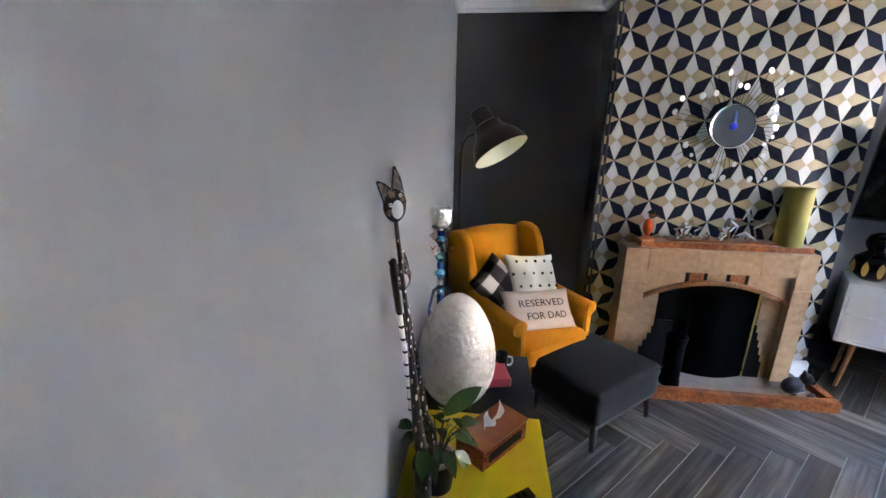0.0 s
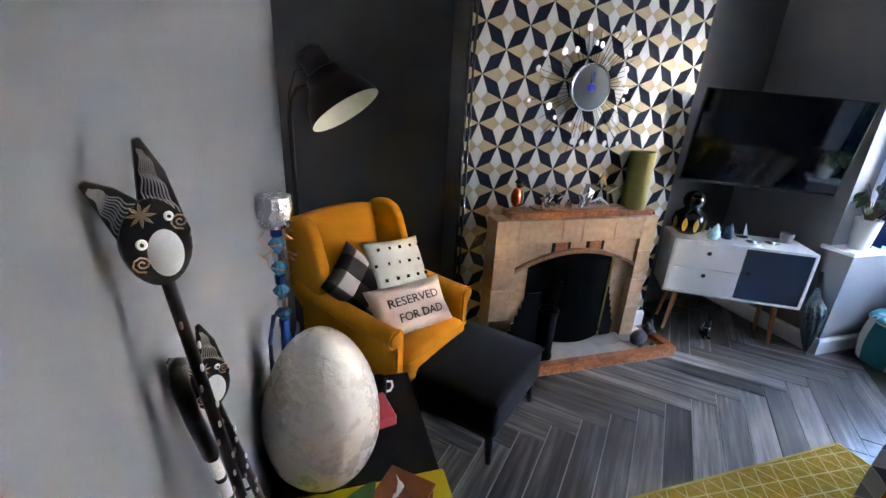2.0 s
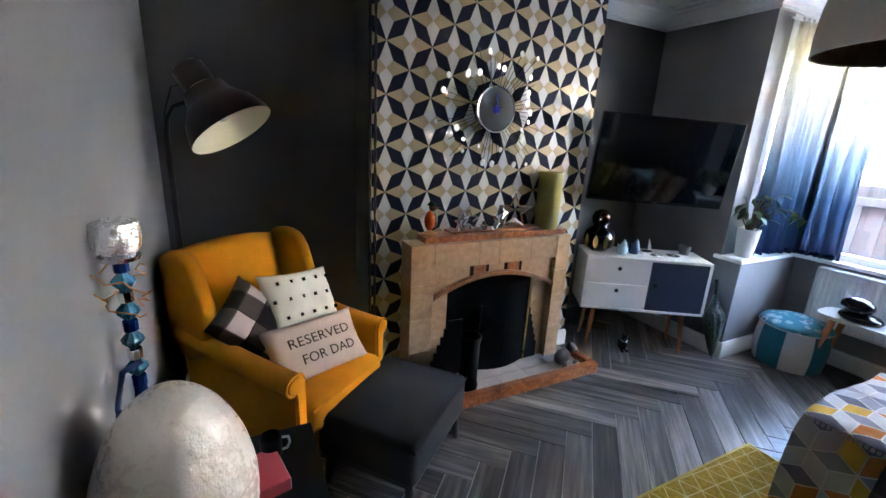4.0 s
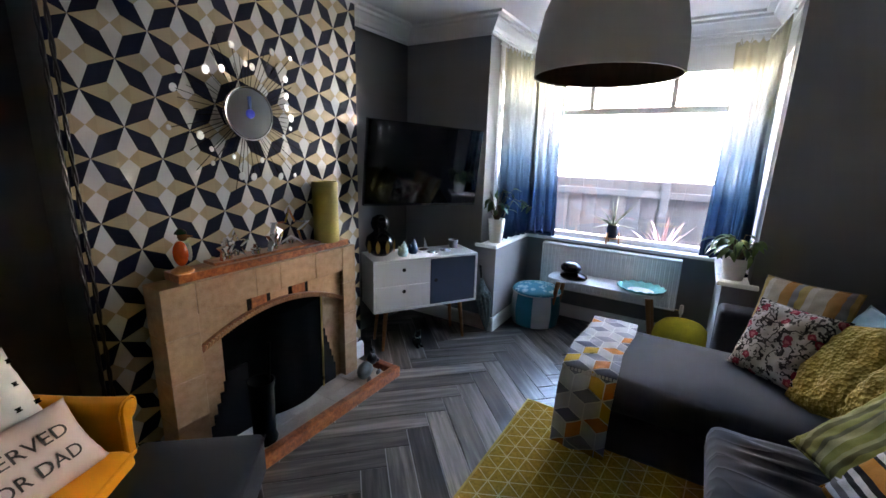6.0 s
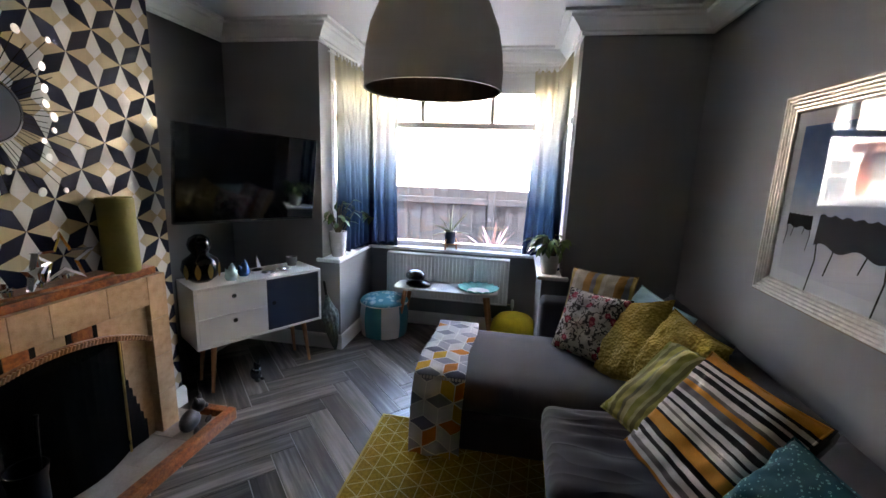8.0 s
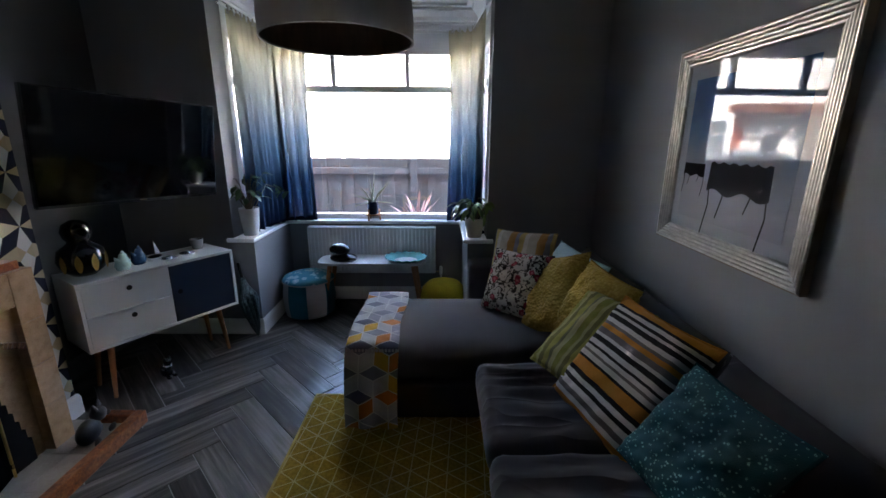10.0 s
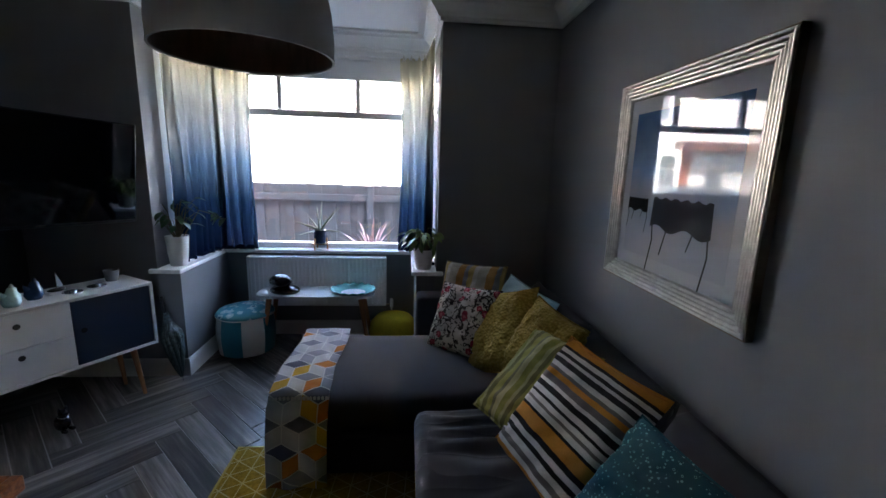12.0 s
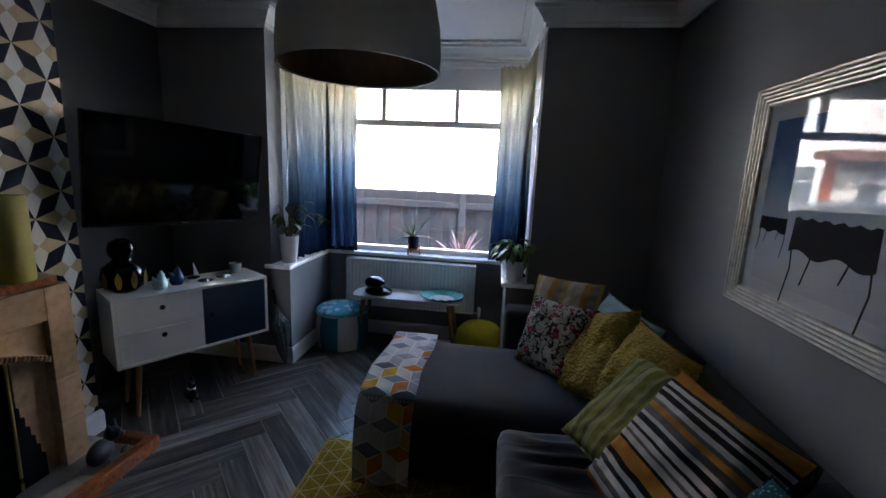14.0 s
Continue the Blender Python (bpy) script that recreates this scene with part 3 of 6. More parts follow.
setting("sill_front", box(4.29, BX + 0.02, 0.97, 2.60, 0.768, 0.80, 0.008), UPVC, "white window sill board")
setting("sill_north", box(3.545, BX + 0.02, 2.585, BN + 0.05, 0.769, 0.801, 0.008), UPVC, "white window sill board")
setting("sill_south", box(3.545, BX + 0.02, BS - 0.05, 0.985, 0.769, 0.801, 0.008), UPVC, "white window sill board")
OUT = [(X0, Y0), (X1, Y0), (X1, BS), (BX, BS), (BX, BN), (X1, BN), (X1, Y1), (CX1, Y1), (CX1, CY), (CX0, CY), (CX0, Y1), (X0, Y1)]
PROF = [(0.0, 2.495), (0.018, 2.495), (0.02, 2.515), (0.035, 2.52), (0.05, 2.545), (0.085, 2.58), (0.10, 2.587), (0.105, 2.605), (0.15, 2.607), (0.152, ZC), (0.0, ZC)]
tagged(part("cornice", sweep(PROF, OUT, True), WHITE_PAINT), "white moulded plaster cornice", "cornice", "", "structure")
# alcove runs take the darkened paint to carry the shadow behind the furniture
BASES = [([(1.14, CY), (CX0, CY), (CX0, Y1), (X0, Y1)], SHADED_PAINT, "skirting board of the alcove, darkened for shade"),
         ([(X0, Y1), (X0, Y0), (X1, Y0), (X1, 0.95), (4.34, 0.95), (4.34, 2.60), (X1, 2.60), (X1, Y1)], WHITE_PAINT, "white painted skirting board"),
         ([(X1, Y1), (CX1, Y1)], SHADED_PAINT, "skirting board of the alcove, darkened for shade"),
         ([(CX1, Y1), (CX1, CY), (2.345, CY)], WHITE_PAINT, "white painted skirting board of the chimney breast")]
SK = [(0.0, 0.0), (0.018, 0.0), (0.018, 0.105), (0.012, 0.125), (0.006, 0.13), (0.0, 0.13)]
for run, paint, words in BASES:
    tagged(part("baseboard", sweep(SK, run, False), paint), words, "baseboard", "", "structure")


def clip(poly, axis, lim, sign):
    out = []
    for k, a in enumerate(poly):
        b = poly[(k + 1) % len(poly)]
        da, db = sign * (a[axis] - lim), sign * (b[axis] - lim)
        if da <= 0:
            out.append(a)
        if da * db < 0:
            s = da / (da - db)
            out.append((a[0] + (b[0] - a[0]) * s, a[1] + (b[1] - a[1]) * s))
    return out


def within(poly, x0, x1, y0, y1):
    for axis, lim, sign in ((0, x0, -1), (0, x1, 1), (1, y0, -1), (1, y1, 1)):
        if len(poly) > 2:
            poly = clip(poly, axis, lim, sign)
    return poly


def wallpaper():
    """Printed stars on a lattice: navy blades on the diagonals, white and beige kites between."""
    d, w = 0.264, 0.0386
    h = d / 2
    ob = bmesh.new()
    rects = [(CX0, CX1, 0.745, 2.50), (CX0, 1.31, 0.13, 0.745), (2.215, CX1, 0.13, 0.745)]
    k = w / math.sqrt(2)
    def add(poly, mi):
        for x0, x1, z0, z1 in rects:
            q = within(poly, x0, x1, z0, z1)
            if len(q) > 2:
                f = ob.faces.new([ob.verts.new((x, CY - 0.003, z)) for x, z in q])
                f.material_index = mi
    for i in range(-2, 9):
        for j in range(-16, 8):
            cx, cz = 1.028 + i * d + (h if j % 2 else 0), 2.041 + j * h
            for sx in (1, -1):
                ax, az = cx + sx * h / 2, cz + h / 2
                add([(cx, cz), (ax + sx * k, az - k), (cx + sx * h, cz + h), (ax - sx * k, az + k)], 0)
            mx, mz = cx + h, cz
            a = [(mx - h / 2 + k, mz + h / 2 - k), (mx + h / 2 - k, mz + h / 2 - k), (mx + h / 2 - k, mz - h / 2 + k), (mx - h / 2 + k, mz - h / 2 + k)]
            g = a[0][1] - mz
            tips = [(mx - h, mz), (mx, mz + h), (mx + h, mz), (mx, mz - h)]
            pairs = [(a[3], a[0], 2), (a[0], a[1], 1), (a[1], a[2], 2), (a[2], a[3], 1)]
            for tip, (p, q, mi) in zip(tips, pairs):
                add([tip, q, p], mi)
                add([p, q, (mx, mz)], mi + 2 if mi == 2 else 3)
    w_ = part("wallpaper", ob, [PAPER_NAVY, PAPER_WHITE, PAPER_BEIGE, PAPER_WHITE, PAPER_TAN])
    tagged(w_, "navy, beige and white geometric star wallpaper", "wallpaper", "", "structure")


wallpaper()


# ---- bay window ----
def window_unit(name, label, m, width, mull, z0=0.80, z1=2.43, tr=1.945, lead=()):
    """A window in local x, with a fixed pane below a transom and lights above; y is outwards."""
    w = tagged(new(name), label, "window", "", "structure")
    w.matrix_world = m
    a, b = -width / 2, width / 2
    part("frame", box(a, b, 0, 0.06, z0, z0 + 0.05, 0.006), UPVC, w)
    part("frame", box(a, b, 0, 0.06, z1 - 0.17, z1, 0.006), UPVC, w)
    part("frame", box(a, a + 0.055, 0.001, 0.059, z0 + 0.05, z1 - 0.17, 0.006), UPVC, w)
    part("frame", box(b - 0.055, b, 0.001, 0.059, z0 + 0.05, z1 - 0.17, 0.006), UPVC, w)
    part("transom", box(a + 0.055, b - 0.055, -0.012, 0.062, tr, tr + 0.055, 0.006), UPVC, w)
    xs = [a + 0.055] + list(mull) + [b - 0.055]
    for x in mull:
        part("mullion", box(x - 0.021, x + 0.021, 0.0, 0.06, tr + 0.055, z1 - 0.17, 0.005), UPVC, w)
    panes = [(a + 0.055, b - 0.055, z0 + 0.05, tr)] + [(p, q, tr + 0.055, z1 - 0.17) for p, q in zip(xs, xs[1:])]
    for p, q, c, d in panes:
        g = part("pane", box(p, q, 0.03, 0.036, c, d), GLASS, w)
        g.visible_shadow = False
    for p, q in zip(xs, xs[1:]):
        if not lead:
            continue
        c, zc, s = (p + q) / 2, (tr + z1 - 0.115) / 2, 0.045
        bm = bmesh.new()
        for u, v in (((c - s, zc), (c, zc + s)), ((c, zc + s), (c + s, zc)), ((c + s, zc), (c, zc - s)), ((c, zc - s), (c - s, zc)),
                     ((p, zc), (c - s, zc)), ((c + s, zc), (q, zc)), ((c, zc + s), (c, z1 - 0.17)), ((c, zc - s), (c, tr + 0.055))):
            tube([(u[0], 0.027, u[1]), (v[0], 0.027, v[1])], 0.003, 4, bm)
        part("lead_came", bm, LEAD, w)
    return w


_bw = BN - BS
window_unit("window_1", "white framed bay window with leaded top lights", pose(BX, (BN + BS) / 2, 0, 0, 0, -90), _bw, ((BN + BS) / 2 - 2.117, (BN + BS) / 2 - 1.46), lead=(1,))
window_unit("window_2", "white framed side window of the bay", pose(4.10, BN + 0.0, 0), 0.60, ())
window_unit("window_3", "white framed side window of the bay", pose(4.10, BS, 0, 0, 0, 180), 0.60, ())


def curtain(name, path, z0, z1, folds, depth, seed, tie=0.0):
    """A hanging sheet in folds along a plan, gathered into pleats at the top and pooling on the sill."""
    c = thing(name, "sheer ombre curtain, cream at the top fading to navy", "curtain", group="bay curtains")
    P = [Vector(p) for p in path]
    L = [0.0]
    for a, b in zip(P, P[1:]):
        L.append(L[-1] + (b - a).length)
    n, rows = folds * 12, 26
    bm = bmesh.new()
    grid = []
    for r in range(rows + 1):
        t = r / rows
        z = z1 + (z0 - z1) * t
        row = []
        for k in range(n + 1):
            s = L[-1] * k / n
            i = max(j for j in range(len(P) - 1) if L[j] <= s + 1e-9)
            d = (P[i + 1] - P[i]).normalized()
            p = P[i] + d * (s - L[i])
            nn = Vector((-d.y, d.x))
            ph = 2 * math.pi * folds * k / n + 0.9 * noise.noise(Vector((s * 4, t * 1.5, seed)))
            amp = depth * (0.35 + 0.65 * min(1, t * 3)) * (0.75 + 0.5 * noise.noise(Vector((s * 7, seed, t))))
            o = amp * (math.sin(ph) + 0.3 * math.sin(2 * ph + seed)) + 0.02 * noise.noise(Vector((s * 3, t * 2, seed + 5)))
            o *= 1 + 0.5 * t
            p = p + d * tie * (L[-1] - s) * max(0.0, math.sin(math.pi * min(1, t * 0.72)))
            pull = -0.06 * math.sin(math.pi * min(1, t * 1.05)) * (s / L[-1] - 0.5) * 0.6
            row.append(bm.verts.new((p.x + nn.x * o + d.x * pull, p.y + nn.y * o + d.y * pull, z + (0.012 * math.sin(ph * 2) if r == 0 else 0) + (0.012 * noise.noise(Vector((s * 20, 1, seed))) if r == rows else 0))))
        grid.append(row)
    for a, b in zip(grid, grid[1:]):
        for k in range(n):
            bm.faces.new((a[k], a[k + 1], b[k + 1], b[k]))
    part("sheet", bm, VOILE, c, smooth="all")
    for k in range(int(folds * 1.5)):
        s = L[-1] * (k + 0.5) / int(folds * 1.5)
        i = max(j for j in range(len(P) - 1) if L[j] <= s + 1e-9)
        d = (P[i + 1] - P[i]).normalized()
        p = P[i] + d * (s - L[i])
        bm = bmesh.new()
        tube([(p.x + d.x * 0.012, p.y + d.y * 0.012, z1 - 0.02), (p.x, p.y, z1 + 0.03), (p.x - d.x * 0.012, p.y - d.y * 0.012, z1 - 0.02)], 0.007, 5, bm)
        part("heading_tab", bm, COTTON, c, "cream knotted tab", True)
    bm = bmesh.new()
    for k in range(4):
        run = []
        for j in range(22):
            s = L[-1] * (0.30 + 0.66 * j / 21)
            i = max(q for q in range(len(P) - 1) if L[q] <= s + 1e-9)
            d = (P[i + 1] - P[i]).normalized()
            p = P[i] + d * (s - L[i])
            w = 0.030 * noise.noise(Vector((s * 9, k * 2.7, seed))) + 0.012 * (k - 1.5)
            run.append((p.x - d.y * w, p.y + d.x * w, z0 + 0.012 + 0.018 * abs(noise.noise(Vector((s * 14, k * 3.1, seed + 2))))))
        tube(run, 0.014, 8, bm)
    for v in bm.verts:
        v.co += Vector(noise.noise_vector(v.co * 30)) * 0.007
        v.co.z = max(v.co.z, 0.803)
    part("pooled_hem", bm, VOILE, c, "navy cloth bunched on the sill", "all")
    return c


curtain("curtain", [(3.72, 2.685), (4.05, 2.66), (4.28, 2.60), (4.315, 2.32)], 0.806, 2.42, 10, 0.034, 2.0)
curtain("curtain", [(4.30, 1.10), (4.27, 0.90), (4.05, 0.865), (3.70, 0.85)], 0.806, 2.42, 8, 0.030, 7.0)
pole = thing("curtain_pole", "thin white curtain wire round the bay", "curtain pole")
part("wire", tube([(3.62, 2.69, 2.435), (4.30, 2.65, 2.435), (4.315, 0.90, 2.435), (3.62, 0.85, 2.435)], 0.006, 8), UPVC, pole)


# ---- fireplace ----
def fireplace():
    fp = thing("fireplace", "buff tiled fireplace surround with red-brown mottled trim", "fireplace")
    L, R, F, T, IL, IR = 1.14, 2.337, 3.08, 0.957, 1.292, 2.222
    g = 0.0008
    def tile(x0, x1, y0, y1, z0, z1, mt=BUFF, label=""):
        part("tile", box(x0 + g, x1 - g, y0 + g, y1, z0 + g, z1 - g, 0.002, 1), mt, fp, label)
    zs = [0.03, 0.27, 0.49, 0.71]
    for a, b in zip(zs, zs[1:]):
        tile(L, IL, F, CY, a, b)
        tile(IR, R, F, CY, a, b)
    tile(L, IL, F, CY, 0.71, T), tile(IR, R, F, CY, 0.71, T)
    cut = [IL, 1.60, 1.75, 2.0, IR]
    for a, b in zip(cut, cut[1:]):
        tile(a, b, F, CY, 0.80, T)
    # recessed spandrels over the arch
    def arch(x):
        u = (x - 1.755) / 0.463
        return 0.593 + 0.122 * (1 - u * u)
    def spandrel(x0, x1, mt, proud=0.0, top=0.798, low=0.03):
        n = 8
        xs = [x0 + (x1 - x0) * k / n for k in range(n + 1)]
        poly = [(x, arch(x) + low) for x in xs] + [(x1, top), (x0, top)]
        part("spandrel_tile", prism(poly, 0.12 + proud, Matrix.Translation((0, F + 0.03 - proud, 0)), bevel=0.002), mt, fp)
    spandrel(IL, 1.555, BUFF), spandrel(1.695, 1.815, BUFF), spandrel(1.955, IR, BUFF)
    for c in (1.625, 1.885):
        spandrel(c - 0.07, c - 0.045, BLACK_TILE, 0.003), spandrel(c - 0.045, c + 0.045, RED_TILE, 0.006), spandrel(c + 0.045, c + 0.07, BLACK_TILE, 0.003)
    n = 40
    xs = [IL + (IR - IL) * k / n for k in range(n + 1)]
    poly = [(x, arch(x)) for x in xs] + [(x, arch(x) + 0.032) for x in xs[::-1]]
    part("arch_trim", prism(poly, 0.14, Matrix.Translation((0, F + 0.008, 0)), bevel=0.003), RED_TILE, fp, "mottled red rope-edged arch trim")
    bm = bmesh.new()
    for k in range(1, 56):
        x = IL + (IR - IL) * k / 56
        tube([(x, F + 0.006, arch(x) + 0.004), (x + 0.006, F + 0.002, arch(x) + 0.028)], 0.0062, 6, bm)
    part("rope_edge", bm, plain("russet_bead", (0.44, 0.21, 0.10), 0.3, var=0.45, scale=60), fp, "pale russet rope beading", True)
    # side cheeks of the opening and stepped black fireback
    part("cheek", prism([(IL + 0.002, 0.031), (IL + 0.12, 0.031), (IL + 0.12, 0.62), (IL + 0.002, 0.60)], 0.05, Matrix.Translation((0, F + 0.05, 0))), BUFF, fp)
    part("cheek", prism([(IR - 0.14, 0.031), (IR - 0.002, 0.031), (IR - 0.002, 0.60), (IR - 0.14, 0.645)], 0.05, Matrix.Translation((0, F + 0.05, 0))), BUFF, fp)
    steps = []
    for k in range(6):
        steps += [(IL + 0.02 + 0.022 * k, 0.10 + 0.055 * k), (IL + 0.02 + 0.022 * k, 0.155 + 0.055 * k)]
    part("stepped_tile", prism([(IL + 0.02, 0.032)] + steps + [(IL + 0.24, 0.43), (IL + 0.24, 0.032)], 0.015, Matrix.Translation((0, F + 0.034, 0))), BLACK_TILE, fp)
    steps = []
    for k in range(6):
        steps += [(IR - 0.06 - 0.016 * k, 0.10 + 0.055 * k), (IR - 0.06 - 0.016 * k, 0.155 + 0.055 * k)]
    part("stepped_tile", prism(([(IR - 0.06, 0.032)] + steps + [(IR - 0.18, 0.43), (IR - 0.18, 0.032)])[::-1], 0.015, Matrix.Translation((0, F + 0.034, 0))), BLACK_TILE, fp)
    part("fireback", box(IL + 0.118, IR - 0.138, F + 0.07, F + 0.11, 0.031, 0.72), SOOT, fp, "soot black fire opening")
    # stepped mantel shelf
    part("shelf", box(1.235, 2.305, 3.105, CY, T, 0.998, 0.004), RED_TILE, fp, "polished red mottled shelf")
    part("shelf_step", box(1.42, 2.10, 3.135, CY, 0.998, 1.012, 0.003), RED_TILE, fp)
    # hearth
    part("hearth_bed", box(1.0, 2.45, 2.82, F + 0.16, 0, 0.03), HEARTH_TILE, fp)
    for i in range(6):
        for j in range(2):
            part("hearth_tile", box(1.04 + 0.23 * i, 1.04 + 0.23 * i + 0.227, 2.858 + 0.135 * j, 2.858 + 0.135 * j + 0.132, 0.03, 0.0345, 0.002, 1), HEARTH_TILE, fp)
    for x0, x1, y0, y1 in ((0.98, 2.478, 2.798, 2.853), (2.423, 2.478, 2.854, 3.08), (0.98, 1.035, 2.854, 3.08)):
        part("kerb", box(x0, x1, y0, y1, 0, 0.078, 0.008), RED_TILE, fp, "polished red mottled kerb")
    return fp


fireplace()
screen = thing("fire_screen", "black curved metal fire screen with brass edge", "fire screen")
bm = bmesh.new()
pts = [(1.62 + 0.42 * k / 10, 3.115 - 0.05 * math.sin(math.pi * k / 10)) for k in range(11)]
cols_ = [[bm.verts.new((x, y, z)) for z in (0.035, 0.66)] for x, y in pts]
for a, b in zip(cols_, cols_[1:]):
    bm.faces.new((a[0], b[0], b[1], a[1]))
bmesh.ops.solidify(bm, geom=bm.faces[:], thickness=0.004)
part("panel", bm, BLACK_IRON, screen)
part("edge_rail", tube([(2.045, 3.105, 0.035), (2.05, 3.105, 0.66)], 0.006), GOLD, screen, "dull brass edge rail")
scuttle = thing("coal_scuttle", "tall black metal coal hod beside the grate", "coal scuttle", pose(1.50, 2.955, 0.035))
part("body", lathe([(0.0, 0), (0.062, 0), (0.066, 0.02), (0.058, 0.05), (0.06, 0.3), (0.07, 0.36), (0.064, 0.36), (0.054, 0.3), (0.05, 0.05), (0, 0.04)], 24), BLACK_IRON, scuttle, smooth=True)
part("shovel_handle", tube([(0.02, -0.02, 0.1), (0.045, -0.02, 0.52), (0.05, -0.02, 0.56)], 0.008), BLACK_IRON, scuttle)
cat = thing("cat_figurine", "small grey and white stone cat on the hearth", "figurine", pose(2.29, 2.955, 0.0355, 0, 0, 20) @ Matrix.Scale(1.35, 4))
bm = ball(0.062, 0.036, 0.042, (-0.01, 0, 0.042))
ball(0.030, 0.028, 0.029, (0.038, -0.02, 0.084), 16, bm)
ball(0.014, 0.013, 0.010, (0.050, -0.042, 0.076), 10, bm)
for sx in (-1, 1):
    lathe([(0.013, 0), (0.008, 0.018), (0, 0.034)], 8, bm, Matrix.Translation((0.038 + sx * 0.017, -0.018, 0.104)) @ rot(0, sx * 12, 0))
    ball(0.026, 0.011, 0.010, (0.045, -0.03 + 0.022 * sx, 0.011), 10, bm)
ball(0.045, 0.012, 0.012, (-0.065, -0.02, 0.013), 12, bm, rot(0, 0, 20))
part("body", bm, plain("grey_white_stone", (0.055, 0.055, 0.06), 0.5, var=0.95, scale=14, fine=40), cat, smooth=True)

# beaded strip down the chimney corner
strip = thing("beaded_strip", "black twisted bead strip hanging down the chimney corner", "wall hanging")
for x in (CX0 - 0.012, CX0 + 0.018):
    bm = bmesh.new()
    for s in (0, math.pi):
        tube([(x + 0.0042 * math.cos(k * 0.55 + s), CY - 0.011 + 0.005 * math.sin(k * 0.55 + s), 2.47 - 0.0165 * k) for k in range(140)], 0.0052, 5, bm)
    part("cord", bm, BLACK_PLASTIC, strip, smooth=True)

# ---- on the mantel ----
candle = thing("pillar_candle", "tall olive green wax pillar candle on the mantel", "candle", pose(2.17, 3.165, 0.998))
part("wax", lathe([(0, 0), (0.078, 0), (0.08, 0.005), (0.079, 0.2), (0.08, 0.372), (0.074, 0.38), (0.066, 0.372), (0.06, 0.366), (0, 0.364)], 40), LIME_CANDLE, candle, smooth=True)
part("wick", tube([(0, 0, 0.362), (0.003, 0, 0.38)], 0.0015, 5), INK, candle)
owl = thing("bird_ornament", "amber glass bird ornament on a small base", "ornament", pose(1.285, 3.165, 0.998) @ Matrix.Scale(1.15, 4))
part("base", lathe([(0, 0), (0.042, 0), (0.042, 0.008), (0.03, 0.014), (0.014, 0.024), (0, 0.024)], 24), OAK, owl, smooth=True)
bm = ball(0.028, 0.03, 0.052, (0, 0, 0.075), 18)
part("body", bm, ORANGE_GLASS, owl, smooth=True)
bm = ball(0.02, 0.02, 0.02, (0.012, -0.004, 0.145), 14)
lathe([(0.008, 0), (0.0, 0.024)], 8, bm, Matrix.Translation((0.03, -0.006, 0.142)) @ rot(0, 90, 0))
part("head", bm, plain("dark_amber", (0.12, 0.05, 0.02), 0.2), owl, smooth=True)
part("cap", lathe([(0.024, 0.158), (0.020, 0.166), (0.012, 0.176), (0, 0.180)], 16, m=Matrix.Translation((0.008, 0, -0.002))), plain("dark_green_glass", (0.012, 0.03, 0.016), 0.2), owl, "dark green cap", True)
part("wing", ball(0.007, 0.022, 0.04, (0.03, -0.005, 0.078), 12), plain("pale_glass", (0.5, 0.45, 0.35), 0.2), owl, smooth=True)


def star_poly(r, q=0.42):
    return [((r if k % 2 == 0 else r * q) * math.sin(math.pi * k / 5), (r if k % 2 == 0 else r * q) * math.cos(math.pi * k / 5)) for k in range(10)]


def star_light(x, y, z, r, lean):
    st = thing("star_ornament", "open chrome star tealight holder standing on the mantel", "ornament", pose(x, y, z + r * 0.81, lean, 0, 6 * lean), "mantel stars")
    outer, inner = star_poly(r), star_poly(r * 0.76)
    bm = bmesh.new()
    for depth in (0.0,):
        o0 = [bm.verts.new((a, -0.012, b)) for a, b in outer]
        i0 = [bm.verts.new((a, -0.006, b)) for a, b in inner]
        o1 = [bm.verts.new((a, 0.012, b)) for a, b in outer]
        i1 = [bm.verts.new((a, 0.006, b)) for a, b in inner]
        for k in range(10):
            j = (k + 1) % 10
            bm.faces.new((o0[k], o0[j], i0[j], i0[k])), bm.faces.new((o1[j], o1[k], i1[k], i1[j]))
            bm.faces.new((o0[j], o0[k], o1[k], o1[j])), bm.faces.new((i0[k], i0[j], i1[j], i1[k]))
    part("frame", bm, CHROME, st)
    part("cup", lathe([(0, 0), (0.016, 0), (0.018, 0.02), (0.014, 0.02), (0, 0.012)], 16, m=Matrix.Translation((0, -0.012, -r * 0.72))), CHROME, st, smooth=True)


for x, y, r, ln in ((1.50, 3.165, 0.062, 4), (1.57, 3.195, 0.075, -3), (1.78, 3.165, 0.085, 5), (1.92, 3.20, 0.125, -4), (1.66, 3.16, 0.03, 2)):
    star_light(x, y, 1.0125, r, ln)

# ---- sunburst clock ----
clk = thing("sunburst_clock", "round mirrored wall clock with wire rays and mirror discs", "clock", pose(1.70, CY - 0.055, 1.742, 90, 0, 0))
part("face", lathe([(0, 0.012), (0.122, 0.012), (0.128, 0.006), (0.13, 0), (0.13, -0.012), (0, -0.012)], 48), plain("mirror_face", (0.55, 0.58, 0.62), 0.16, 1.0, var=0.03, bump=0), clk, "mirror glass dial", True)
part("bezel", lathe([(0.128, 0.01), (0.133, 0.012), (0.135, 0.0), (0.133, -0.01), (0.128, -0.01)], 48), CHROME, clk, smooth=True)
part("backing", lathe([(0, -0.012), (0.06, -0.012), (0.06, -0.052), (0, -0.052)], 24), BLACK_PLASTIC, clk)
part("hour_hand", box(-0.004, 0.004, 0, 0.045, 0.014, 0.016), BLACK_PLASTIC, clk)
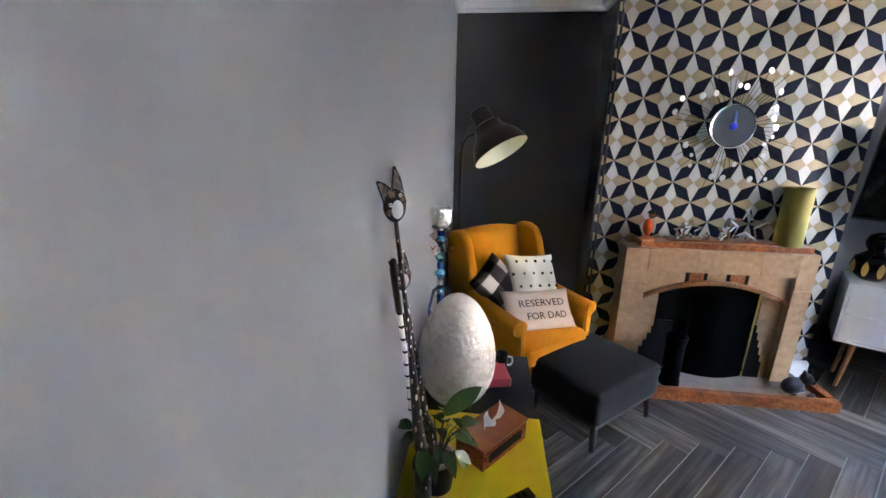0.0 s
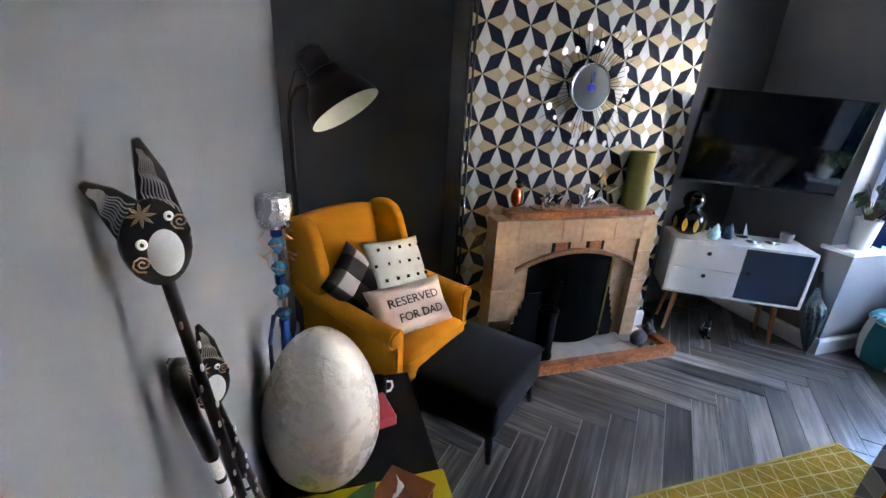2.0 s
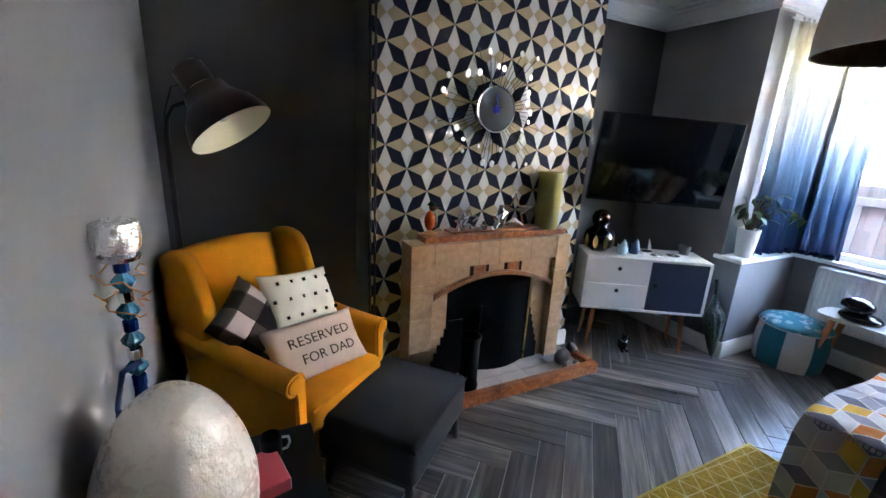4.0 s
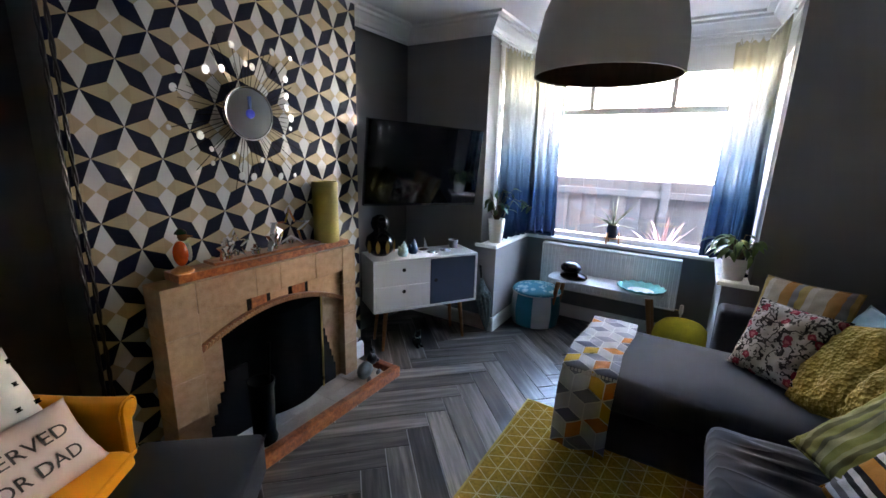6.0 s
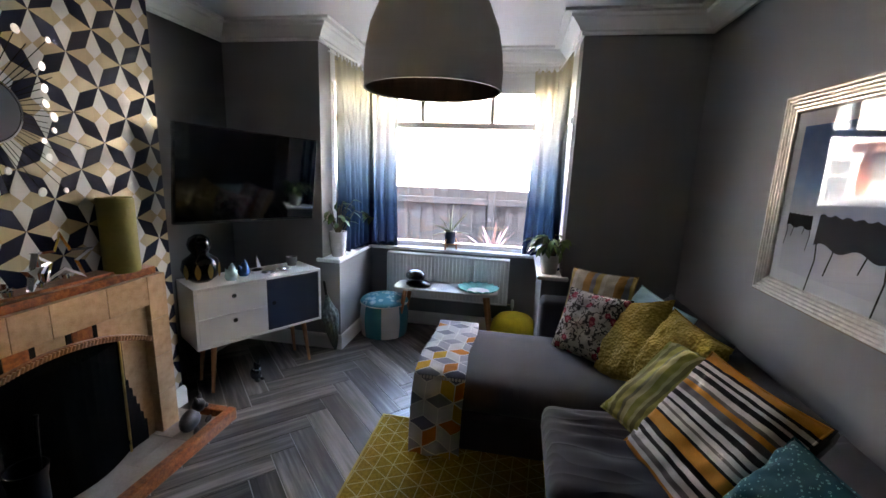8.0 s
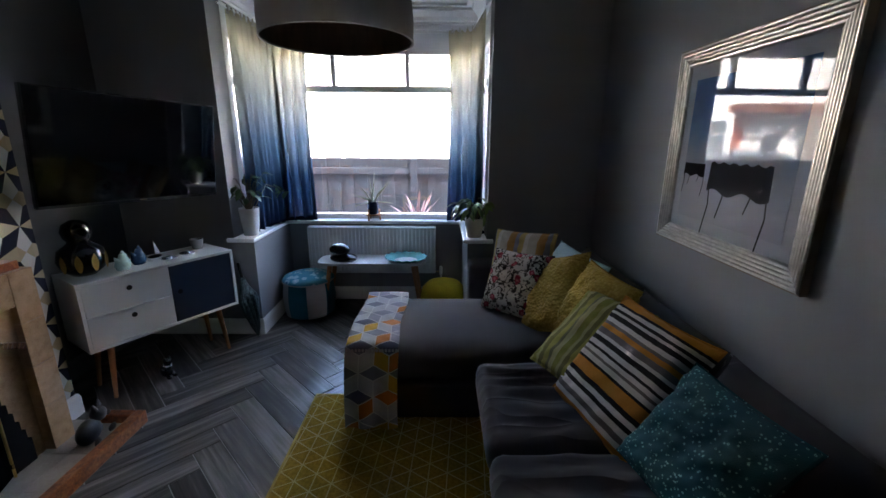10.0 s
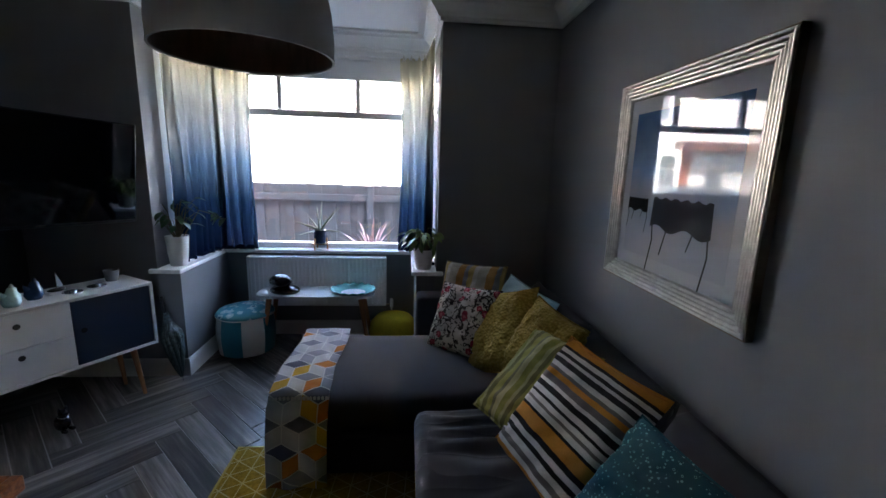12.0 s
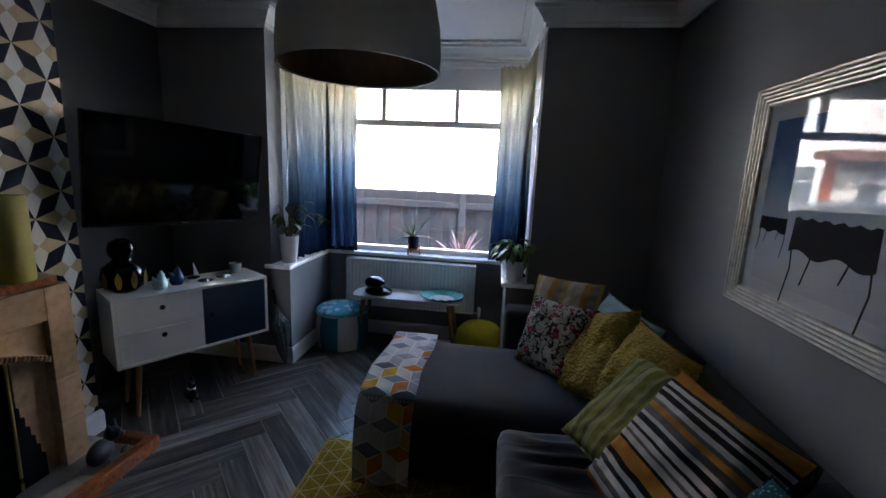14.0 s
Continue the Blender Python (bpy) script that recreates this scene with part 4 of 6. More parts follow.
part("minute_hand", box(-0.006, 0.006, 0, 0.085, 0.017, 0.019), plain("blue_hand", (0.05, 0.10, 0.30), 0.3, bump=0), clk, "blue minute hand")
part("hub", lathe([(0, 0.024), (0.020, 0.022), (0.024, 0.013), (0, 0.013)], 20), plain("cobalt_enamel", (0.012, 0.03, 0.55), 0.3, bump=0), clk, "cobalt blue hub", True)
rnd = random.Random(4)
DISC = plain("mirror_disc", (0.46, 0.46, 0.44), 0.38, 0.5, var=0.1, bump=0)
for k in range(56):
    a = 2 * math.pi * k / 56 + rnd.uniform(-0.03, 0.03)
    r1 = rnd.choice((0.24, 0.28, 0.32, 0.36, 0.40))
    zt = rnd.uniform(-0.02, 0.035)
    ray = part("ray", tube([(0.10 * math.cos(a), 0.10 * math.sin(a), -0.014), (r1 * math.cos(a), r1 * math.sin(a), zt)], 0.0019, 4), BLACK_IRON, clk)
    if k % 2 == 0:
        rr = rnd.choice((0.013, 0.016, 0.019, 0.021))
        part("mirror_disc", lathe([(0, 0.003), (rr * 0.8, 0.003), (rr, 0), (rr * 0.8, -0.003), (0, -0.003)], 16, m=Matrix.Translation((r1 * math.cos(a), r1 * math.sin(a), zt)) @ rot(rnd.uniform(-8, 8), 12, 0)), DISC, ray, "small round mirror disc")

# ---- television ----
tv = thing("television", "large black flat television tilted on a wall bracket", "television", pose(2.945, 2.915, 1.472, 0, 0, -24) @ rot(5, 2.2, 0))
part("housing", box(-0.495, 0.495, 0.0, 0.035, -0.298, 0.298, 0.005), BLACK_PLASTIC, tv)
part("screen", box(-0.487, 0.487, -0.0025, -0.0002, -0.28, 0.29, 0.0), plain("tv_glass", (0.002, 0.002, 0.003), 0.05, var=0.05, bump=0, spec=0.6), tv, "dark reflective screen")
part("stand_logo", box(-0.02, 0.02, -0.003, -0.001, -0.289, -0.284), CHROME, tv)
part("bracket_arm", tube([(0.05, 0.035, 0.0), (0.1, 0.2, 0.0), (0.16, 0.42, 0.0)], 0.02, 8), BLACK_IRON, tv)
part("wall_plate", box(0.0, 0.2, 0.035, 0.06, -0.12, 0.12, 0.004), BLACK_IRON, tv)

# ---- sideboard ----
cab = thing("sideboard", "white sideboard with two drawers, a navy door and tapered oak legs", "sideboard", pose(2.60, 3.15, 0, 0, 0, -32))
CW, CD, CZ0, CZ1 = 0.90, 0.34, 0.345, 0.765
part("body", box(0, CW, 0.012, CD, CZ0 + 0.018, CZ1 - 0.018), WHITE_LACQUER, cab)
part("top", box(-0.002, CW + 0.002, -0.004, CD, CZ1 - 0.018, CZ1, 0.003), WHITE_LACQUER, cab)
part("bottom", box(-0.002, CW + 0.002, -0.004, CD, CZ0, CZ0 + 0.018, 0.003), WHITE_LACQUER, cab)
part("side", box(-0.002, 0.016, -0.004, CD, CZ0 + 0.018, CZ1 - 0.018), WHITE_LACQUER, cab)
part("side", box(CW - 0.016, CW + 0.002, -0.004, CD, CZ0 + 0.018, CZ1 - 0.018), WHITE_LACQUER, cab)
mid = (CZ0 + CZ1) / 2
for z0, z1 in ((CZ0 + 0.02, mid - 0.002), (mid + 0.002, CZ1 - 0.02)):
    d = part("drawer", box(0.018, 0.47, -0.001, 0.012, z0, z1, 0.002), WHITE_LACQUER, cab, "white drawer front")
    part("finger_hole", lathe([(0, 0), (0.015, 0), (0.017, -0.002), (0.017, -0.004)], 20, m=Matrix.Translation((0.245, -0.0015, z1 - 0.05 if z0 < mid - 0.1 else z0 + 0.12)) @ rot(90)), BLACK_PLASTIC, d, "round black finger hole")
d = part("door", box(0.474, CW - 0.018, -0.001, 0.012, CZ0 + 0.02, CZ1 - 0.02, 0.002), NAVY_LACQUER, cab, "navy blue door")
part("finger_hole", lathe([(0, 0), (0.015, 0), (0.017, -0.002), (0.017, -0.004)], 20, m=Matrix.Translation((0.52, -0.0015, mid + 0.01)) @ rot(90)), BLACK_PLASTIC, d, "round black finger hole")
for x, y, sx, sy in ((0.12, 0.07, -1, -1), (CW - 0.12, 0.07, 1, -1), (0.12, CD - 0.07, -1, 1), (CW - 0.12, CD - 0.07, 1, 1)):
    part("leg", tube([(x, y, CZ0 + 0.005), (x + 0.035 * sx, y + 0.02 * sy, 0.0)], 0.02, 12, None, 0.011), OAK, cab, "tapered oak leg", True)


def on_cab(u, v, z=CZ1):
    return pose(2.60, 3.15, z, 0, 0, -32) @ Matrix.Translation((u, v, 0))


g = thing("gourd_vase", "black double gourd vase painted with gold leaves", "vase", on_cab(0.115, 0.20) @ Matrix.Scale(1.2, 4))
part("body", lathe([(0, 0), (0.05, 0), (0.085, 0.03), (0.10, 0.075), (0.088, 0.125), (0.05, 0.155), (0.042, 0.165), (0.056, 0.185), (0.062, 0.215), (0.05, 0.25), (0.02, 0.268), (0, 0.27)], 36), BLACK_GLOSS, g, smooth="all")
for k, a in enumerate((-150, -115, -80, -45)):
    bm = leaf_bm(0.085, 0.03, 0.0, None, rot(0, 0, a) @ Matrix.Translation((0.1015, 0, 0.03)) @ rot(0, -88, 0), 0.0)
    part("gold_leaf", bm, GOLD, g, "gold painted leaf")
for name, u, v, mt, lab in (("bird_figurine", 0.27, 0.10, PALE_GLAZE, "small pale aqua ceramic hen"), ("bird_figurine", 0.38, 0.16, BLUE_GLAZE, "small blue ceramic hen")):
    f = thing(name, lab, "figurine", on_cab(u, v) @ rot(0, 0, 30) @ Matrix.Scale(1.25, 4), "ceramic hens")
    bm = lathe([(0, 0), (0.026, 0), (0.034, 0.02), (0.03, 0.045), (0.018, 0.062), (0.016, 0.075), (0, 0.082)], 24)
    for v_ in bm.verts:
        v_.co.x += 0.25 * max(0, v_.co.z - 0.03)
    lathe([(0.012, 0), (0, 0.03)], 8, bm, Matrix.Translation((-0.028, 0, 0.05)) @ rot(0, -30, 0))
    lathe([(0.01, 0), (0.006, 0.012), (0, 0.016)], 8, bm, Matrix.Translation((0.012, 0, 0.078)))
    part("body", bm, mt, f, smooth="all")
boat = thing("sailing_boat", "tiny dark boat ornament with a white sail", "ornament", on_cab(0.50, 0.22))
part("hull", ball(0.045, 0.015, 0.012, (0, 0, 0.012), 14), DARK_WOOD, boat, smooth=True)
part("mast", tube([(0, 0, 0.012), (0, 0, 0.12)], 0.002, 5), STEM, boat)
part("sail", prism([(0.004, 0.03), (0.034, 0.03), (0.004, 0.115)], 0.002), PAPER, boat, "white sail")
for u, v in ((0.53, 0.10), (0.66, 0.13)):
    t = thing("tealight_holder", "low chrome leaf tealight dish", "candle holder", on_cab(u, v), "tealight dishes")
    part("dish", lathe([(0, 0), (0.03, 0), (0.05, 0.012), (0.047, 0.014), (0.026, 0.006), (0, 0.006)], 20), CHROME, t, smooth="all")
    part("candle", lathe([(0, 0.006), (0.019, 0.006), (0.019, 0.022), (0.017, 0.022), (0, 0.018)], 18), CHROME, t, smooth=True)
p = thing("plant_pot", "empty small grey concrete pot", "pot", on_cab(0.79, 0.24))
part("pot", lathe([(0, 0), (0.034, 0), (0.044, 0.07), (0.039, 0.07), (0.03, 0.012), (0, 0.012)], 28), CONCRETE, p, smooth=True)
sp = thing("cat_ornament", "small black sitting cat ornament on the floor", "ornament", pose(2.93, 2.98, 0, 0, 0, -20))
bm = ball(0.036, 0.042, 0.05, (0, 0, 0.048), 16)
ball(0.026, 0.024, 0.024, (0, -0.022, 0.112), 14, bm)
for sx in (-1, 1):
    lathe([(0.011, 0), (0, 0.026)], 8, bm, Matrix.Translation((sx * 0.015, -0.02, 0.128)) @ rot(0, sx * 10, 0))
    ball(0.013, 0.022, 0.010, (sx * 0.02, -0.042, 0.010), 10, bm)
part("body", bm, BLACK_GLOSS, sp, smooth=True)
part("collar", lathe([(0.024, -0.004), (0.028, 0), (0.024, 0.004)], 20, m=Matrix.Translation((0, -0.016, 0.092)) @ rot(14)), CHROME, sp, "silver collar", True)
# tied umbrella and dried stems beside the bay
um = thing("umbrella", "furled dark umbrella leaning beside the bay", "umbrella", pose(3.475, 2.60, 0.004, -13, 4, 0))
bm = lathe([(0.008, 0.03), (0.026, 0.09), (0.048, 0.2), (0.062, 0.31), (0.058, 0.36), (0.04, 0.40), (0.024, 0.45), (0.012, 0.50)], 48, m=rot(0, 4, 0))
for v in bm.verts:
    a = math.atan2(v.co.y, v.co.x)
    v.co.xy *= 0.86 + 0.34 * abs(math.sin(4 * a + v.co.z * 5)) ** 0.7
part("canopy", bm, plain("dark_teal_nylon", (0.065, 0.095, 0.10), 0.4, var=0.9, scale=45, fine=60), um, "folded teal grey canopy")
part("shaft", tube([(0.0, 0, 0.0), (0.035, 0, 0.5)], 0.006, 8), CHROME, um)
part("handle", tube([(0.035, 0, 0.5), (0.04, 0, 0.56), (0.045, 0, 0.62)], 0.011, 8), BLACK_PLASTIC, um, "black grip")
part("strap", tube([(0.02 + 0.045 * math.cos(k / 2), 0.045 * math.sin(k / 2), 0.3) for k in range(14)], 0.006, 5), PALE_GLAZE, um)


# ---- bay: radiator, table, poufs, plants ----
rad = thing("radiator", "white ribbed panel radiator below the window", "radiator", pose(4.235, 1.205, 0.30))
bm = bmesh.new()
RW, RH, nr = 1.20, 0.45, 34
xs = []
for k in range(nr):
    y = RW * k / nr
    for dy, dx in ((0, 0.006), (0.25, 0.006), (0.35, 0.0), (0.75, 0.0), (0.85, 0.006)):
        xs.append((dx, y + dy * RW / nr))
rows = [[bm.verts.new((x + 0.012, y, z)) for x, y in xs] for z in (0.012, RH - 0.02)]
for k in range(len(xs) - 1):
    bm.faces.new((rows[0][k], rows[0][k + 1], rows[1][k + 1], rows[1][k]))
part("panel", bm, UPVC, rad)
part("back_panel", box(0.03, 0.075, 0.01, RW - 0.01, 0.012, RH - 0.03), UPVC, rad)
part("top_grille", box(0.0, 0.085, 0.0, RW, RH - 0.022, RH, 0.006), UPVC, rad)
part("bottom_rail", box(0.004, 0.08, 0.0, RW, 0, 0.014, 0.004), UPVC, rad)
part("side_cover", box(0.0, 0.085, 0.0, 0.004, 0.014, RH - 0.022), UPVC, rad)
part("side_cover", box(0.0, 0.085, RW - 0.004, RW, 0.014, RH - 0.022), UPVC, rad)
part("valve", lathe([(0, -0.02), (0.014, -0.02), (0.016, 0), (0.016, 0.05), (0.012, 0.06), (0, 0.06)], 16, m=Matrix.Translation((0.04, -0.05, 0.0))), UPVC, rad, "white thermostat valve", True)
part("pipe", tube([(0.04, -0.05, -0.02), (0.04, -0.05, -0.299)], 0.008), UPVC, rad)
part("valve_link", tube([(0.04, -0.05, 0.01), (0.04, 0.004, 0.01)], 0.008), CHROME, rad)
part("pipe", tube([(0.04, RW + 0.03, 0.02), (0.04, RW + 0.03, -0.299)], 0.008), UPVC, rad)
part("valve_link", tube([(0.04, RW + 0.03, 0.01), (0.04, RW - 0.004, 0.01)], 0.008), CHROME, rad)

ctab = thing("coffee_table", "white retro coffee table with rounded top and oak legs", "table", pose(4.065, 1.77, 0))
poly = []
for k in range(48):
    a = 2 * math.pi * k / 48
    c, s = math.cos(a), math.sin(a)
    poly.append((0.48 * math.copysign(abs(c) ** 0.35, c), 0.155 * math.copysign(abs(s) ** 0.45, s)))
m = rot(0, 0, 90) @ rot(90)
part("tabletop", prism(poly, 0.022, Matrix.Translation((0, 0, 0.47)) @ m, bevel=0.004), WHITE_LACQUER, ctab, smooth=True)
for sx in (-1, 1):
    for sy in (-1, 1):
        part("leg", tube([(sx * 0.10, sy * 0.37, 0.452), (sx * 0.13, sy * 0.44, 0.0)], 0.021, 12, None, 0.013), OAK, ctab, "splayed oak leg", True)
orn = thing("stone_ornament", "two polished black pebbles balanced together", "ornament", pose(4.02, 2.03, 0.47) @ Matrix.Scale(1.25, 4))
part("lower_stone", ball(0.10, 0.075, 0.034, (0, -0.01, 0.034), 24, m=rot(0, 0, 80)), BLACK_GLOSS, orn, smooth="all")
part("upper_stone", ball(0.075, 0.06, 0.045, (0.01, 0.025, 0.105), 24, m=rot(0, 0, 80)), BLACK_GLOSS, orn, smooth="all")
pl = thing("glass_plate", "aqua frilled glass plate on the table", "plate", pose(4.045, 1.47, 0.47) @ Matrix.Diagonal((1.0, 1.12, 1.25, 1)))
bm = lathe([(0, 0.004), (0.06, 0.0), (0.09, 0.008), (0.14, 0.028), (0.168, 0.04), (0.166, 0.046), (0.135, 0.036), (0.085, 0.015), (0, 0.012)], 64)
for v in bm.verts:
    r = math.hypot(v.co.x, v.co.y)
    if r > 0.1:
        a = math.atan2(v.co.y, v.co.x)
        v.co.z += 0.005 * math.sin(16 * a)
        v.co.xy *= 1 + 0.02 * math.sin(16 * a)
part("dish", bm, AQUA, pl, smooth="all")

pf = thing("pouf", "round white and teal leatherette pouf with aqua patterned top", "pouf", pose(4.04, 2.362, 0) @ Matrix.Diagonal((1.16, 1.16, 1.03, 1)))
for k in range(8):
    bm = bmesh.new()
    cols = []
    for j in range(5):
        a = 2 * math.pi * (k + j / 4) / 8 + 0.2
        cols.append([bm.verts.new(((0.185 + 0.014 * math.sin(math.pi * t)) * math.cos(a), (0.185 + 0.014 * math.sin(math.pi * t)) * math.sin(a), 0.30 * t)) for t in (0, 0.1, 0.3, 0.5, 0.7, 0.9, 1)])
    for a_, b_ in zip(cols, cols[1:]):
        for i in range(6):
            bm.faces.new((a_[i], b_[i], b_[i + 1], a_[i + 1]))
    part("side_panel", bm, POUF_TEAL if k % 2 else POUF_WHITE, pf, smooth=True)
part("cushion_top", lathe([(0, 0.365), (0.06, 0.364), (0.13, 0.355), (0.18, 0.335), (0.197, 0.312), (0.185, 0.298), (0, 0.298)], 40), POUF_TOP, pf, "aqua mandala patterned top", "all")
part("piping", lathe([(0.19, 0.295), (0.198, 0.30), (0.19, 0.306)], 40), POUF_WHITE, pf)
part("base", lathe([(0, 0.0), (0.183, 0.0), (0.183, 0.004), (0, 0.004)], 32), BLACK_PLASTIC, pf)

yp = thing("knitted_pouf", "mustard yellow knitted round pouf", "pouf", pose(4.11, 1.13, 0))
bm = lathe([(0, 0), (0.14, 0.0), (0.19, 0.04), (0.215, 0.12), (0.20, 0.2), (0.15, 0.255), (0.07, 0.278), (0, 0.283)], 72)
for v in bm.verts:
    a = math.atan2(v.co.y, v.co.x)
    v.co.xy *= 1 + 0.014 * math.sin(36 * a)
part("knit_cover", bm, YELLOW_KNIT, yp, smooth="all")


def pot(name, label, m, prof, mt):
    p = thing(name, label, "plant", m)
    part("pot", lathe(prof, 32), mt, p, smooth=True)
    r, z = prof[len(prof) // 2 - 1][0] * 0.86, prof[len(prof) // 2 - 1][1] - 0.015
    part("soil", lathe([(0, z), (r, z - 0.003), (r, z - 0.02), (0, z - 0.02)], 24), SOIL, p)
    return p, z


def foliage(p, z, count, mt, seed, reach, height, size, droop=0.35, leaf_name="leaf", aim=None, spread=360):
    r_ = random.Random(seed)
    for k in range(count):
        a = radians(r_.uniform(0, spread)) + (aim or 0)
        h, d = height * r_.uniform(0.35, 1.0), reach * r_.uniform(0.3, 1.0)
        base = Vector((0.01 * math.cos(a), 0.01 * math.sin(a), z))
        tip = Vector((d * math.cos(a), d * math.sin(a), z + h))
        midp = base.lerp(tip, 0.5) + Vector((0, 0, 0.25 * h))
        st = part("stalk", tube([base, midp, tip], 0.0025, 5, None, 0.0015), STEM, p, smooth=True)
        m = Matrix.Translation(tip) @ rot(0, 0, math.degrees(a) + r_.uniform(-40, 40)) @ rot(r_.uniform(-25, 25), r_.uniform(-15, 35), 0)
        s = size * r_.uniform(0.7, 1.2)
        part(leaf_name, leaf_bm(s, s * 0.55, droop, None, m), mt, st, smooth="all")


P1 = [(0, 0), (0.042, 0), (0.05, 0.07), (0.058, 0.165), (0.052, 0.165), (0.045, 0.08), (0.04, 0.012), (0, 0.012)]
p, z = pot("potted_plant", "trailing green plant in a tall white ceramic pot", pose(3.69, 2.665, 0.801) @ Matrix.Scale(1.3, 4), P1, CERAMIC)
foliage(p, z, 36, LEAF, 3, 0.11, 0.22, 0.055)
part("trailing_stem", tube([(0.02, -0.02, z), (0.16, -0.05, z + 0.14), (0.28, -0.09, z + 0.10), (0.36, -0.1, z + 0.06)], 0.003, 5), STEM, p)
for k in range(6):
    m = Matrix.Translation((0.22 + 0.03 * k, -0.07 - 0.007 * k, z + 0.13 - 0.012 * k)) @ rot(0, 20, -60 + 45 * k)
    part("leaf", leaf_bm(0.07, 0.04, 0.4, None, m), LEAF if k % 2 else PALE_LEAF, p, smooth="all")
P2 = [(0, 0), (0.048, 0), (0.056, 0.05), (0.064, 0.125), (0.058, 0.125), (0.05, 0.05), (0.044, 0.012), (0, 0.012)]
p, z = pot("potted_plant", "variegated bushy plant in a white pot", pose(3.66, 0.895, 0.801) @ Matrix.Scale(1.2, 4), P2, CERAMIC)
foliage(p, z, 52, PALE_LEAF, 8, 0.125, 0.13, 0.066, 0.7)
foliage(p, z, 26, LEAF, 9, 0.115, 0.15, 0.062, 0.7)
p = thing("aloe_plant", "spiky aloe in a navy pot on a wooden stand", "plant", pose(4.345, 1.80, 0.80) @ Matrix.Scale(1.3, 4))
part("pot", lathe([(0, 0.045), (0.038, 0.045), (0.042, 0.06), (0.043, 0.135), (0.038, 0.135), (0.035, 0.065), (0, 0.06)], 28), NAVY_GLAZE, p, smooth=True)
part("soil", lathe([(0, 0.128), (0.037, 0.126), (0.037, 0.12)], 20), SOIL, p)
for k in range(3):
    a = radians(30 + 120 * k)
    part("stand_leg", tube([(0.046 * math.cos(a), 0.046 * math.sin(a), 0.08), (0.052 * math.cos(a), 0.052 * math.sin(a), 0.0)], 0.006, 8), OAK, p)
part("stand_ring", lathe([(0.036, 0.036), (0.05, 0.036), (0.05, 0.044), (0.036, 0.044)], 24), OAK, p)
r_ = random.Random(2)
for k in range(11):
    a, el = 2.4 * k, radians(r_.uniform(4, 66))
    ln = r_.uniform(0.15, 0.25)
    d = Vector((math.cos(a) * math.cos(el), math.sin(a) * math.cos(el), math.sin(el)))
    part("leaf", tube([Vector((0, 0, 0.125)) + d * ln * t + Vector((0, 0, -0.03 * t * t * math.cos(el))) for t in (0, 0.25, 0.5, 0.75, 1)], 0.008, 6, None, 0.0012), GREY_LEAF, p, smooth=True)

# ---- pendant lamp ----
pd = thing("pendant_lamp", "large pale grey dome pendant with a dark copper inside", "lamp", pose(2.0, 1.505, 1.862) @ Matrix.Diagonal((0.945, 0.945, 1.0, 1)))
outer = [(0.266, 0.0), (0.268, 0.06), (0.262, 0.13), (0.245, 0.21), (0.21, 0.285), (0.155, 0.34), (0.08, 0.372), (0.02, 0.38)]
part("shade", lathe(outer, 64), SHADE_GREY, pd, smooth="all")
part("lining", lathe([(r - 0.004, z - (0.0 if k else 0.0)) for k, (r, z) in enumerate(outer)], 64), COPPER_INSIDE, pd, "dark copper lining", "all")
part("rim", lathe([(0.261, -0.002), (0.268, -0.002), (0.268, 0.004), (0.261, 0.004), (0.261, -0.002)], 64), SHADE_GREY, pd)
part("cord", tube([(0, 0, 0.38), (0, 0, 0.74)], 0.004), UPVC, pd)
part("ceiling_rose", lathe([(0.0, 0.71), (0.02, 0.71), (0.05, 0.755), (0.05, 0.763), (0, 0.763)], 24), UPVC, pd)
part("bulb_holder", lathe([(0.018, 0.38), (0.02, 0.30), (0.014, 0.29), (0, 0.29)], 16), BLACK_PLASTIC, pd)
part("bulb", ball(0.03, 0.03, 0.04, (0, 0, 0.255), 16), CERAMIC, pd, "unlit white bulb", "all")

# ---- picture ----
pic = thing("framed_picture", "ridged silver framed blue print with a reflection of tables drawn in", "picture", pose(2.142, Y0, 1.508, 90, 0, 180))
FWd, FHt = 0.4425, 0.4325
prof = [(0.0, 0.0), (0.0, 0.030)]
for k in range(5):
    # five rounded reeds with deep grooves, stepping down to the glass
    w, h = 0.0145 * k, 0.034 - 0.0035 * k
    prof += [(w + 0.001, h - 0.002), (w + 0.004, h), (w + 0.008, h), (w + 0.0115, h - 0.003), (w + 0.0128, h - 0.013), (w + 0.0140, h - 0.013)]
prof += [(0.0735, 0.016), (0.075, 0.012), (0.075, 0.0)]
path = [(-FWd, -FHt), (FWd, -FHt), (FWd, FHt), (-FWd, FHt)]
for k in range(4):
    a, b = Vector(path[k]), Vector(path[(k + 1) % 4])
    bm = bmesh.new()
    d = (b - a).normalized()
    n_ = Vector((-d.y, d.x))
    ends = []
    for p_, s in ((a, 1), (b, -1)):
        ends.append([bm.verts.new((*(p_ + n_ * w + d * w * s), h)) for w, h in prof])
    for j in range(len(prof)):
        i = (j + 1) % len(prof)
        bm.faces.new((ends[0][j], ends[0][i], ends[1][i], ends[1][j]))
    part("frame_rail", bm, SILVER_FRAME, pic)
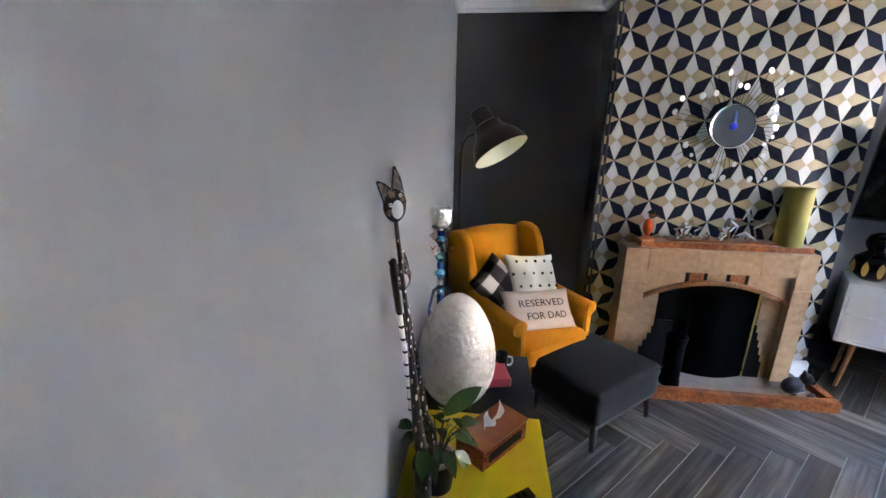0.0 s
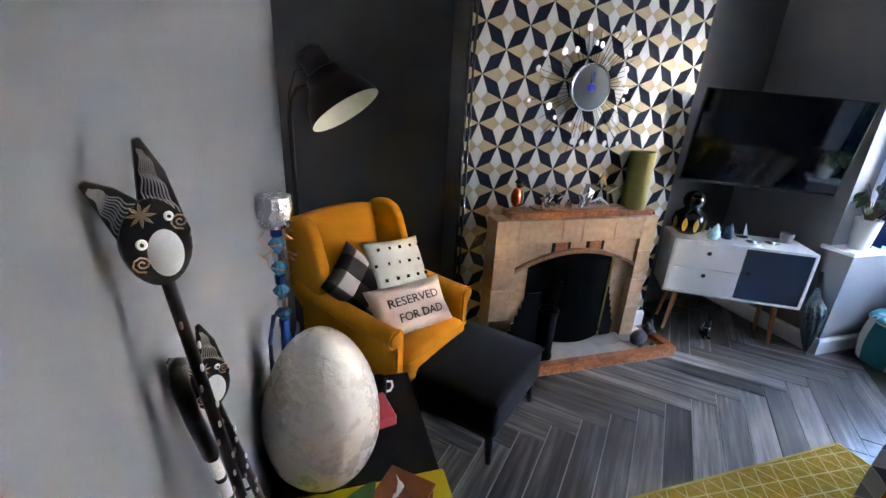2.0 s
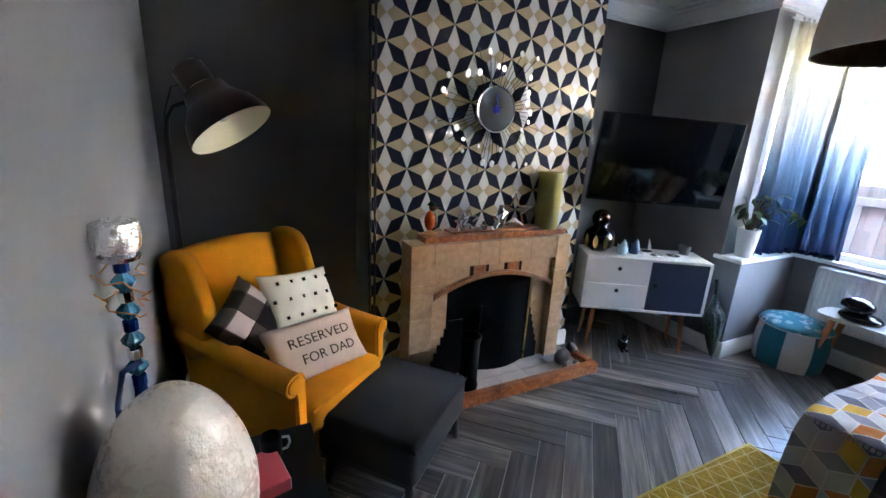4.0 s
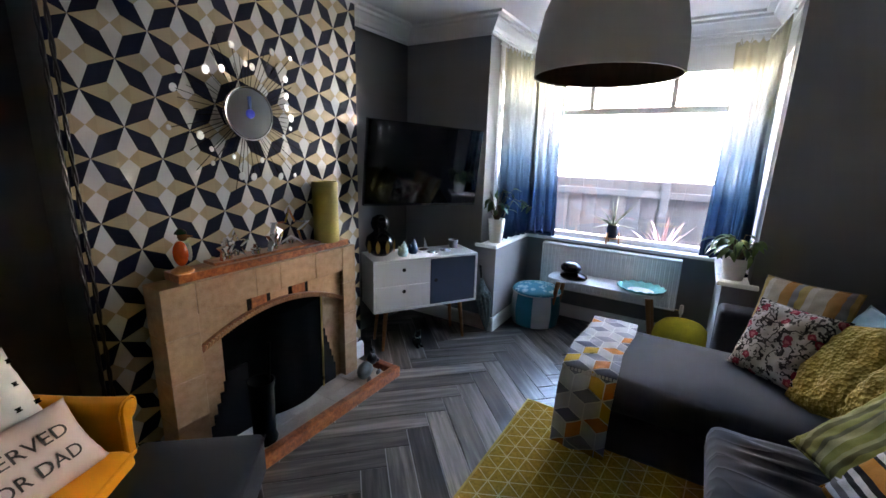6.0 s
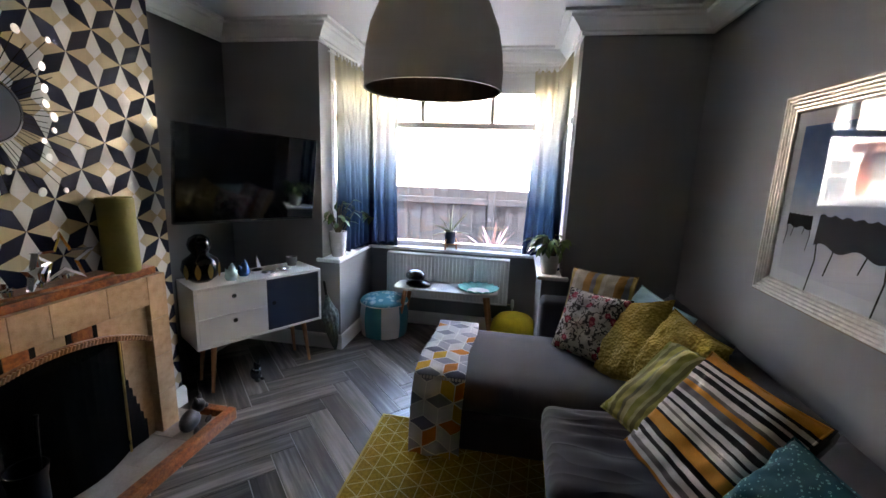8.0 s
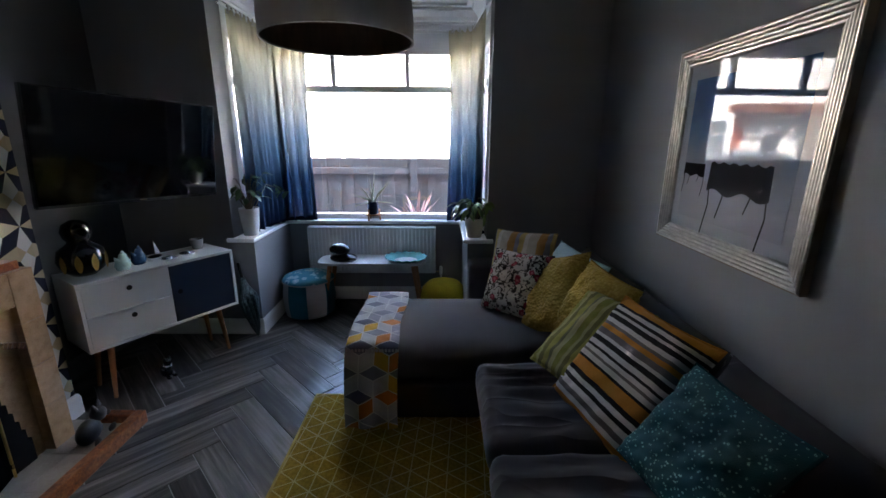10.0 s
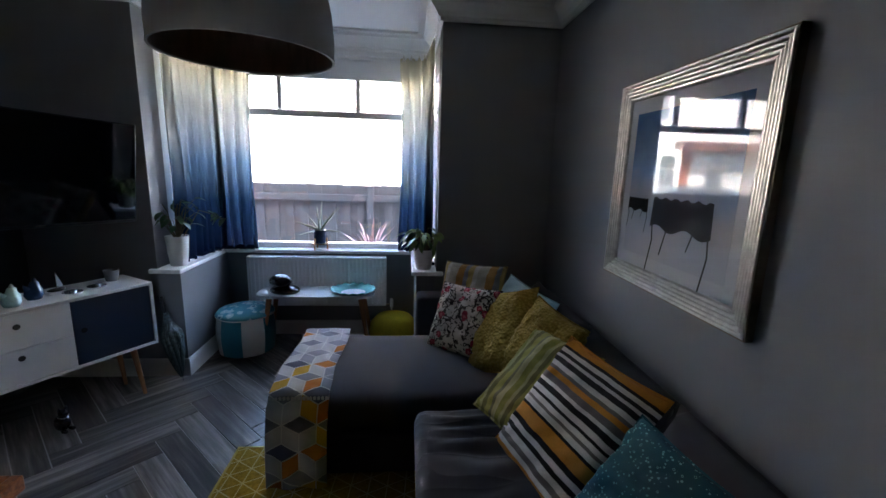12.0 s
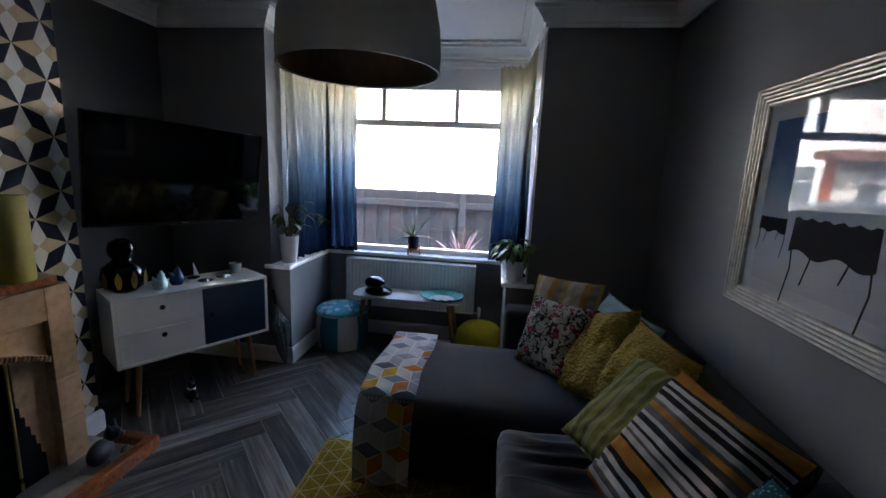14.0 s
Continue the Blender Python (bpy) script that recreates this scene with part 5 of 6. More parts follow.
for x0, x1, y0, y1 in ((-FWd - 0.005, FWd + 0.005, FHt + 0.0005, FHt + 0.006), (-FWd - 0.005, FWd + 0.005, -FHt - 0.006, -FHt - 0.0005), (-FWd - 0.006, -FWd - 0.0005, -FHt, FHt), (FWd + 0.0005, FWd + 0.006, -FHt, FHt)):
    part("frame_side", box(x0, x1, y0, y1, 0.0, 0.029, 0.001, 1), plain("bronze_brown_edge", (0.16, 0.12, 0.085), 0.5, 0.3), pic, "bronze brown outer side of the frame")
part("mount", box(-FWd + 0.07, FWd - 0.07, -FHt + 0.07, FHt - 0.07, 0.002, 0.008), plain("grey_card_mount", (0.58, 0.59, 0.61), 0.85, var=0.03), pic, "grey card mount")
k_ = Nodes("blue_wash_print")
x_, y_, z_ = k_.xyz()
f_ = k_.math("ADD", k_.math("MULTIPLY", y_, 1.25), k_.math("ADD", 0.5, k_.math("MULTIPLY", k_.math("SUBTRACT", k_.noise(5.0, 4.0), 0.5), 0.35)))
PRINT = k_.done(k_.ramp(f_, (0.12, (0.50, 0.51, 0.54)), (0.42, (0.42, 0.45, 0.50)), (0.6, (0.16, 0.30, 0.48)), (0.8, (0.02, 0.10, 0.28)), (0.97, (0.02, 0.16, 0.40))), 0.7)
part("print", box(-0.315, 0.315, -0.305, 0.30, 0.008, 0.0092), PRINT, pic, "blue and grey wash print")
# dark table silhouettes laid on the print to imitate a reflection in the glass
bm = bmesh.new()
r_ = random.Random(5)
for cx, cy, s in ((0.05, -0.05, 1.42), (-0.235, -0.06, 0.62)):
    top = [(cx + 0.12 * s * (2 * i / 18 - 1), cy + (0.0 + 0.004 * math.sin(i * 1.9)) * s) for i in range(19)]
    low = [(cx + 0.125 * s * (1 - 2 * i / 18), cy - (0.085 + 0.009 * math.sin(i * 0.7)) * s) for i in range(19)]
    prism([(x, -y) for x, y in low + top][::-1], 0.0006, Matrix.Translation((0, 0, 0.0094)) @ rot(-90) @ Matrix.Diagonal((1, -1, -1, 1)), bm)
    for lx, tall in ((-0.12, 0.19), (-0.06, 0.13), (0.11, 0.2), (0.05, 0.1)):
        tube([(cx + lx * s, cy - 0.03 * s, 0.0096), (cx + (lx + 0.012) * s, cy - (0.03 + tall * 0.5) * s, 0.0096), (cx + (lx - 0.006) * s, cy - (0.03 + tall) * s, 0.0096)], 0.0022 * s + 0.0006, 4, bm)
for v in bm.verts:
    v.co.z = min(max(v.co.z, 0.0094), 0.0100)
part("ink_drawing", bm, INK, pic, "black table shapes drawn as a reflection")
g = part("glazing", box(-FWd + 0.07, FWd - 0.07, -FHt + 0.07, FHt - 0.07, 0.0125, 0.0145), PICTURE_GLASS, pic, "clear picture glass")
g.visible_shadow = False

# ---- corner sofa ----
sofa = thing("corner_sofa", "charcoal grey fabric corner sofa with a chaise end", "sofa")
part("seat_base", box(1.16, 3.34, 0.02, 0.93, 0.05, 0.27, 0.02), SOFA_GREY, sofa)
part("chaise_base", box(2.44, 3.22, 0.93, 1.64, 0.05, 0.27, 0.02), SOFA_GREY, sofa)
part("chaise_cushion", soft_box(2.42, 3.27, 0.22, 1.66, 0.272, 0.455, 0.082, 0.02, 5), SOFA_GREY, sofa, "long smooth chaise cushion", "all")


def seat_cushion(x0, x1):
    bm = soft_box(x0, x1, 0.22, 0.975, 0.272, 0.43, 0.05, 0.0)
    bmesh.ops.subdivide_edges(bm, edges=[e for e in bm.edges if e.calc_length() > 0.12], cuts=24, use_grid_fill=True)
    for v in bm.verts:
        if v.co.z > 0.42:
            v.co.z += 0.015 * math.sin(v.co.x * 55 + 5 * noise.noise(v.co * 4)) * max(0, noise.noise(Vector((v.co.x * 2.5, v.co.y * 5, 3))) + 0.35)
            u = 2 * (v.co.x - x0) / (x1 - x0) - 1
            v.co.z += 0.018 * (1 - u * u)
    part("seat_cushion", bm, SOFA_CREASED, sofa, "creased seat cushion", "all")


seat_cushion(1.78, 2.41)
seat_cushion(1.17, 1.77)
part("back_frame", soft_box(1.16, 3.36, 0.0, 0.16, 0.27, 0.74, 0.04), SOFA_GREY, sofa, smooth="all")
for x0, x1 in ((1.2, 1.78), (1.79, 2.42), (2.43, 3.3)):
    part("back_cushion", pillow(x1 - x0, 0.42, 0.18, 14, 0.012, x0), SOFA_GREY, sofa, "", "all", facing(((x0 + x1) / 2, 0.19, 0.62), (0, 0.95, 0.3)))
part("arm", soft_box(3.34, 3.555, 0.0, 0.95, 0.05, 0.665, 0.035), SOFA_GREY, sofa, "square upholstered arm", "all")
for x, y in ((1.2, 0.08), (1.2, 0.86), (3.28, 0.08), (2.5, 1.58), (3.16, 1.58), (3.48, 0.88)):
    part("foot", box(x - 0.025, x + 0.025, y - 0.025, y + 0.025, 0, 0.052), DARK_WOOD, sofa)


def cushion(label, c, normal, w, h, d, mt, spin=0, seed=1.0, piping=None):
    cu = thing("cushion", label, "cushion", facing(c, normal, spin=spin), "scatter cushions")
    part("cover", pillow(w, h, d, 30, 0.016, seed, 0.06, 0.010), mt, cu, smooth="all")
    bm = bmesh.new()
    edge = pillow(w, h, d, 24, 0.0, seed, 0.06)
    rim = [v.co.copy() for v in edge.verts if abs(v.co.z) < 1e-6]
    edge.free()
    rim.sort(key=lambda p: math.atan2(p.y, p.x))
    tube(rim + rim[:1], 0.0045, 6, bm)
    part("seam", bm, mt, cu, smooth=True)
    return cu


cushion("plaid cushion in orange, grey and cream", (3.235, 0.60, 0.715), (-0.70, 0.60, 0.379), 0.47, 0.45, 0.12, PLAID_WARM, 4, 1.3)
cushion("pale blue plain cotton cushion", (2.93, 0.355, 0.685), (-0.36, 0.83, 0.43), 0.47, 0.40, 0.11, SKY_CLOTH, -7, 2.1)
cushion("red and cream floral print cushion", (2.975, 0.675, 0.655), (-0.618, 0.633, 0.465), 0.435, 0.42, 0.13, FLORAL, 4, 3.7)
cushion("mustard yellow textured slub cushion", (2.755, 0.485, 0.672), (-0.335, 0.788, 0.517), 0.40, 0.49, 0.13, YELLOW_SLUB, 22, 4.2)
cushion("mustard yellow slub cushion, half covered", (2.45, 0.38, 0.69), (-0.263, 0.846, 0.464), 0.41, 0.45, 0.11, YELLOW_SLUB, -6, 5.5)
cushion("lime and olive striped knit cushion", (2.23, 0.465, 0.645), (-0.20, 0.66, 0.72), 0.42, 0.49, 0.10, GREEN_STRIPE, 3, 6.1)
cushion("bold orange, black and white striped cushion", (1.955, 0.405, 0.635), (-0.273, 0.734, 0.622), 0.49, 0.55, 0.13, STRIPE, -4, 7.9)
cushion("dark teal cushion with pale dots", (1.51, 0.37, 0.645), (-0.15, 0.772, 0.617), 0.42, 0.41, 0.13, TEAL_DOT, -2, 8.4)


# throw over the chaise end
def throw():
    th = thing("throw_blanket", "grey, yellow and orange cube patterned throw over the chaise", "blanket")
    n1, n2 = 100, 56
    pts = []
    for k in range(n1 + 1):
        pts.append((3.25 - 0.74 * k / n1, 0.474))
    for k in range(1, 11):
        a = math.pi / 2 * k / 10
        pts.append((2.51 - 0.102 * math.sin(a), 0.474 - 0.102 * (1 - math.cos(a))))
    for k in range(1, n2 + 1):
        pts.append((2.408 - 0.02 * k / n2, 0.372 - 0.343 * k / n2))
    y0, y1 = 1.385, 1.668
    lens = [0.0]
    for a, b in zip(pts, pts[1:]):
        lens.append(lens[-1] + math.hypot(b[0] - a[0], b[1] - a[1]))
    total = lens[-1]

    def at(u, v, lift):
        """The cloth at u along the throw and v across it."""
        u, v = min(max(u, 0.0), total), min(max(v, y0), y1)
        i = max(0, min(len(pts) - 2, int(np.searchsorted(lens, u)) - 1))
        f = (u - lens[i]) / (lens[i + 1] - lens[i])
        x, z = pts[i][0] + (pts[i + 1][0] - pts[i][0]) * f, pts[i][1] + (pts[i + 1][1] - pts[i][1]) * f
        nx, nz = pts[i + 1][1] - pts[i][1], -(pts[i + 1][0] - pts[i][0])
        ln = math.hypot(nx, nz)
        w = 0.006 * noise.noise(Vector((u * 5, v * 7, 1.7))) + 0.004 * noise.noise(Vector((u * 15, v * 18, 4)))
        hang = max(0.0, (u - 0.85) / 0.5)
        o = lift + abs(w) + 0.012 * math.sin(v * 46 + 1.5 * math.sin(u * 4)) * hang + (0.012 * (1 - ((v - 1.5) / 0.3) ** 2) if u < 0.8 else 0)
        return Vector((x + nx / ln * o, v + 0.015 * noise.noise(Vector((u * 3, 0, 9))), z + nz / ln * o))

    def sheet(bm, grid, mi):
        rows = [[bm.verts.new(p) for p in row] for row in grid]
        for p, q in zip(rows, rows[1:]):
            for j in range(len(p) - 1):
                quad = (p[j], p[j + 1], q[j + 1], q[j])
                if (quad[0].co - quad[2].co).length > 1e-4 and (quad[1].co - quad[3].co).length > 1e-4:
                    bm.faces.new(quad).material_index = mi

    bm = bmesh.new()
    sheet(bm, [[at(total * i / 120, y0 + (y1 - y0) * j / 40, 0.0) for j in range(41)] for i in range(121)], 0)
    bmesh.ops.solidify(bm, geom=bm.faces[:], thickness=0.004)
    cs = [(0.23, 0.23, 0.26), (0.085, 0.09, 0.125), (0.38, 0.375, 0.37), (0.42, 0.25, 0.018), (0.36, 0.12, 0.012), (0.16, 0.165, 0.195), (0.50, 0.49, 0.47)]
    tones = [fabric("throw_tone", c, 0.08, bump=0.3) for c in cs]
    cloth = part("cloth", bm, tones[6], th, smooth="all")
    # printed rhombs, three to a cube
    R, pal = 0.092, random.Random(12)
    ang = [(math.cos(t), math.sin(t)) for t in [math.pi / 3 * k for k in range(6)]]
    for a in range(-1, int(total / (1.5 * R)) + 2):
        for b in range(int(y0 / (R * 1.732)) - 1, int(y1 / (R * 1.732)) + 3):
            cu, cv = a * 1.5 * R, b * R * 1.7320508 + (R * 0.8660254 if a % 2 else 0.0)
            for sec in range(3):
                p1, p2 = ang[2 * sec], ang[(2 * sec + 2) % 6]
                mi = pal.choice(((0, 2, 2, 3), (5, 1, 0, 4), (2, 3, 4, 2, 0))[sec])
                g, n_ = 0.036, 8
                grid = []
                for i in range(n_ + 1):
                    row = []
                    for j in range(n_ + 1):
                        f1, f2 = g + (1 - 2 * g) * i / n_, g + (1 - 2 * g) * j / n_
                        row.append((cu + R * (f1 * p1[0] + f2 * p2[0]), cv + R * (f1 * p1[1] + f2 * p2[1])))
                    grid.append(row)
                flat = [q for row in grid for q in row]
                if max(q[1] for q in flat) < y0 or min(q[1] for q in flat) > y1 or max(q[0] for q in flat) < 0 or min(q[0] for q in flat) > total:
                    continue
                bm = bmesh.new()
                sheet(bm, [[at(u, v, 0.0012) for u, v in row] for row in grid], 0)
                part("printed_rhomb", bm, tones[mi], cloth, smooth="all")


throw()
rug = thing("rug", "mustard yellow rug with pale geometric lines", "rug", pose(1.95, 1.22, 0.001))
bm = box(-0.77, 0.77, -0.70, 0.705, 0.0, 0.012, 0.004)
part("rug_body", bm, RUG, rug)
part("bound_edge", sweep([(0, 0.0005), (0.012, 0.0005), (0.012, 0.0135), (0, 0.0135)], [(-0.771, -0.701), (0.771, -0.701), (0.771, 0.706), (-0.771, 0.706)], True), fabric("mustard_binding", (0.36, 0.26, 0.05)), rug)


# ---- wing armchair ----
def armchair():
    ch = thing("wing_armchair", "mustard yellow wing armchair with black legs", "armchair", pose(0.442, 3.004, 0, 0, 0, 39) @ Matrix.Diagonal((0.92, 0.93, 1.0, 1)))
    W, D = 0.39, 0.41
    part("seat_base", soft_box(-0.36, 0.36, -0.38, 0.33, 0.13, 0.30, 0.03), MUSTARD, ch, smooth="all")
    part("seat_cushion", soft_box(-0.285, 0.285, -0.44, 0.27, 0.30, 0.445, 0.045, 0.03), MUSTARD, ch, "plump piped seat cushion", "all")
    bm = tube([(-0.285, -0.43, 0.425), (0.285, -0.43, 0.425)], 0.006, 6)
    tube([(-0.285, -0.43, 0.325), (0.285, -0.43, 0.325)], 0.006, 6, bm)
    part("piping", bm, MUSTARD, ch)
    # leaning back with a gently curved crest
    n, rows = 14, 12
    bm = bmesh.new()
    front, back = [], []
    for r in range(rows + 1):
        t = r / rows
        fr, bk = [], []
        for k in range(n + 1):
            u = 2 * k / n - 1
            hw = 0.285 + 0.025 * t
            z = 0.36 + (0.635 + 0.035 * (1 - u * u)) * t
            y = 0.20 + 0.155 * t + 0.035 * u * u
            pf = 0.05 * max(0, 1 - u ** 4) * max(0, 1 - (2 * t - 1) ** 6)
            fr.append(bm.verts.new((hw * u, y - pf, z)))
            bk.append(bm.verts.new((hw * u, y + 0.085 + 0.02 * (1 - t), z - 0.01)))
        front.append(fr), back.append(bk)
    for r in range(rows):
        for k in range(n):
            bm.faces.new((front[r][k], front[r][k + 1], front[r + 1][k + 1], front[r + 1][k]))
            bm.faces.new((back[r][k + 1], back[r][k], back[r + 1][k], back[r + 1][k + 1]))
    for k in range(n):
        bm.faces.new((front[rows][k], front[rows][k + 1], back[rows][k + 1], back[rows][k]))
        bm.faces.new((front[0][k + 1], front[0][k], back[0][k], back[0][k + 1]))
    for r in range(rows):
        bm.faces.new((front[r][0], front[r + 1][0], back[r + 1][0], back[r][0]))
        bm.faces.new((front[r + 1][n], front[r][n], back[r][n], back[r + 1][n]))
    bmesh.ops.bevel(bm, geom=[e for e in bm.edges if len(e.link_faces) == 2 and e.calc_face_angle(0) > 0.9], offset=0.022, segments=3, affect="EDGES")
    part("backrest", bm, MUSTARD, ch, smooth="all")
    for s in (-1, 1):
        # wing: a padded ear beside the back
        poly = [(0.30, 0.50), (0.18, 0.56), (0.12, 0.66), (0.125, 0.80), (0.15, 0.93), (0.20, 1.01), (0.28, 1.04), (0.37, 1.03), (0.44, 0.99), (0.42, 0.60)]
        bm = prism(poly, 0.075, bevel=0.03)
        m = Matrix(((0, s, 0, s * 0.295), (1, 0, 0, 0.0), (0, 0, 1, 0), (0, 0, 0, 1)))
        bm.transform(m)
        for v in bm.verts:
            v.co.x += s * 0.10 * max(0, 0.30 - v.co.y) * (0.4 + v.co.z - 0.5)
        part("wing", bm, MUSTARD, ch, "rounded padded wing", "all")
        # scrolled arm: a slim side that rolls outwards along its sloping top
        def outline(top, inset=0.0):
            i, o, rr = 0.285 + inset, 0.345 - inset, 0.042 - inset
            pts = [(i, 0.13 + inset), (i, top - 0.04)]
            pts += [(i + 0.035 - 0.035 * math.cos(a_), top - 0.04 + 0.04 * math.sin(a_)) for a_ in [math.pi / 2 * k / 5 for k in range(1, 6)]]
            pts += [(0.352 + rr * math.cos(a_), top - 0.042 + rr * math.sin(a_)) for a_ in [math.pi / 2 - math.pi * 1.15 * k / 9 for k in range(10)]]
            return pts + [(o, top - 0.12), (o, 0.13 + inset)]
        bm = bmesh.new()
        rings = []
        for k in range(13):
            t = k / 12
            top = 0.615 + 0.075 * t ** 1.6
            rings.append([bm.verts.new((s * x, -0.385 + 0.72 * t, z)) for x, z in outline(top)])
        n_ = len(rings[0])
        for p_, q_ in zip(rings, rings[1:]):
            for j in range(n_):
                bm.faces.new((p_[j], p_[(j + 1) % n_], q_[(j + 1) % n_], q_[j]))
        bm.faces.new(rings[0]), bm.faces.new(rings[-1][::-1])
        part("arm", bm, MUSTARD, ch, "slim scrolled arm", True)
        part("arm_front", prism([(s * x, z) for x, z in outline(0.615, 0.008)], 0.016, Matrix.Translation((0, -0.4, 0)), bevel=0.005), MUSTARD, ch, "piped arm facing", True)
        part("piping", tube([(s * x, -0.388, z) for x, z in outline(0.615)[1:-1]], 0.006, 6), MUSTARD, ch, "", True)
    for x, y in ((-0.31, -0.33), (0.31, -0.33), (-0.29, 0.28), (0.29, 0.28)):
        part("leg", tube([(x, y, 0.135), (x * 1.04, y * 1.06, 0.0)], 0.024, 10, None, 0.014), DARK_WOOD, ch, "black tapered leg", True)
    return ch


armchair()


def chair_cushion(label, c, normal, w, h, d, mt, spin, seed):
    cu = thing("cushion", label, "cushion", facing(c, normal, spin=spin), "armchair cushions")
    part("cover", pillow(w, h, d, 20, 0.010, seed), mt, cu, smooth="all")
    return cu


chair_cushion("brown and cream checked cushion", (0.30, 2.95, 0.675), (0.579, -0.635, 0.512), 0.37, 0.33, 0.13, CHECK, -58, 2.2)
cu = chair_cushion("off-white cushion with rows of small black motifs", (0.535, 3.06, 0.69), (0.482, -0.706, 0.519), 0.42, 0.385, 0.10, COTTON, -7, 3.1)


def surf(w, h, d, x, y):
    u, v = 2 * x / w, 2 * y / h
    return d / 2 * (max(0, 1 - u ** 4) * max(0, 1 - v ** 4)) ** 0.55


for i in range(5):
    for j in range(4):
        x, y = -0.155 + 0.077 * i + (0.019 if j % 2 else -0.019), -0.135 + 0.088 * j
        z = surf(0.42, 0.385, 0.10, x, y)
        bm = bmesh.new()
        for dy in (-0.0055, 0, 0.0055):
            box(x - 0.0065 + 0.0025 * (dy == 0), x + 0.0065 - 0.0025 * (dy == 0), y + dy - 0.0022, y + dy + 0.0025, z - 0.006, z + 0.009, 0, 2, bm)
        part("motif", bm, INK, cu, "small woven black motif")
cu = chair_cushion("blush linen cushion lettered RESERVED FOR DAD", (0.565, 2.835, 0.572), (0.42, -0.674, 0.608), 0.53, 0.275, 0.09, LINEN, -6, 4.6)
for word, y, size in (("RESERVED", 0.014, 0.064), ("FOR DAD", -0.070, 0.064)):
    fc = bpy.data.curves.new("lettering", "FONT")
    fc.body, fc.size, fc.align_x, fc.extrude, fc.resolution_u = word, size, "CENTER", 0.0006, 3
    tmp = bpy.data.objects.new("lettering", fc)
    scene.collection.objects.link(tmp)
    me = bpy.data.meshes.new_from_object(tmp.evaluated_get(bpy.context.evaluated_depsgraph_get()))
    bpy.data.objects.remove(tmp)
    bm = bmesh.new()
    bm.from_mesh(me)
    bmesh.ops.subdivide_edges(bm, edges=[e for e in bm.edges if e.calc_length() > 0.02], cuts=2)
    wide = max(v.co.x for v in bm.verts) * 2
    tgt = 0.345 if word == "RESERVED" else 0.30
    for v in bm.verts:
        v.co.x = v.co.x * tgt / wide + (0.0 if word == "RESERVED" else 0.02)
        v.co.y += y - 0.0
        v.co.z += surf(0.53, 0.275, 0.09, v.co.x, v.co.y) + 0.0065
    part("lettering", bm, LETTER_INK, cu, "dark printed lettering " + word)

# ---- footstool ----
fs = thing("footstool", "charcoal upholstered footstool with black tapered legs", "footstool", pose(0.895, 2.60, 0, 0, 0, 41))
part("seat", soft_box(-0.30, 0.30, -0.245, 0.245, 0.17, 0.375, 0.028, 0.035), CHARCOAL, fs, smooth="all")
part("piping", sweep([(0, 0.352), (0.006, 0.349), (0.008, 0.356), (0.004, 0.361)], [(-0.304, -0.249), (0.304, -0.249), (0.304, 0.249), (-0.304, 0.249)], True), CHARCOAL, fs)
part("frame", box(-0.285, 0.285, -0.23, 0.23, 0.15, 0.171), DARK_WOOD, fs)
for sx in (-1, 1):
    for sy in (-1, 1):
        part("leg", tube([(sx * 0.255, sy * 0.20, 0.16), (sx * 0.27, sy * 0.215, 0.0)], 0.024, 10, None, 0.015), DARK_WOOD, fs, "black tapered leg", True)


# ---- side tables ----
def side_table(label, cx, cy, mt, top):
    t = thing("side_table", label, "table", pose(cx, cy, 0), "square side tables")
    part("tabletop", box(-0.272, 0.272, -0.272, 0.272, top - 0.05, top, 0.003), mt, t)
    for sx in (-1, 1):
        for sy in (-1, 1):
            part("leg", box(sx * 0.246 - 0.025, sx * 0.246 + 0.025, sy * 0.246 - 0.025, sy * 0.246 + 0.025, 0, top - 0.05, 0.002), mt, t)


YT, BT = 0.457, 0.443
side_table("bright yellow square side table", 0.207, 1.625, YELLOW_LACQUER, YT)
side_table("black square side table beside the armchair", 0.198, 2.182, BLACK_LACQUER, BT)
egg = thing("shell_egg", "large cream capiz shell egg lamp", "ornament", pose(0.098, 1.965, BT))
prof = []
for k in range(33):
    a = math.pi * k / 32
    zz = -math.cos(a)
    prof.append((0.173 * math.sin(a) * (1 - 0.15 * zz), 0.02 + 0.27 + 0.27 * zz))
prof[0], prof[-1] = (0, prof[0][1]), (0, prof[-1][1])
bm = lathe(prof, 64)
for v in bm.verts:
    v.co += Vector((v.co.x, v.co.y, 0)) * 0.012 * noise.noise(v.co * 14)
part("shell", bm, EGG, egg, smooth="all")
part("base_ring", lathe([(0.05, 0), (0.075, 0), (0.075, 0.025), (0.06, 0.03), (0.05, 0.02)], 28), BLACK_PLASTIC, egg)
tb = thing("tissue_box", "carved red-brown wooden tissue box", "tissue box", pose(0.266, 1.71, YT, 0, 0, 50))
CARVED = blotch("carved_mahogany", (0.20, 0.055, 0.014), [(0.35, 0.1, (0.045, 0.012, 0.004)), (0.16, 0.3, (0.26, 0.08, 0.02))], 55.0, 0.8)
part("body", box(-0.135, 0.135, -0.072, 0.072, 0, 0.088, 0.004), CARVED, tb)
part("lid", box(-0.139, 0.139, -0.076, 0.076, 0.088, 0.098, 0.003), plain("red_brown_lacquer", (0.22, 0.06, 0.015), 0.3, var=0.3, scale=20), tb)
part("carved_panel", box(-0.10, 0.10, -0.0745, -0.072, 0.025, 0.065, 0.001), INK, tb, "dark carved fretwork band")
bm = bmesh.new()
rows = []
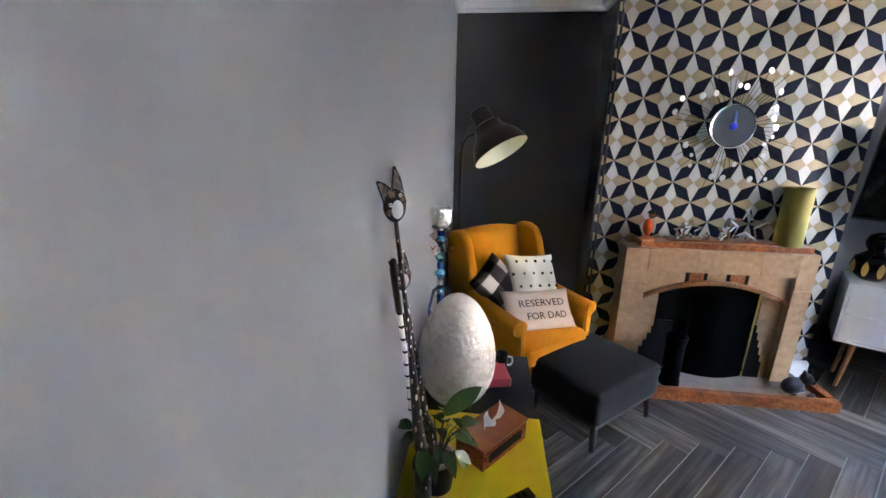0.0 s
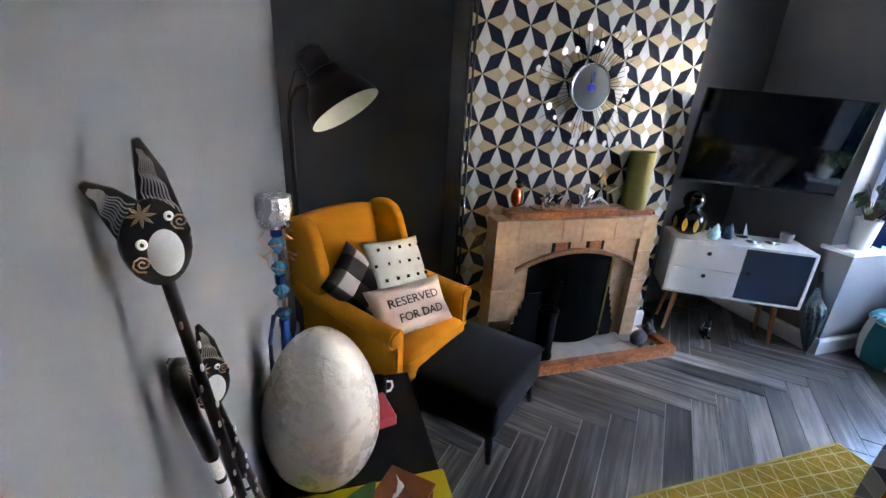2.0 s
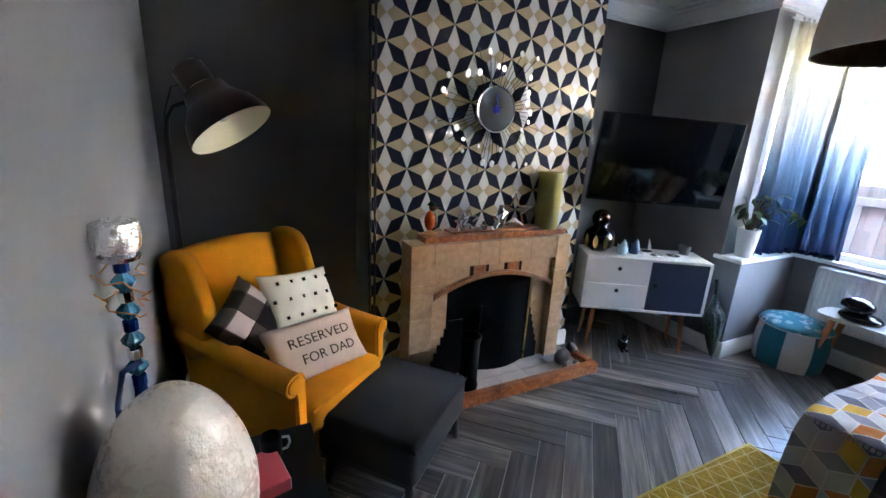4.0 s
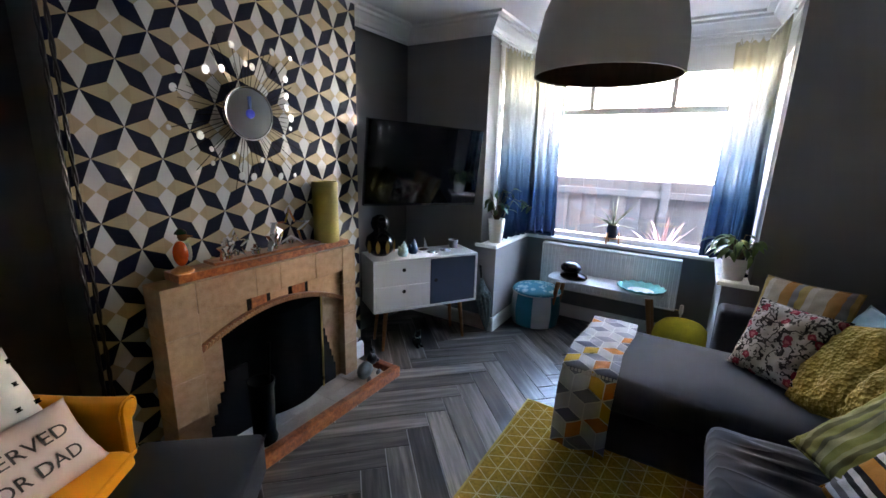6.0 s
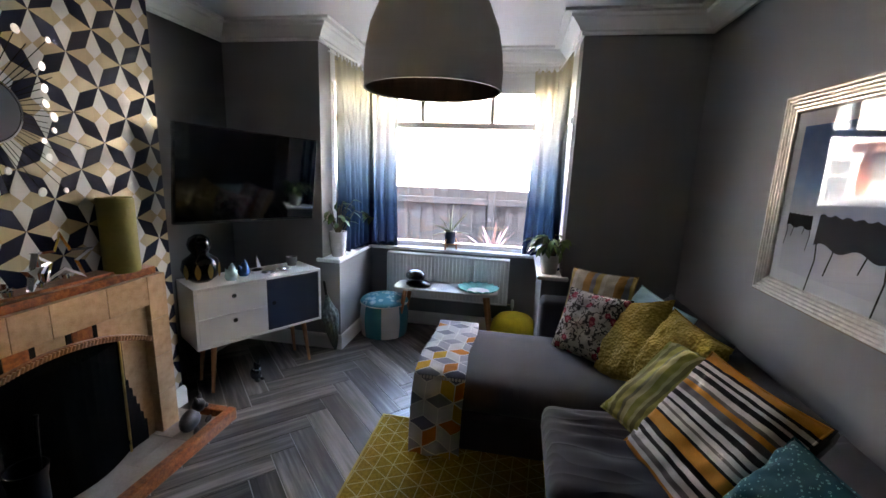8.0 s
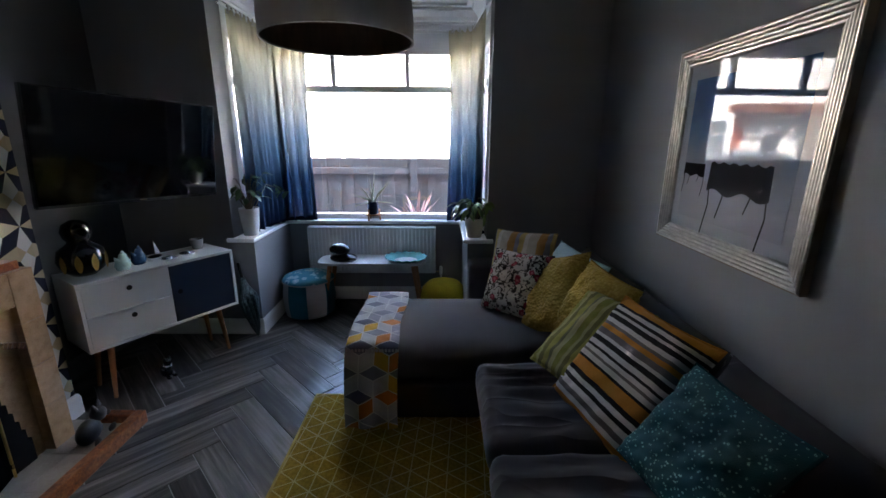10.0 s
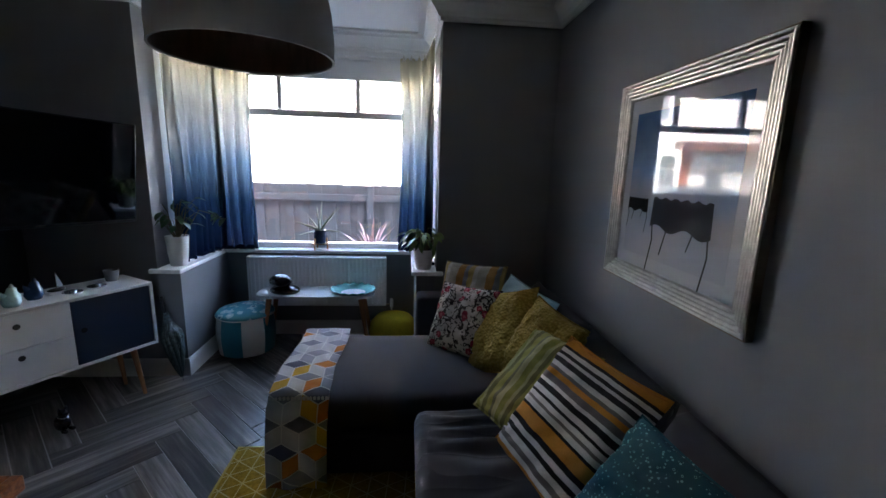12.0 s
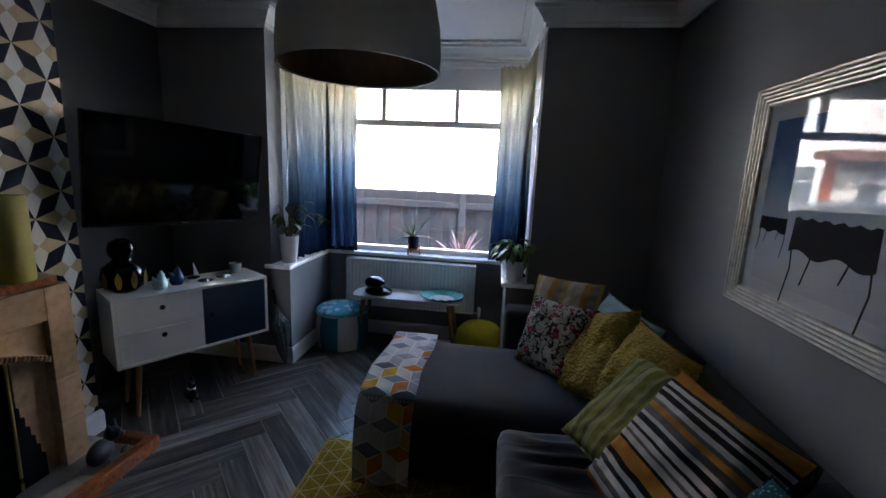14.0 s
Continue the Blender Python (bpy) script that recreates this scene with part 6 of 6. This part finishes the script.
for i in range(9):
    u = i / 8
    rows.append([bm.verts.new((-0.05 + 0.1 * u + 0.01 * math.sin(j), 0.012 * math.sin(u * 9 + j * 0.8), 0.098 + (0.017 * j) * (0.65 + 0.5 * math.sin(u * 7 + 1)))) for j in range(6)])
for a, b in zip(rows, rows[1:]):
    for j in range(5):
        bm.faces.new((a[j], b[j], b[j + 1], a[j + 1]))
bmesh.ops.solidify(bm, geom=bm.faces[:], thickness=0.0012)
part("tissue", bm, PAPER, tb, "crumpled white tissue", "all")
rm = thing("remote_control", "slim black remote control", "remote", pose(0.34, 1.44, YT, 0, 0, -55))
part("body", box(-0.022, 0.022, -0.085, 0.085, 0, 0.018, 0.006), BLACK_PLASTIC, rm)
for k in range(5):
    part("button", box(-0.012, 0.012, -0.06 + 0.026 * k, -0.048 + 0.026 * k, 0.018, 0.0195), INK, rm)
P3 = [(0, 0), (0.055, 0), (0.062, 0.05), (0.068, 0.12), (0.062, 0.12), (0.056, 0.05), (0.05, 0.012), (0, 0.012)]
p, z = pot("house_plant", "dark leafy plant in a black pot with cream lining", pose(0.07, 1.49, YT), P3, BLACK_LACQUER)
part("liner", lathe([(0.054, 0.112), (0.0615, 0.1205), (0.060, 0.135), (0.054, 0.135), (0.052, 0.112)], 28), LINEN, p, "cream pot liner")
foliage(p, z, 30, LEAF, 21, 0.10, 0.16, 0.078, 0.6)
m = Matrix.Translation((0.02, 0.03, z + 0.17)) @ rot(0, -25, 35) @ rot(30, 0, 0)
part("leaf", leaf_bm(0.17, 0.065, 0.15, None, m, 0.12, 10), LEAF, p, "long glossy leaf", "all")
bk = thing("book", "small red hardback book", "book", pose(0.285, 2.215, BT, 0, 0, 12))
part("cover", box(-0.06, 0.06, -0.085, 0.085, 0, 0.045, 0.002), RED_CARD, bk)
part("pages", box(-0.058, 0.0615, -0.083, 0.0835, 0.004, 0.041), PAPER, bk)
cp = thing("mug", "black and white mug on the side table", "mug", pose(0.315, 2.32, BT))
part("body", lathe([(0, 0), (0.03, 0), (0.036, 0.01), (0.037, 0.085), (0.034, 0.085), (0.032, 0.012), (0, 0.008)], 28), BLACK_LACQUER, cp, smooth=True)
part("handle", tube([(0.034, 0, 0.07), (0.058, 0, 0.066), (0.062, 0, 0.04), (0.052, 0, 0.02), (0.034, 0, 0.018)], 0.005, 8), CERAMIC, cp, "white handle", True)


# ---- carved cats ----
CATBLACK = plain("black_brown_carved_wood", (0.016, 0.011, 0.009), 0.42, var=0.3, scale=20, bump=0.3)
CATWHITE = plain("white_painted_wood", (0.72, 0.70, 0.66), 0.5, var=0.1, scale=30)
CATBRONZE = plain("bronze_paint", (0.36, 0.23, 0.14), 0.4, 0.3, var=0.2)
SCORE = plain("pale_score", (0.38, 0.35, 0.32), 0.6)
CATBAND = stripes("white_banded_wood", 2, 0.045, [(0.0, (0.70, 0.68, 0.64)), (0.80, (0.02, 0.018, 0.016))], 0.5)


def carved_cat(label, foot, chin, s, yaw, tail_top, tail_low):
    c = thing("carved_cat", label, "carving", pose(*foot), "carved wooden cats")
    rel = lambda q: Vector(q) - Vector(foot)
    ch = rel(chin)
    part("neck", tube([(0, 0, 0.12), ch * 0.5 + Vector((0.006, 0, 0.05)), ch + Vector((0, 0.0, 0.03))], 0.0078, 10, None, 0.0066), CATBLACK, c, smooth=True)
    bm = tube([(0, 0, 0.02), (0, 0.004, 0.16), ch * 0.3 + Vector((0.004, 0, 0.03)), ch * 0.55 + Vector((0.006, 0, 0.04))], 0.030, 14, None, 0.010)
    ball(0.030, 0.036, 0.09, (0, 0, 0.09), 18, bm)
    ball(0.022, 0.036, 0.018, (0.005, -0.01, 0.018), 14, bm)
    part("body", bm, CATBLACK, c, "carved dark body", True)
    for k in range(30):
        # white and bronze petals and dots up the front of the body
        f = 0.05 + 0.03 * k
        rad = 0.031 - 0.022 * min(1.0, f / 0.55)
        a = -1.1 + 0.75 * math.sin(k * 2.1)
        q = ch * f + Vector((0.005 + rad * math.cos(a), rad * math.sin(a), 0.03))
        big = 0.7 if f > 0.5 else 1.0 + 0.5 * math.sin(k * 3.3)
        part("painted_petal", ball(0.0028 * big, 0.0035 * big, 0.0075 * big, q, 8), CATBRONZE if k % 3 == 2 else CATWHITE, c, "", True)
    hm = Matrix.Translation(ch) @ rot(0, 0, yaw) @ Matrix.Scale(s, 4)
    # head: a flat rounded shield, narrow at the chin
    poly = []
    for k in range(28):
        a = 2 * math.pi * k / 28
        w = 0.050 * (1 - 0.10 * math.cos(a + math.pi / 2) ** 2) * (1.0 - 0.05 * math.sin(a))
        poly.append((w * math.cos(a), 0.075 + 0.075 * math.sin(a)))
    bm = prism(poly, 0.03, Matrix.Translation((0, -0.015, 0)), bevel=0.009)
    bm.transform(hm)
    head = part("head", bm, CATBLACK, c, "flat carved face", True)
    for poly in ([(-0.045, 0.075), (-0.078, 0.172), (-0.070, 0.180), (-0.038, 0.166), (-0.010, 0.142)], [(-0.014, 0.140), (-0.006, 0.234), (0.004, 0.238), (0.028, 0.188), (0.044, 0.112)]):
        bm = prism(poly, 0.016, Matrix.Translation((0, -0.008, 0)), bevel=0.003)
        bm.transform(hm)
        ear = part("ear", bm, CATBLACK, head, "scored grey ear")
        bm = bmesh.new()
        a, b, c_ = Vector(poly[0]), (Vector(poly[1]) + Vector(poly[2])) / 2, Vector(poly[-1])
        for k in range(1, 9):
            q0 = a.lerp(c_, k / 9)
            tube([(q0.lerp(b, t).x + 0.0016 * math.sin(t * 20), -0.0095, q0.lerp(b, t).y + 0.002 * math.sin(t * 20)) for t in [0.02 + 0.066 * i for i in range(14)]], 0.0013, 5, bm, 0.001)
        bm.transform(hm)
        part("scored_line", bm, SCORE, head, "pale scored lines", True)
    def disc(name, x, z, rx, rz, mt, y=-0.0165, lab="", tall=0.003):
        bm = lathe([(0, tall), (0.8, tall), (1, 0), (0, 0)], 24)
        bm.transform(hm @ Matrix.Translation((x, y, z)) @ rot(90) @ Matrix.Diagonal((rx, rz, 1, 1)))
        part(name, bm, mt, head, lab, True)
    disc("muzzle", 0.008, 0.058, 0.025, 0.040, CATWHITE, lab="white oval muzzle")
    disc("eye", -0.022, 0.078, 0.008, 0.009, CATWHITE), disc("eye", 0.020, 0.118, 0.007, 0.008, CATWHITE)
    disc("pupil", -0.022, 0.078, 0.003, 0.004, CATBLACK, -0.0185), disc("pupil", 0.020, 0.118, 0.003, 0.003, CATBLACK, -0.0185)
    def arcs(name, pts, r, mt, lab=""):
        bm = bmesh.new()
        for line in pts:
            tube([(x, -0.0175, z) for x, z in line], r, 5, bm)
        bm.transform(hm)
        part(name, bm, mt, head, lab, True)
    def spiral(cx, cz):
        return [(cx + (0.002 + 0.0009 * k) * math.cos(k * 0.8), cz + (0.002 + 0.0009 * k) * math.sin(k * 0.8)) for k in range(15)]
    for q in ((-0.026, 0.047), (0.034, 0.108)):
        arcs("spiral", [spiral(*q)], 0.0016, CATBRONZE, "bronze painted spiral")
    arcs("flower", [[(-0.016, 0.124), (-0.016 + 0.011 * math.cos(a - 0.16), 0.124 + 0.011 * math.sin(a - 0.16)), (-0.016 + 0.02 * math.cos(a), 0.124 + 0.02 * math.sin(a)), (-0.016 + 0.011 * math.cos(a + 0.16), 0.124 + 0.011 * math.sin(a + 0.16)), (-0.016, 0.124)] for a in [0.785 * k for k in range(8)]], 0.0014, CATBRONZE, "bronze painted flower")
    arcs("whiskers", [[(0.008, 0.075), (0.004, 0.058), (0.012, 0.05)], [(0.0, 0.045), (0.01, 0.04), (0.02, 0.048)]], 0.0011, CATBLACK)
    tt, tl = rel(tail_top), rel(tail_low)
    tail = part("tail", tube([tl, tl.lerp(tt, 0.4) + Vector((0.004, 0, 0)), tl.lerp(tt, 0.72)], 0.0078, 10), CATBAND, c, "white banded tail", True)
    part("tail_tip", tube([tl.lerp(tt, 0.70), tl.lerp(tt, 0.85) + Vector((0, -0.01, 0)), tl.lerp(tt, 0.96) + Vector((0, -0.012, 0)), tt], 0.0105, 10, ball(0.0105, 0.0105, 0.0105, tt, 12)), CATBLACK, tail, "black bulbous tip", True)


carved_cat("tall carved wooden cat, black with white and bronze painting", (0.032, 1.42, YT), (-0.034, 1.345, 1.447), 0.62, 28, (-0.046, 1.37, 1.33), (-0.012, 1.434, 0.80))
carved_cat("smaller carved wooden cat, black with white painting", (0.032, 1.575, YT), (-0.033, 1.42, 1.226), 0.54, 36, (-0.037, 1.47, 1.12), (-0.01, 1.53, 0.80))


# ---- water pipe ----
hk = thing("water_pipe", "tall blue glass water pipe with a foil covered bowl", "water pipe", pose(-0.026, 2.32, BT))
part("vase", lathe([(0, 0), (0.055, 0), (0.06, 0.02), (0.045, 0.12), (0.03, 0.2), (0.02, 0.26), (0.016, 0.376)], 28), CRYSTAL_BLUE, hk, smooth="all")
zz = 0.375
for k in range(9):
    if k % 2 == 0:
        bm = lathe([(0.012, 0), (0.019, 0.004), (0.019, 0.034), (0.012, 0.038)], 8, m=Matrix.Translation((0, 0, zz)))
        part("square_bead", bm, CRYSTAL_BLUE if k % 4 == 0 else CHROME, hk)
        zz += 0.038
    else:
        bm = lathe([(0.01, 0), (0.026, 0.02), (0.028, 0.025), (0.026, 0.03), (0.01, 0.05)], 20, m=Matrix.Translation((0, 0, zz)))
        for i, v in enumerate(bm.verts):
            a = math.atan2(v.co.y, v.co.x)
            v.co.xy *= 1 + 0.06 * math.cos(10 * a)
        part("fluted_bead", bm, CRYSTAL_TEAL, hk, "fluted teal glass bead")
        zz += 0.05
part("tray", lathe([(0, zz), (0.046, zz), (0.052, zz + 0.012), (0.048, zz + 0.012), (0.044, zz + 0.004), (0, zz + 0.004)], 32), CHROME, hk, "metal ash tray", True)
bm = lathe([(0, 0.0), (0.03, 0), (0.056, 0.03), (0.06, 0.065), (0.056, 0.098), (0.03, 0.104), (0, 0.10)], 28, m=Matrix.Translation((0, 0, zz + 0.006)))
for v in bm.verts:
    v.co += Vector(noise.noise_vector(v.co * 45)) * 0.007
part("foil_bowl", bm, FOIL, hk, "crumpled foil covering", False)
r_ = random.Random(9)
for k in range(3):
    pts = [(0.06 * math.cos(a / 3 + k * 2) + r_.uniform(-0.02, 0.02), -0.02 + 0.06 * math.sin(a / 3 + k * 2), zz - 0.01 - 0.013 * a + r_.uniform(-0.01, 0.01)) for a in range(12)]
    part("wire_tangle", tube(pts, 0.0022, 5), PINK_WIRE, hk, "tangled copper wire")
part("hose", tube([(0.015, -0.01, 0.46), (-0.03, -0.03, 0.44), (-0.05, -0.05, 0.34), (-0.045, -0.08, 0.2), (0.02, -0.10, 0.10), (0.09, -0.02, 0.04)], 0.009, 10), HOSE, hk, "dark blue hose", True)

# ---- floor lamp ----
fl = thing("floor_lamp", "dark brown metal floor lamp with cream inside shade", "floor lamp", pose(-0.012, 3.42, 0))
part("base", lathe([(0, 0), (0.05, 0), (0.055, 0.008), (0.045, 0.02), (0.012, 0.026), (0, 0.026)], 32), LAMP_BROWN, fl, smooth=True)
part("pole", tube([(0, 0, 0.02), (0, 0, 1.52), (0.008, -0.008, 1.59), (0.045, -0.04, 1.65), (0.11, -0.085, 1.675)], 0.011, 12), LAMP_BROWN, fl, smooth=True)
ax = Vector((0.50, -0.30, -0.80)).normalized()
hm = Matrix.Translation((0.180, -0.135, 1.722)) @ ax.to_track_quat("Z", "Y").to_matrix().to_4x4() @ Matrix.Scale(1.29, 4)
outer = [(0, -0.10), (0.045, -0.10), (0.055, -0.09), (0.056, -0.03), (0.048, -0.015), (0.075, 0.0), (0.082, 0.03), (0.10, 0.055), (0.13, 0.09), (0.15, 0.14), (0.155, 0.165)]
head = part("shade", lathe(outer, 40, m=hm), LAMP_BROWN, fl, "dark brown bell shade", True)
part("lining", lathe([(0.153, 0.165), (0.147, 0.14), (0.127, 0.092), (0.096, 0.06), (0.06, 0.045), (0, 0.04)], 40, m=hm), CREAM_ENAMEL, head, "cream enamel lining", True)
part("bulb", ball(0.032, 0.032, 0.036, (0, 0, 0.085), 16, m=hm), CERAMIC, head, "white bulb", "all")
part("pivot", ball(0.022, 0.022, 0.022, (0.122, -0.094, 1.683), 14), LAMP_BROWN, fl, smooth=True)
part("cable", tube([(0.10, -0.08, 1.755), (0.04, -0.01, 1.735), (0.0, 0.01, 1.62), (-0.014, 0.012, 1.5), (-0.014, 0.012, 0.1)], 0.004, 6), BLACK_PLASTIC, fl)

# ---- outside ----
tagged(part("ground", box(-200, 300, -200, 200, -0.6, -0.12), PAVING), "pale paved ground outside the window", "ground", "", "structure")
tagged(part("road", box(9.4, 14.2, -200, 200, -0.13, -0.116), ASPHALT), "grey asphalt road", "road", "", "structure")
tagged(part("house_front", box(X1 + 0.01, X1 + 0.25, -9, Y0 - 0.21, -0.12, 6.0), BRICK), "brick front of the house beside the bay", "wall", "", "structure")
tagged(part("house_front_north", box(X1 + 0.01, X1 + 0.25, Y1 + 0.21, 12, -0.12, 6.0), BRICK), "brick front of the house beside the bay", "wall", "", "structure")
tagged(part("house_upper", box(X1 + 0.01, X1 + 0.25, Y0 - 0.2, Y1 + 0.2, ZC + 0.21, 6.0), BRICK), "brick upper front of the house", "wall", "", "structure")
tagged(part("house_roof", prism([(-5.0, 6.0), (4.3, 6.0), (-0.5, 8.5)], 21, Matrix.Translation((0, -9, 0))), ROOF_TILE), "tiled roof of the house", "roof", "", "structure")
fence = thing("garden_fence", "weathered grey timber garden fence with rails", "fence")
board = None
for k in range(110):
    y = -4.0 + 0.105 * k
    if board is None:
        board = part("board", box(6.95, 6.968, 0, 0.119, -0.117, 1.26, 0.002, 1), FENCE_WOOD, fence)
        board.location.y = y
    else:
        b = board.copy()
        scene.collection.objects.link(b)
        b.location = (0.0185 * (k % 2), y, 0.0012 * ((k * 7) % 5) - 0.003)
part("rail", box(6.905, 6.948, -4, 7.5, 1.02, 1.115, 0.004), FENCE_WOOD, fence)
part("rail", box(6.905, 6.948, -4, 7.5, 0.05, 0.14, 0.004), FENCE_WOOD, fence)
for y in (-3.2, -0.85, 1.53, 3.9, 6.3):
    part("post", box(6.87, 6.947, y, y + 0.095, -0.12, 1.25, 0.005), FENCE_WOOD, fence)
sp = thing("spiky_plant", "red leaved spiky plant by the fence", "plant", pose(5.6, 1.45, -0.12) @ Matrix.Diagonal((0.85, 0.85, 0.93, 1)))
r_ = random.Random(31)
part("trunk", tube([(0, 0, 0), (0.02, 0, 0.4), (0, 0.01, 0.62)], 0.04, 8), STEM, sp)
for k in range(46):
    a, el, ln = r_.uniform(0, 6.28), radians(r_.uniform(10, 85)), r_.uniform(0.35, 0.6)
    m = Matrix.Translation((0, 0, 0.60)) @ rot(0, 0, math.degrees(a)) @ rot(0, -math.degrees(el), 0)
    part("leaf", leaf_bm(ln, 0.035, 0.18, None, m, 0.3), RED_LEAF, sp, smooth="all")


def terrace_house(y, canopy, pier):
    """A wide white house; a brick pier, a door and a canopy at its south end, bays further on."""
    h = thing("terraced_house", "white rendered terraced house with brick pier and porch", "house", pose(15.5, y, -0.12), "houses opposite")
    part("wall", box(0, 8, 0.6, 8.8, 0, 5.6), RENDER_WALL, h)
    part("brick_pier", box(-0.08, 8, 0.0, 0.6, 0, 2.55), pier, h, "pier between the houses")
    part("upper_wall", box(0, 8, 0.0, 0.6, 2.55, 5.6), RENDER_WALL, h)
    part("roof", prism([(-0.4, 5.6), (8.4, 5.6), (4.0, 8.2)], 8.8, Matrix.Translation((0, 0, 0))), ROOF_TILE, h, "brown tiled roof")
    part("porch_roof", box(-0.9, 0.0, 0.0, 5.4, 2.56, 2.86), canopy, h, "porch canopy")
    part("bay", box(-0.75, 0.0, 6.2, 8.6, 0, 2.55), RENDER_WALL, h)
    part("bay", box(-0.75, 0.0, 2.9, 5.3, 0, 2.55), RENDER_WALL, h)
    def win(y0, y1, z0, z1, x, n):
        w = part("window", box(x - 0.06, x, y0, y1, z0, z1), UPVC, h, "white framed window")
        q = (y1 - y0) / n
        for k in range(n):
            part("pane", box(x - 0.075, x - 0.061, y0 + q * k + 0.07, y0 + q * (k + 1) - 0.07, z0 + 0.08, z1 - 0.55), DARK_PANE, w)
            part("pane", box(x - 0.075, x - 0.061, y0 + q * k + 0.07, y0 + q * (k + 1) - 0.07, z1 - 0.47, z1 - 0.08), DARK_PANE, w)
    win(3.1, 5.1, 0.9, 2.4, -0.75, 3)
    win(6.4, 8.4, 0.9, 2.4, -0.75, 3)
    win(3.2, 5.2, 3.6, 5.1, 0.0, 3)
    win(6.4, 8.4, 3.6, 5.1, 0.0, 3)
    d = part("door", box(-0.06, 0, 1.2, 2.1, 0, 2.1), UPVC, h, "white front door")
    part("pane", box(-0.075, -0.061, 1.35, 1.95, 0.9, 1.9), DARK_PANE, d)
    return h


h0 = terrace_house(0.0, RENDER_WALL, RENDER_WALL)
copy_thing(h0, pose(15.5, -8.8, -0.12)), copy_thing(h0, pose(15.5, -17.6, -0.12))
h1 = terrace_house(8.8, ROOF_TILE, BRICK)
copy_thing(h1, pose(15.5, 17.6, -0.12)), copy_thing(h1, pose(15.5, 26.4, -0.12))


def parked_car(y, mt, label):
    c = thing("parked_car", label, "car", pose(10.6, y, -0.116), "parked cars")
    prof = [(-2.1, 0.30), (-2.12, 0.62), (-1.95, 0.80), (-1.05, 0.92), (-0.45, 1.40), (0.9, 1.44), (1.6, 1.05), (2.05, 0.92), (2.12, 0.55), (2.08, 0.30)]
    bm = prism(prof, 1.7, rot(0, 0, 90) @ Matrix.Translation((0, -0.85, 0)), bevel=0.06)
    for v in bm.verts:
        if v.co.z > 0.95:
            v.co.x *= 1 - 0.28 * (v.co.z - 0.95)
    part("body", bm, mt, c, smooth=True)
    for s in (-1, 1):
        poly = [(-0.85, 0.95), (-0.42, 1.34), (0.86, 1.37), (1.35, 1.05), (1.3, 0.95)]
        bm = prism(poly, 0.02, rot(0, 0, 90))
        for v in bm.verts:
            v.co.x = s * (0.862 - 0.24 * (v.co.z - 0.95)) + (v.co.x - 0.01) * 0.2
        part("side_window", bm, DARK_PANE, c)
    for sy in (-1.3, 1.3):
        for sx in (-0.78, 0.78):
            w = part("wheel", lathe([(0.0, -0.1), (0.30, -0.1), (0.32, -0.05), (0.32, 0.05), (0.30, 0.1), (0.0, 0.1)], 24, m=Matrix.Translation((sx, sy, 0.32)) @ rot(0, 90, 0)), RUBBER, c, smooth=True)
            part("rim", lathe([(0, 0.11), (0.2, 0.105), (0.2, -0.105), (0, -0.11)], 20, m=Matrix.Translation((sx, sy, 0.32)) @ rot(0, 90, 0)), CHROME, w)


parked_car(5.6, CAR_GREY, "silver blue parked hatchback")
parked_car(10.3, CAR_WHITE, "white parked hatchback car")


# ---- herringbone floor, last ----
def herringbone():
    W, L, g = 0.136, 0.68, 0.0022
    fl_ = tagged(new("herringbone_floor"), "grey wood effect planks laid in herringbone", "floor", "", "structure")
    x0, y0 = 1.846, 2.794
    full = None
    c45 = math.cos(math.pi / 4)
    for band in range(-5, 6):
        for k in range(-45, 46):
            for kind in (0, 1):
                if kind == 0:
                    u0, v0, ang = k * W + 2 * L * band, k * W, 0
                    cu, cv = u0 + L / 2, v0 + W / 2
                else:
                    u0, v0, ang = k * W - W + 2 * L * band, k * W, 90
                    cu, cv = u0 + W / 2, v0 + L / 2
                cx, cy = x0 + (cu + cv) * c45, y0 + (cv - cu) * c45
                if not (X0 - 0.4 < cx < 4.75 and Y0 - 0.4 < cy < Y1 + 0.4):
                    continue
                a = radians(ang - 45)
                ca, sa = math.cos(a), math.sin(a)
                loc = [(-L / 2 + g, -W / 2 + g), (L / 2 - g, -W / 2 + g), (L / 2 - g, W / 2 - g), (-L / 2 + g, W / 2 - g)]
                wp = [(cx + x * ca - y * sa, cy + x * sa + y * ca) for x, y in loc]
                q = within(wp, X0, 4.34 if 0.75 < cy < 2.8 else X1 + 0.02, Y0, Y1)
                if len(q) < 3:
                    continue
                whole = len(q) == 4 and all(abs(p[0] - r[0]) + abs(p[1] - r[1]) < 1e-6 for p, r in zip(q, wp))
                if whole and full:
                    ob = full.copy()
                    scene.collection.objects.link(ob)
                else:
                    lp = loc if whole else [((x - cx) * ca + (y - cy) * sa, -(x - cx) * sa + (y - cy) * ca) for x, y in q]
                    area = abs(sum(p[0] * r[1] - r[0] * p[1] for p, r in zip(lp, lp[1:] + lp[:1]))) / 2
                    if area < 1e-4:
                        continue
                    bm = bmesh.new()
                    lo = [bm.verts.new((x, y, -0.0035)) for x, y in lp]
                    hi = [bm.verts.new((x * 0.998, y * 0.985, 0.0)) if whole else bm.verts.new((x, y, 0.0)) for x, y in lp]
                    bm.faces.new(hi)
                    for i in range(len(lp)):
                        j = (i + 1) % len(lp)
                        bm.faces.new((lo[i], lo[j], hi[j], hi[i]))
                    ob = part("plank", bm, PLANK, fl_)
                    if whole:
                        full = ob
                ob.parent = fl_
                ob.matrix_local = pose(cx, cy, 0, 0, 0, ang - 45)


herringbone()
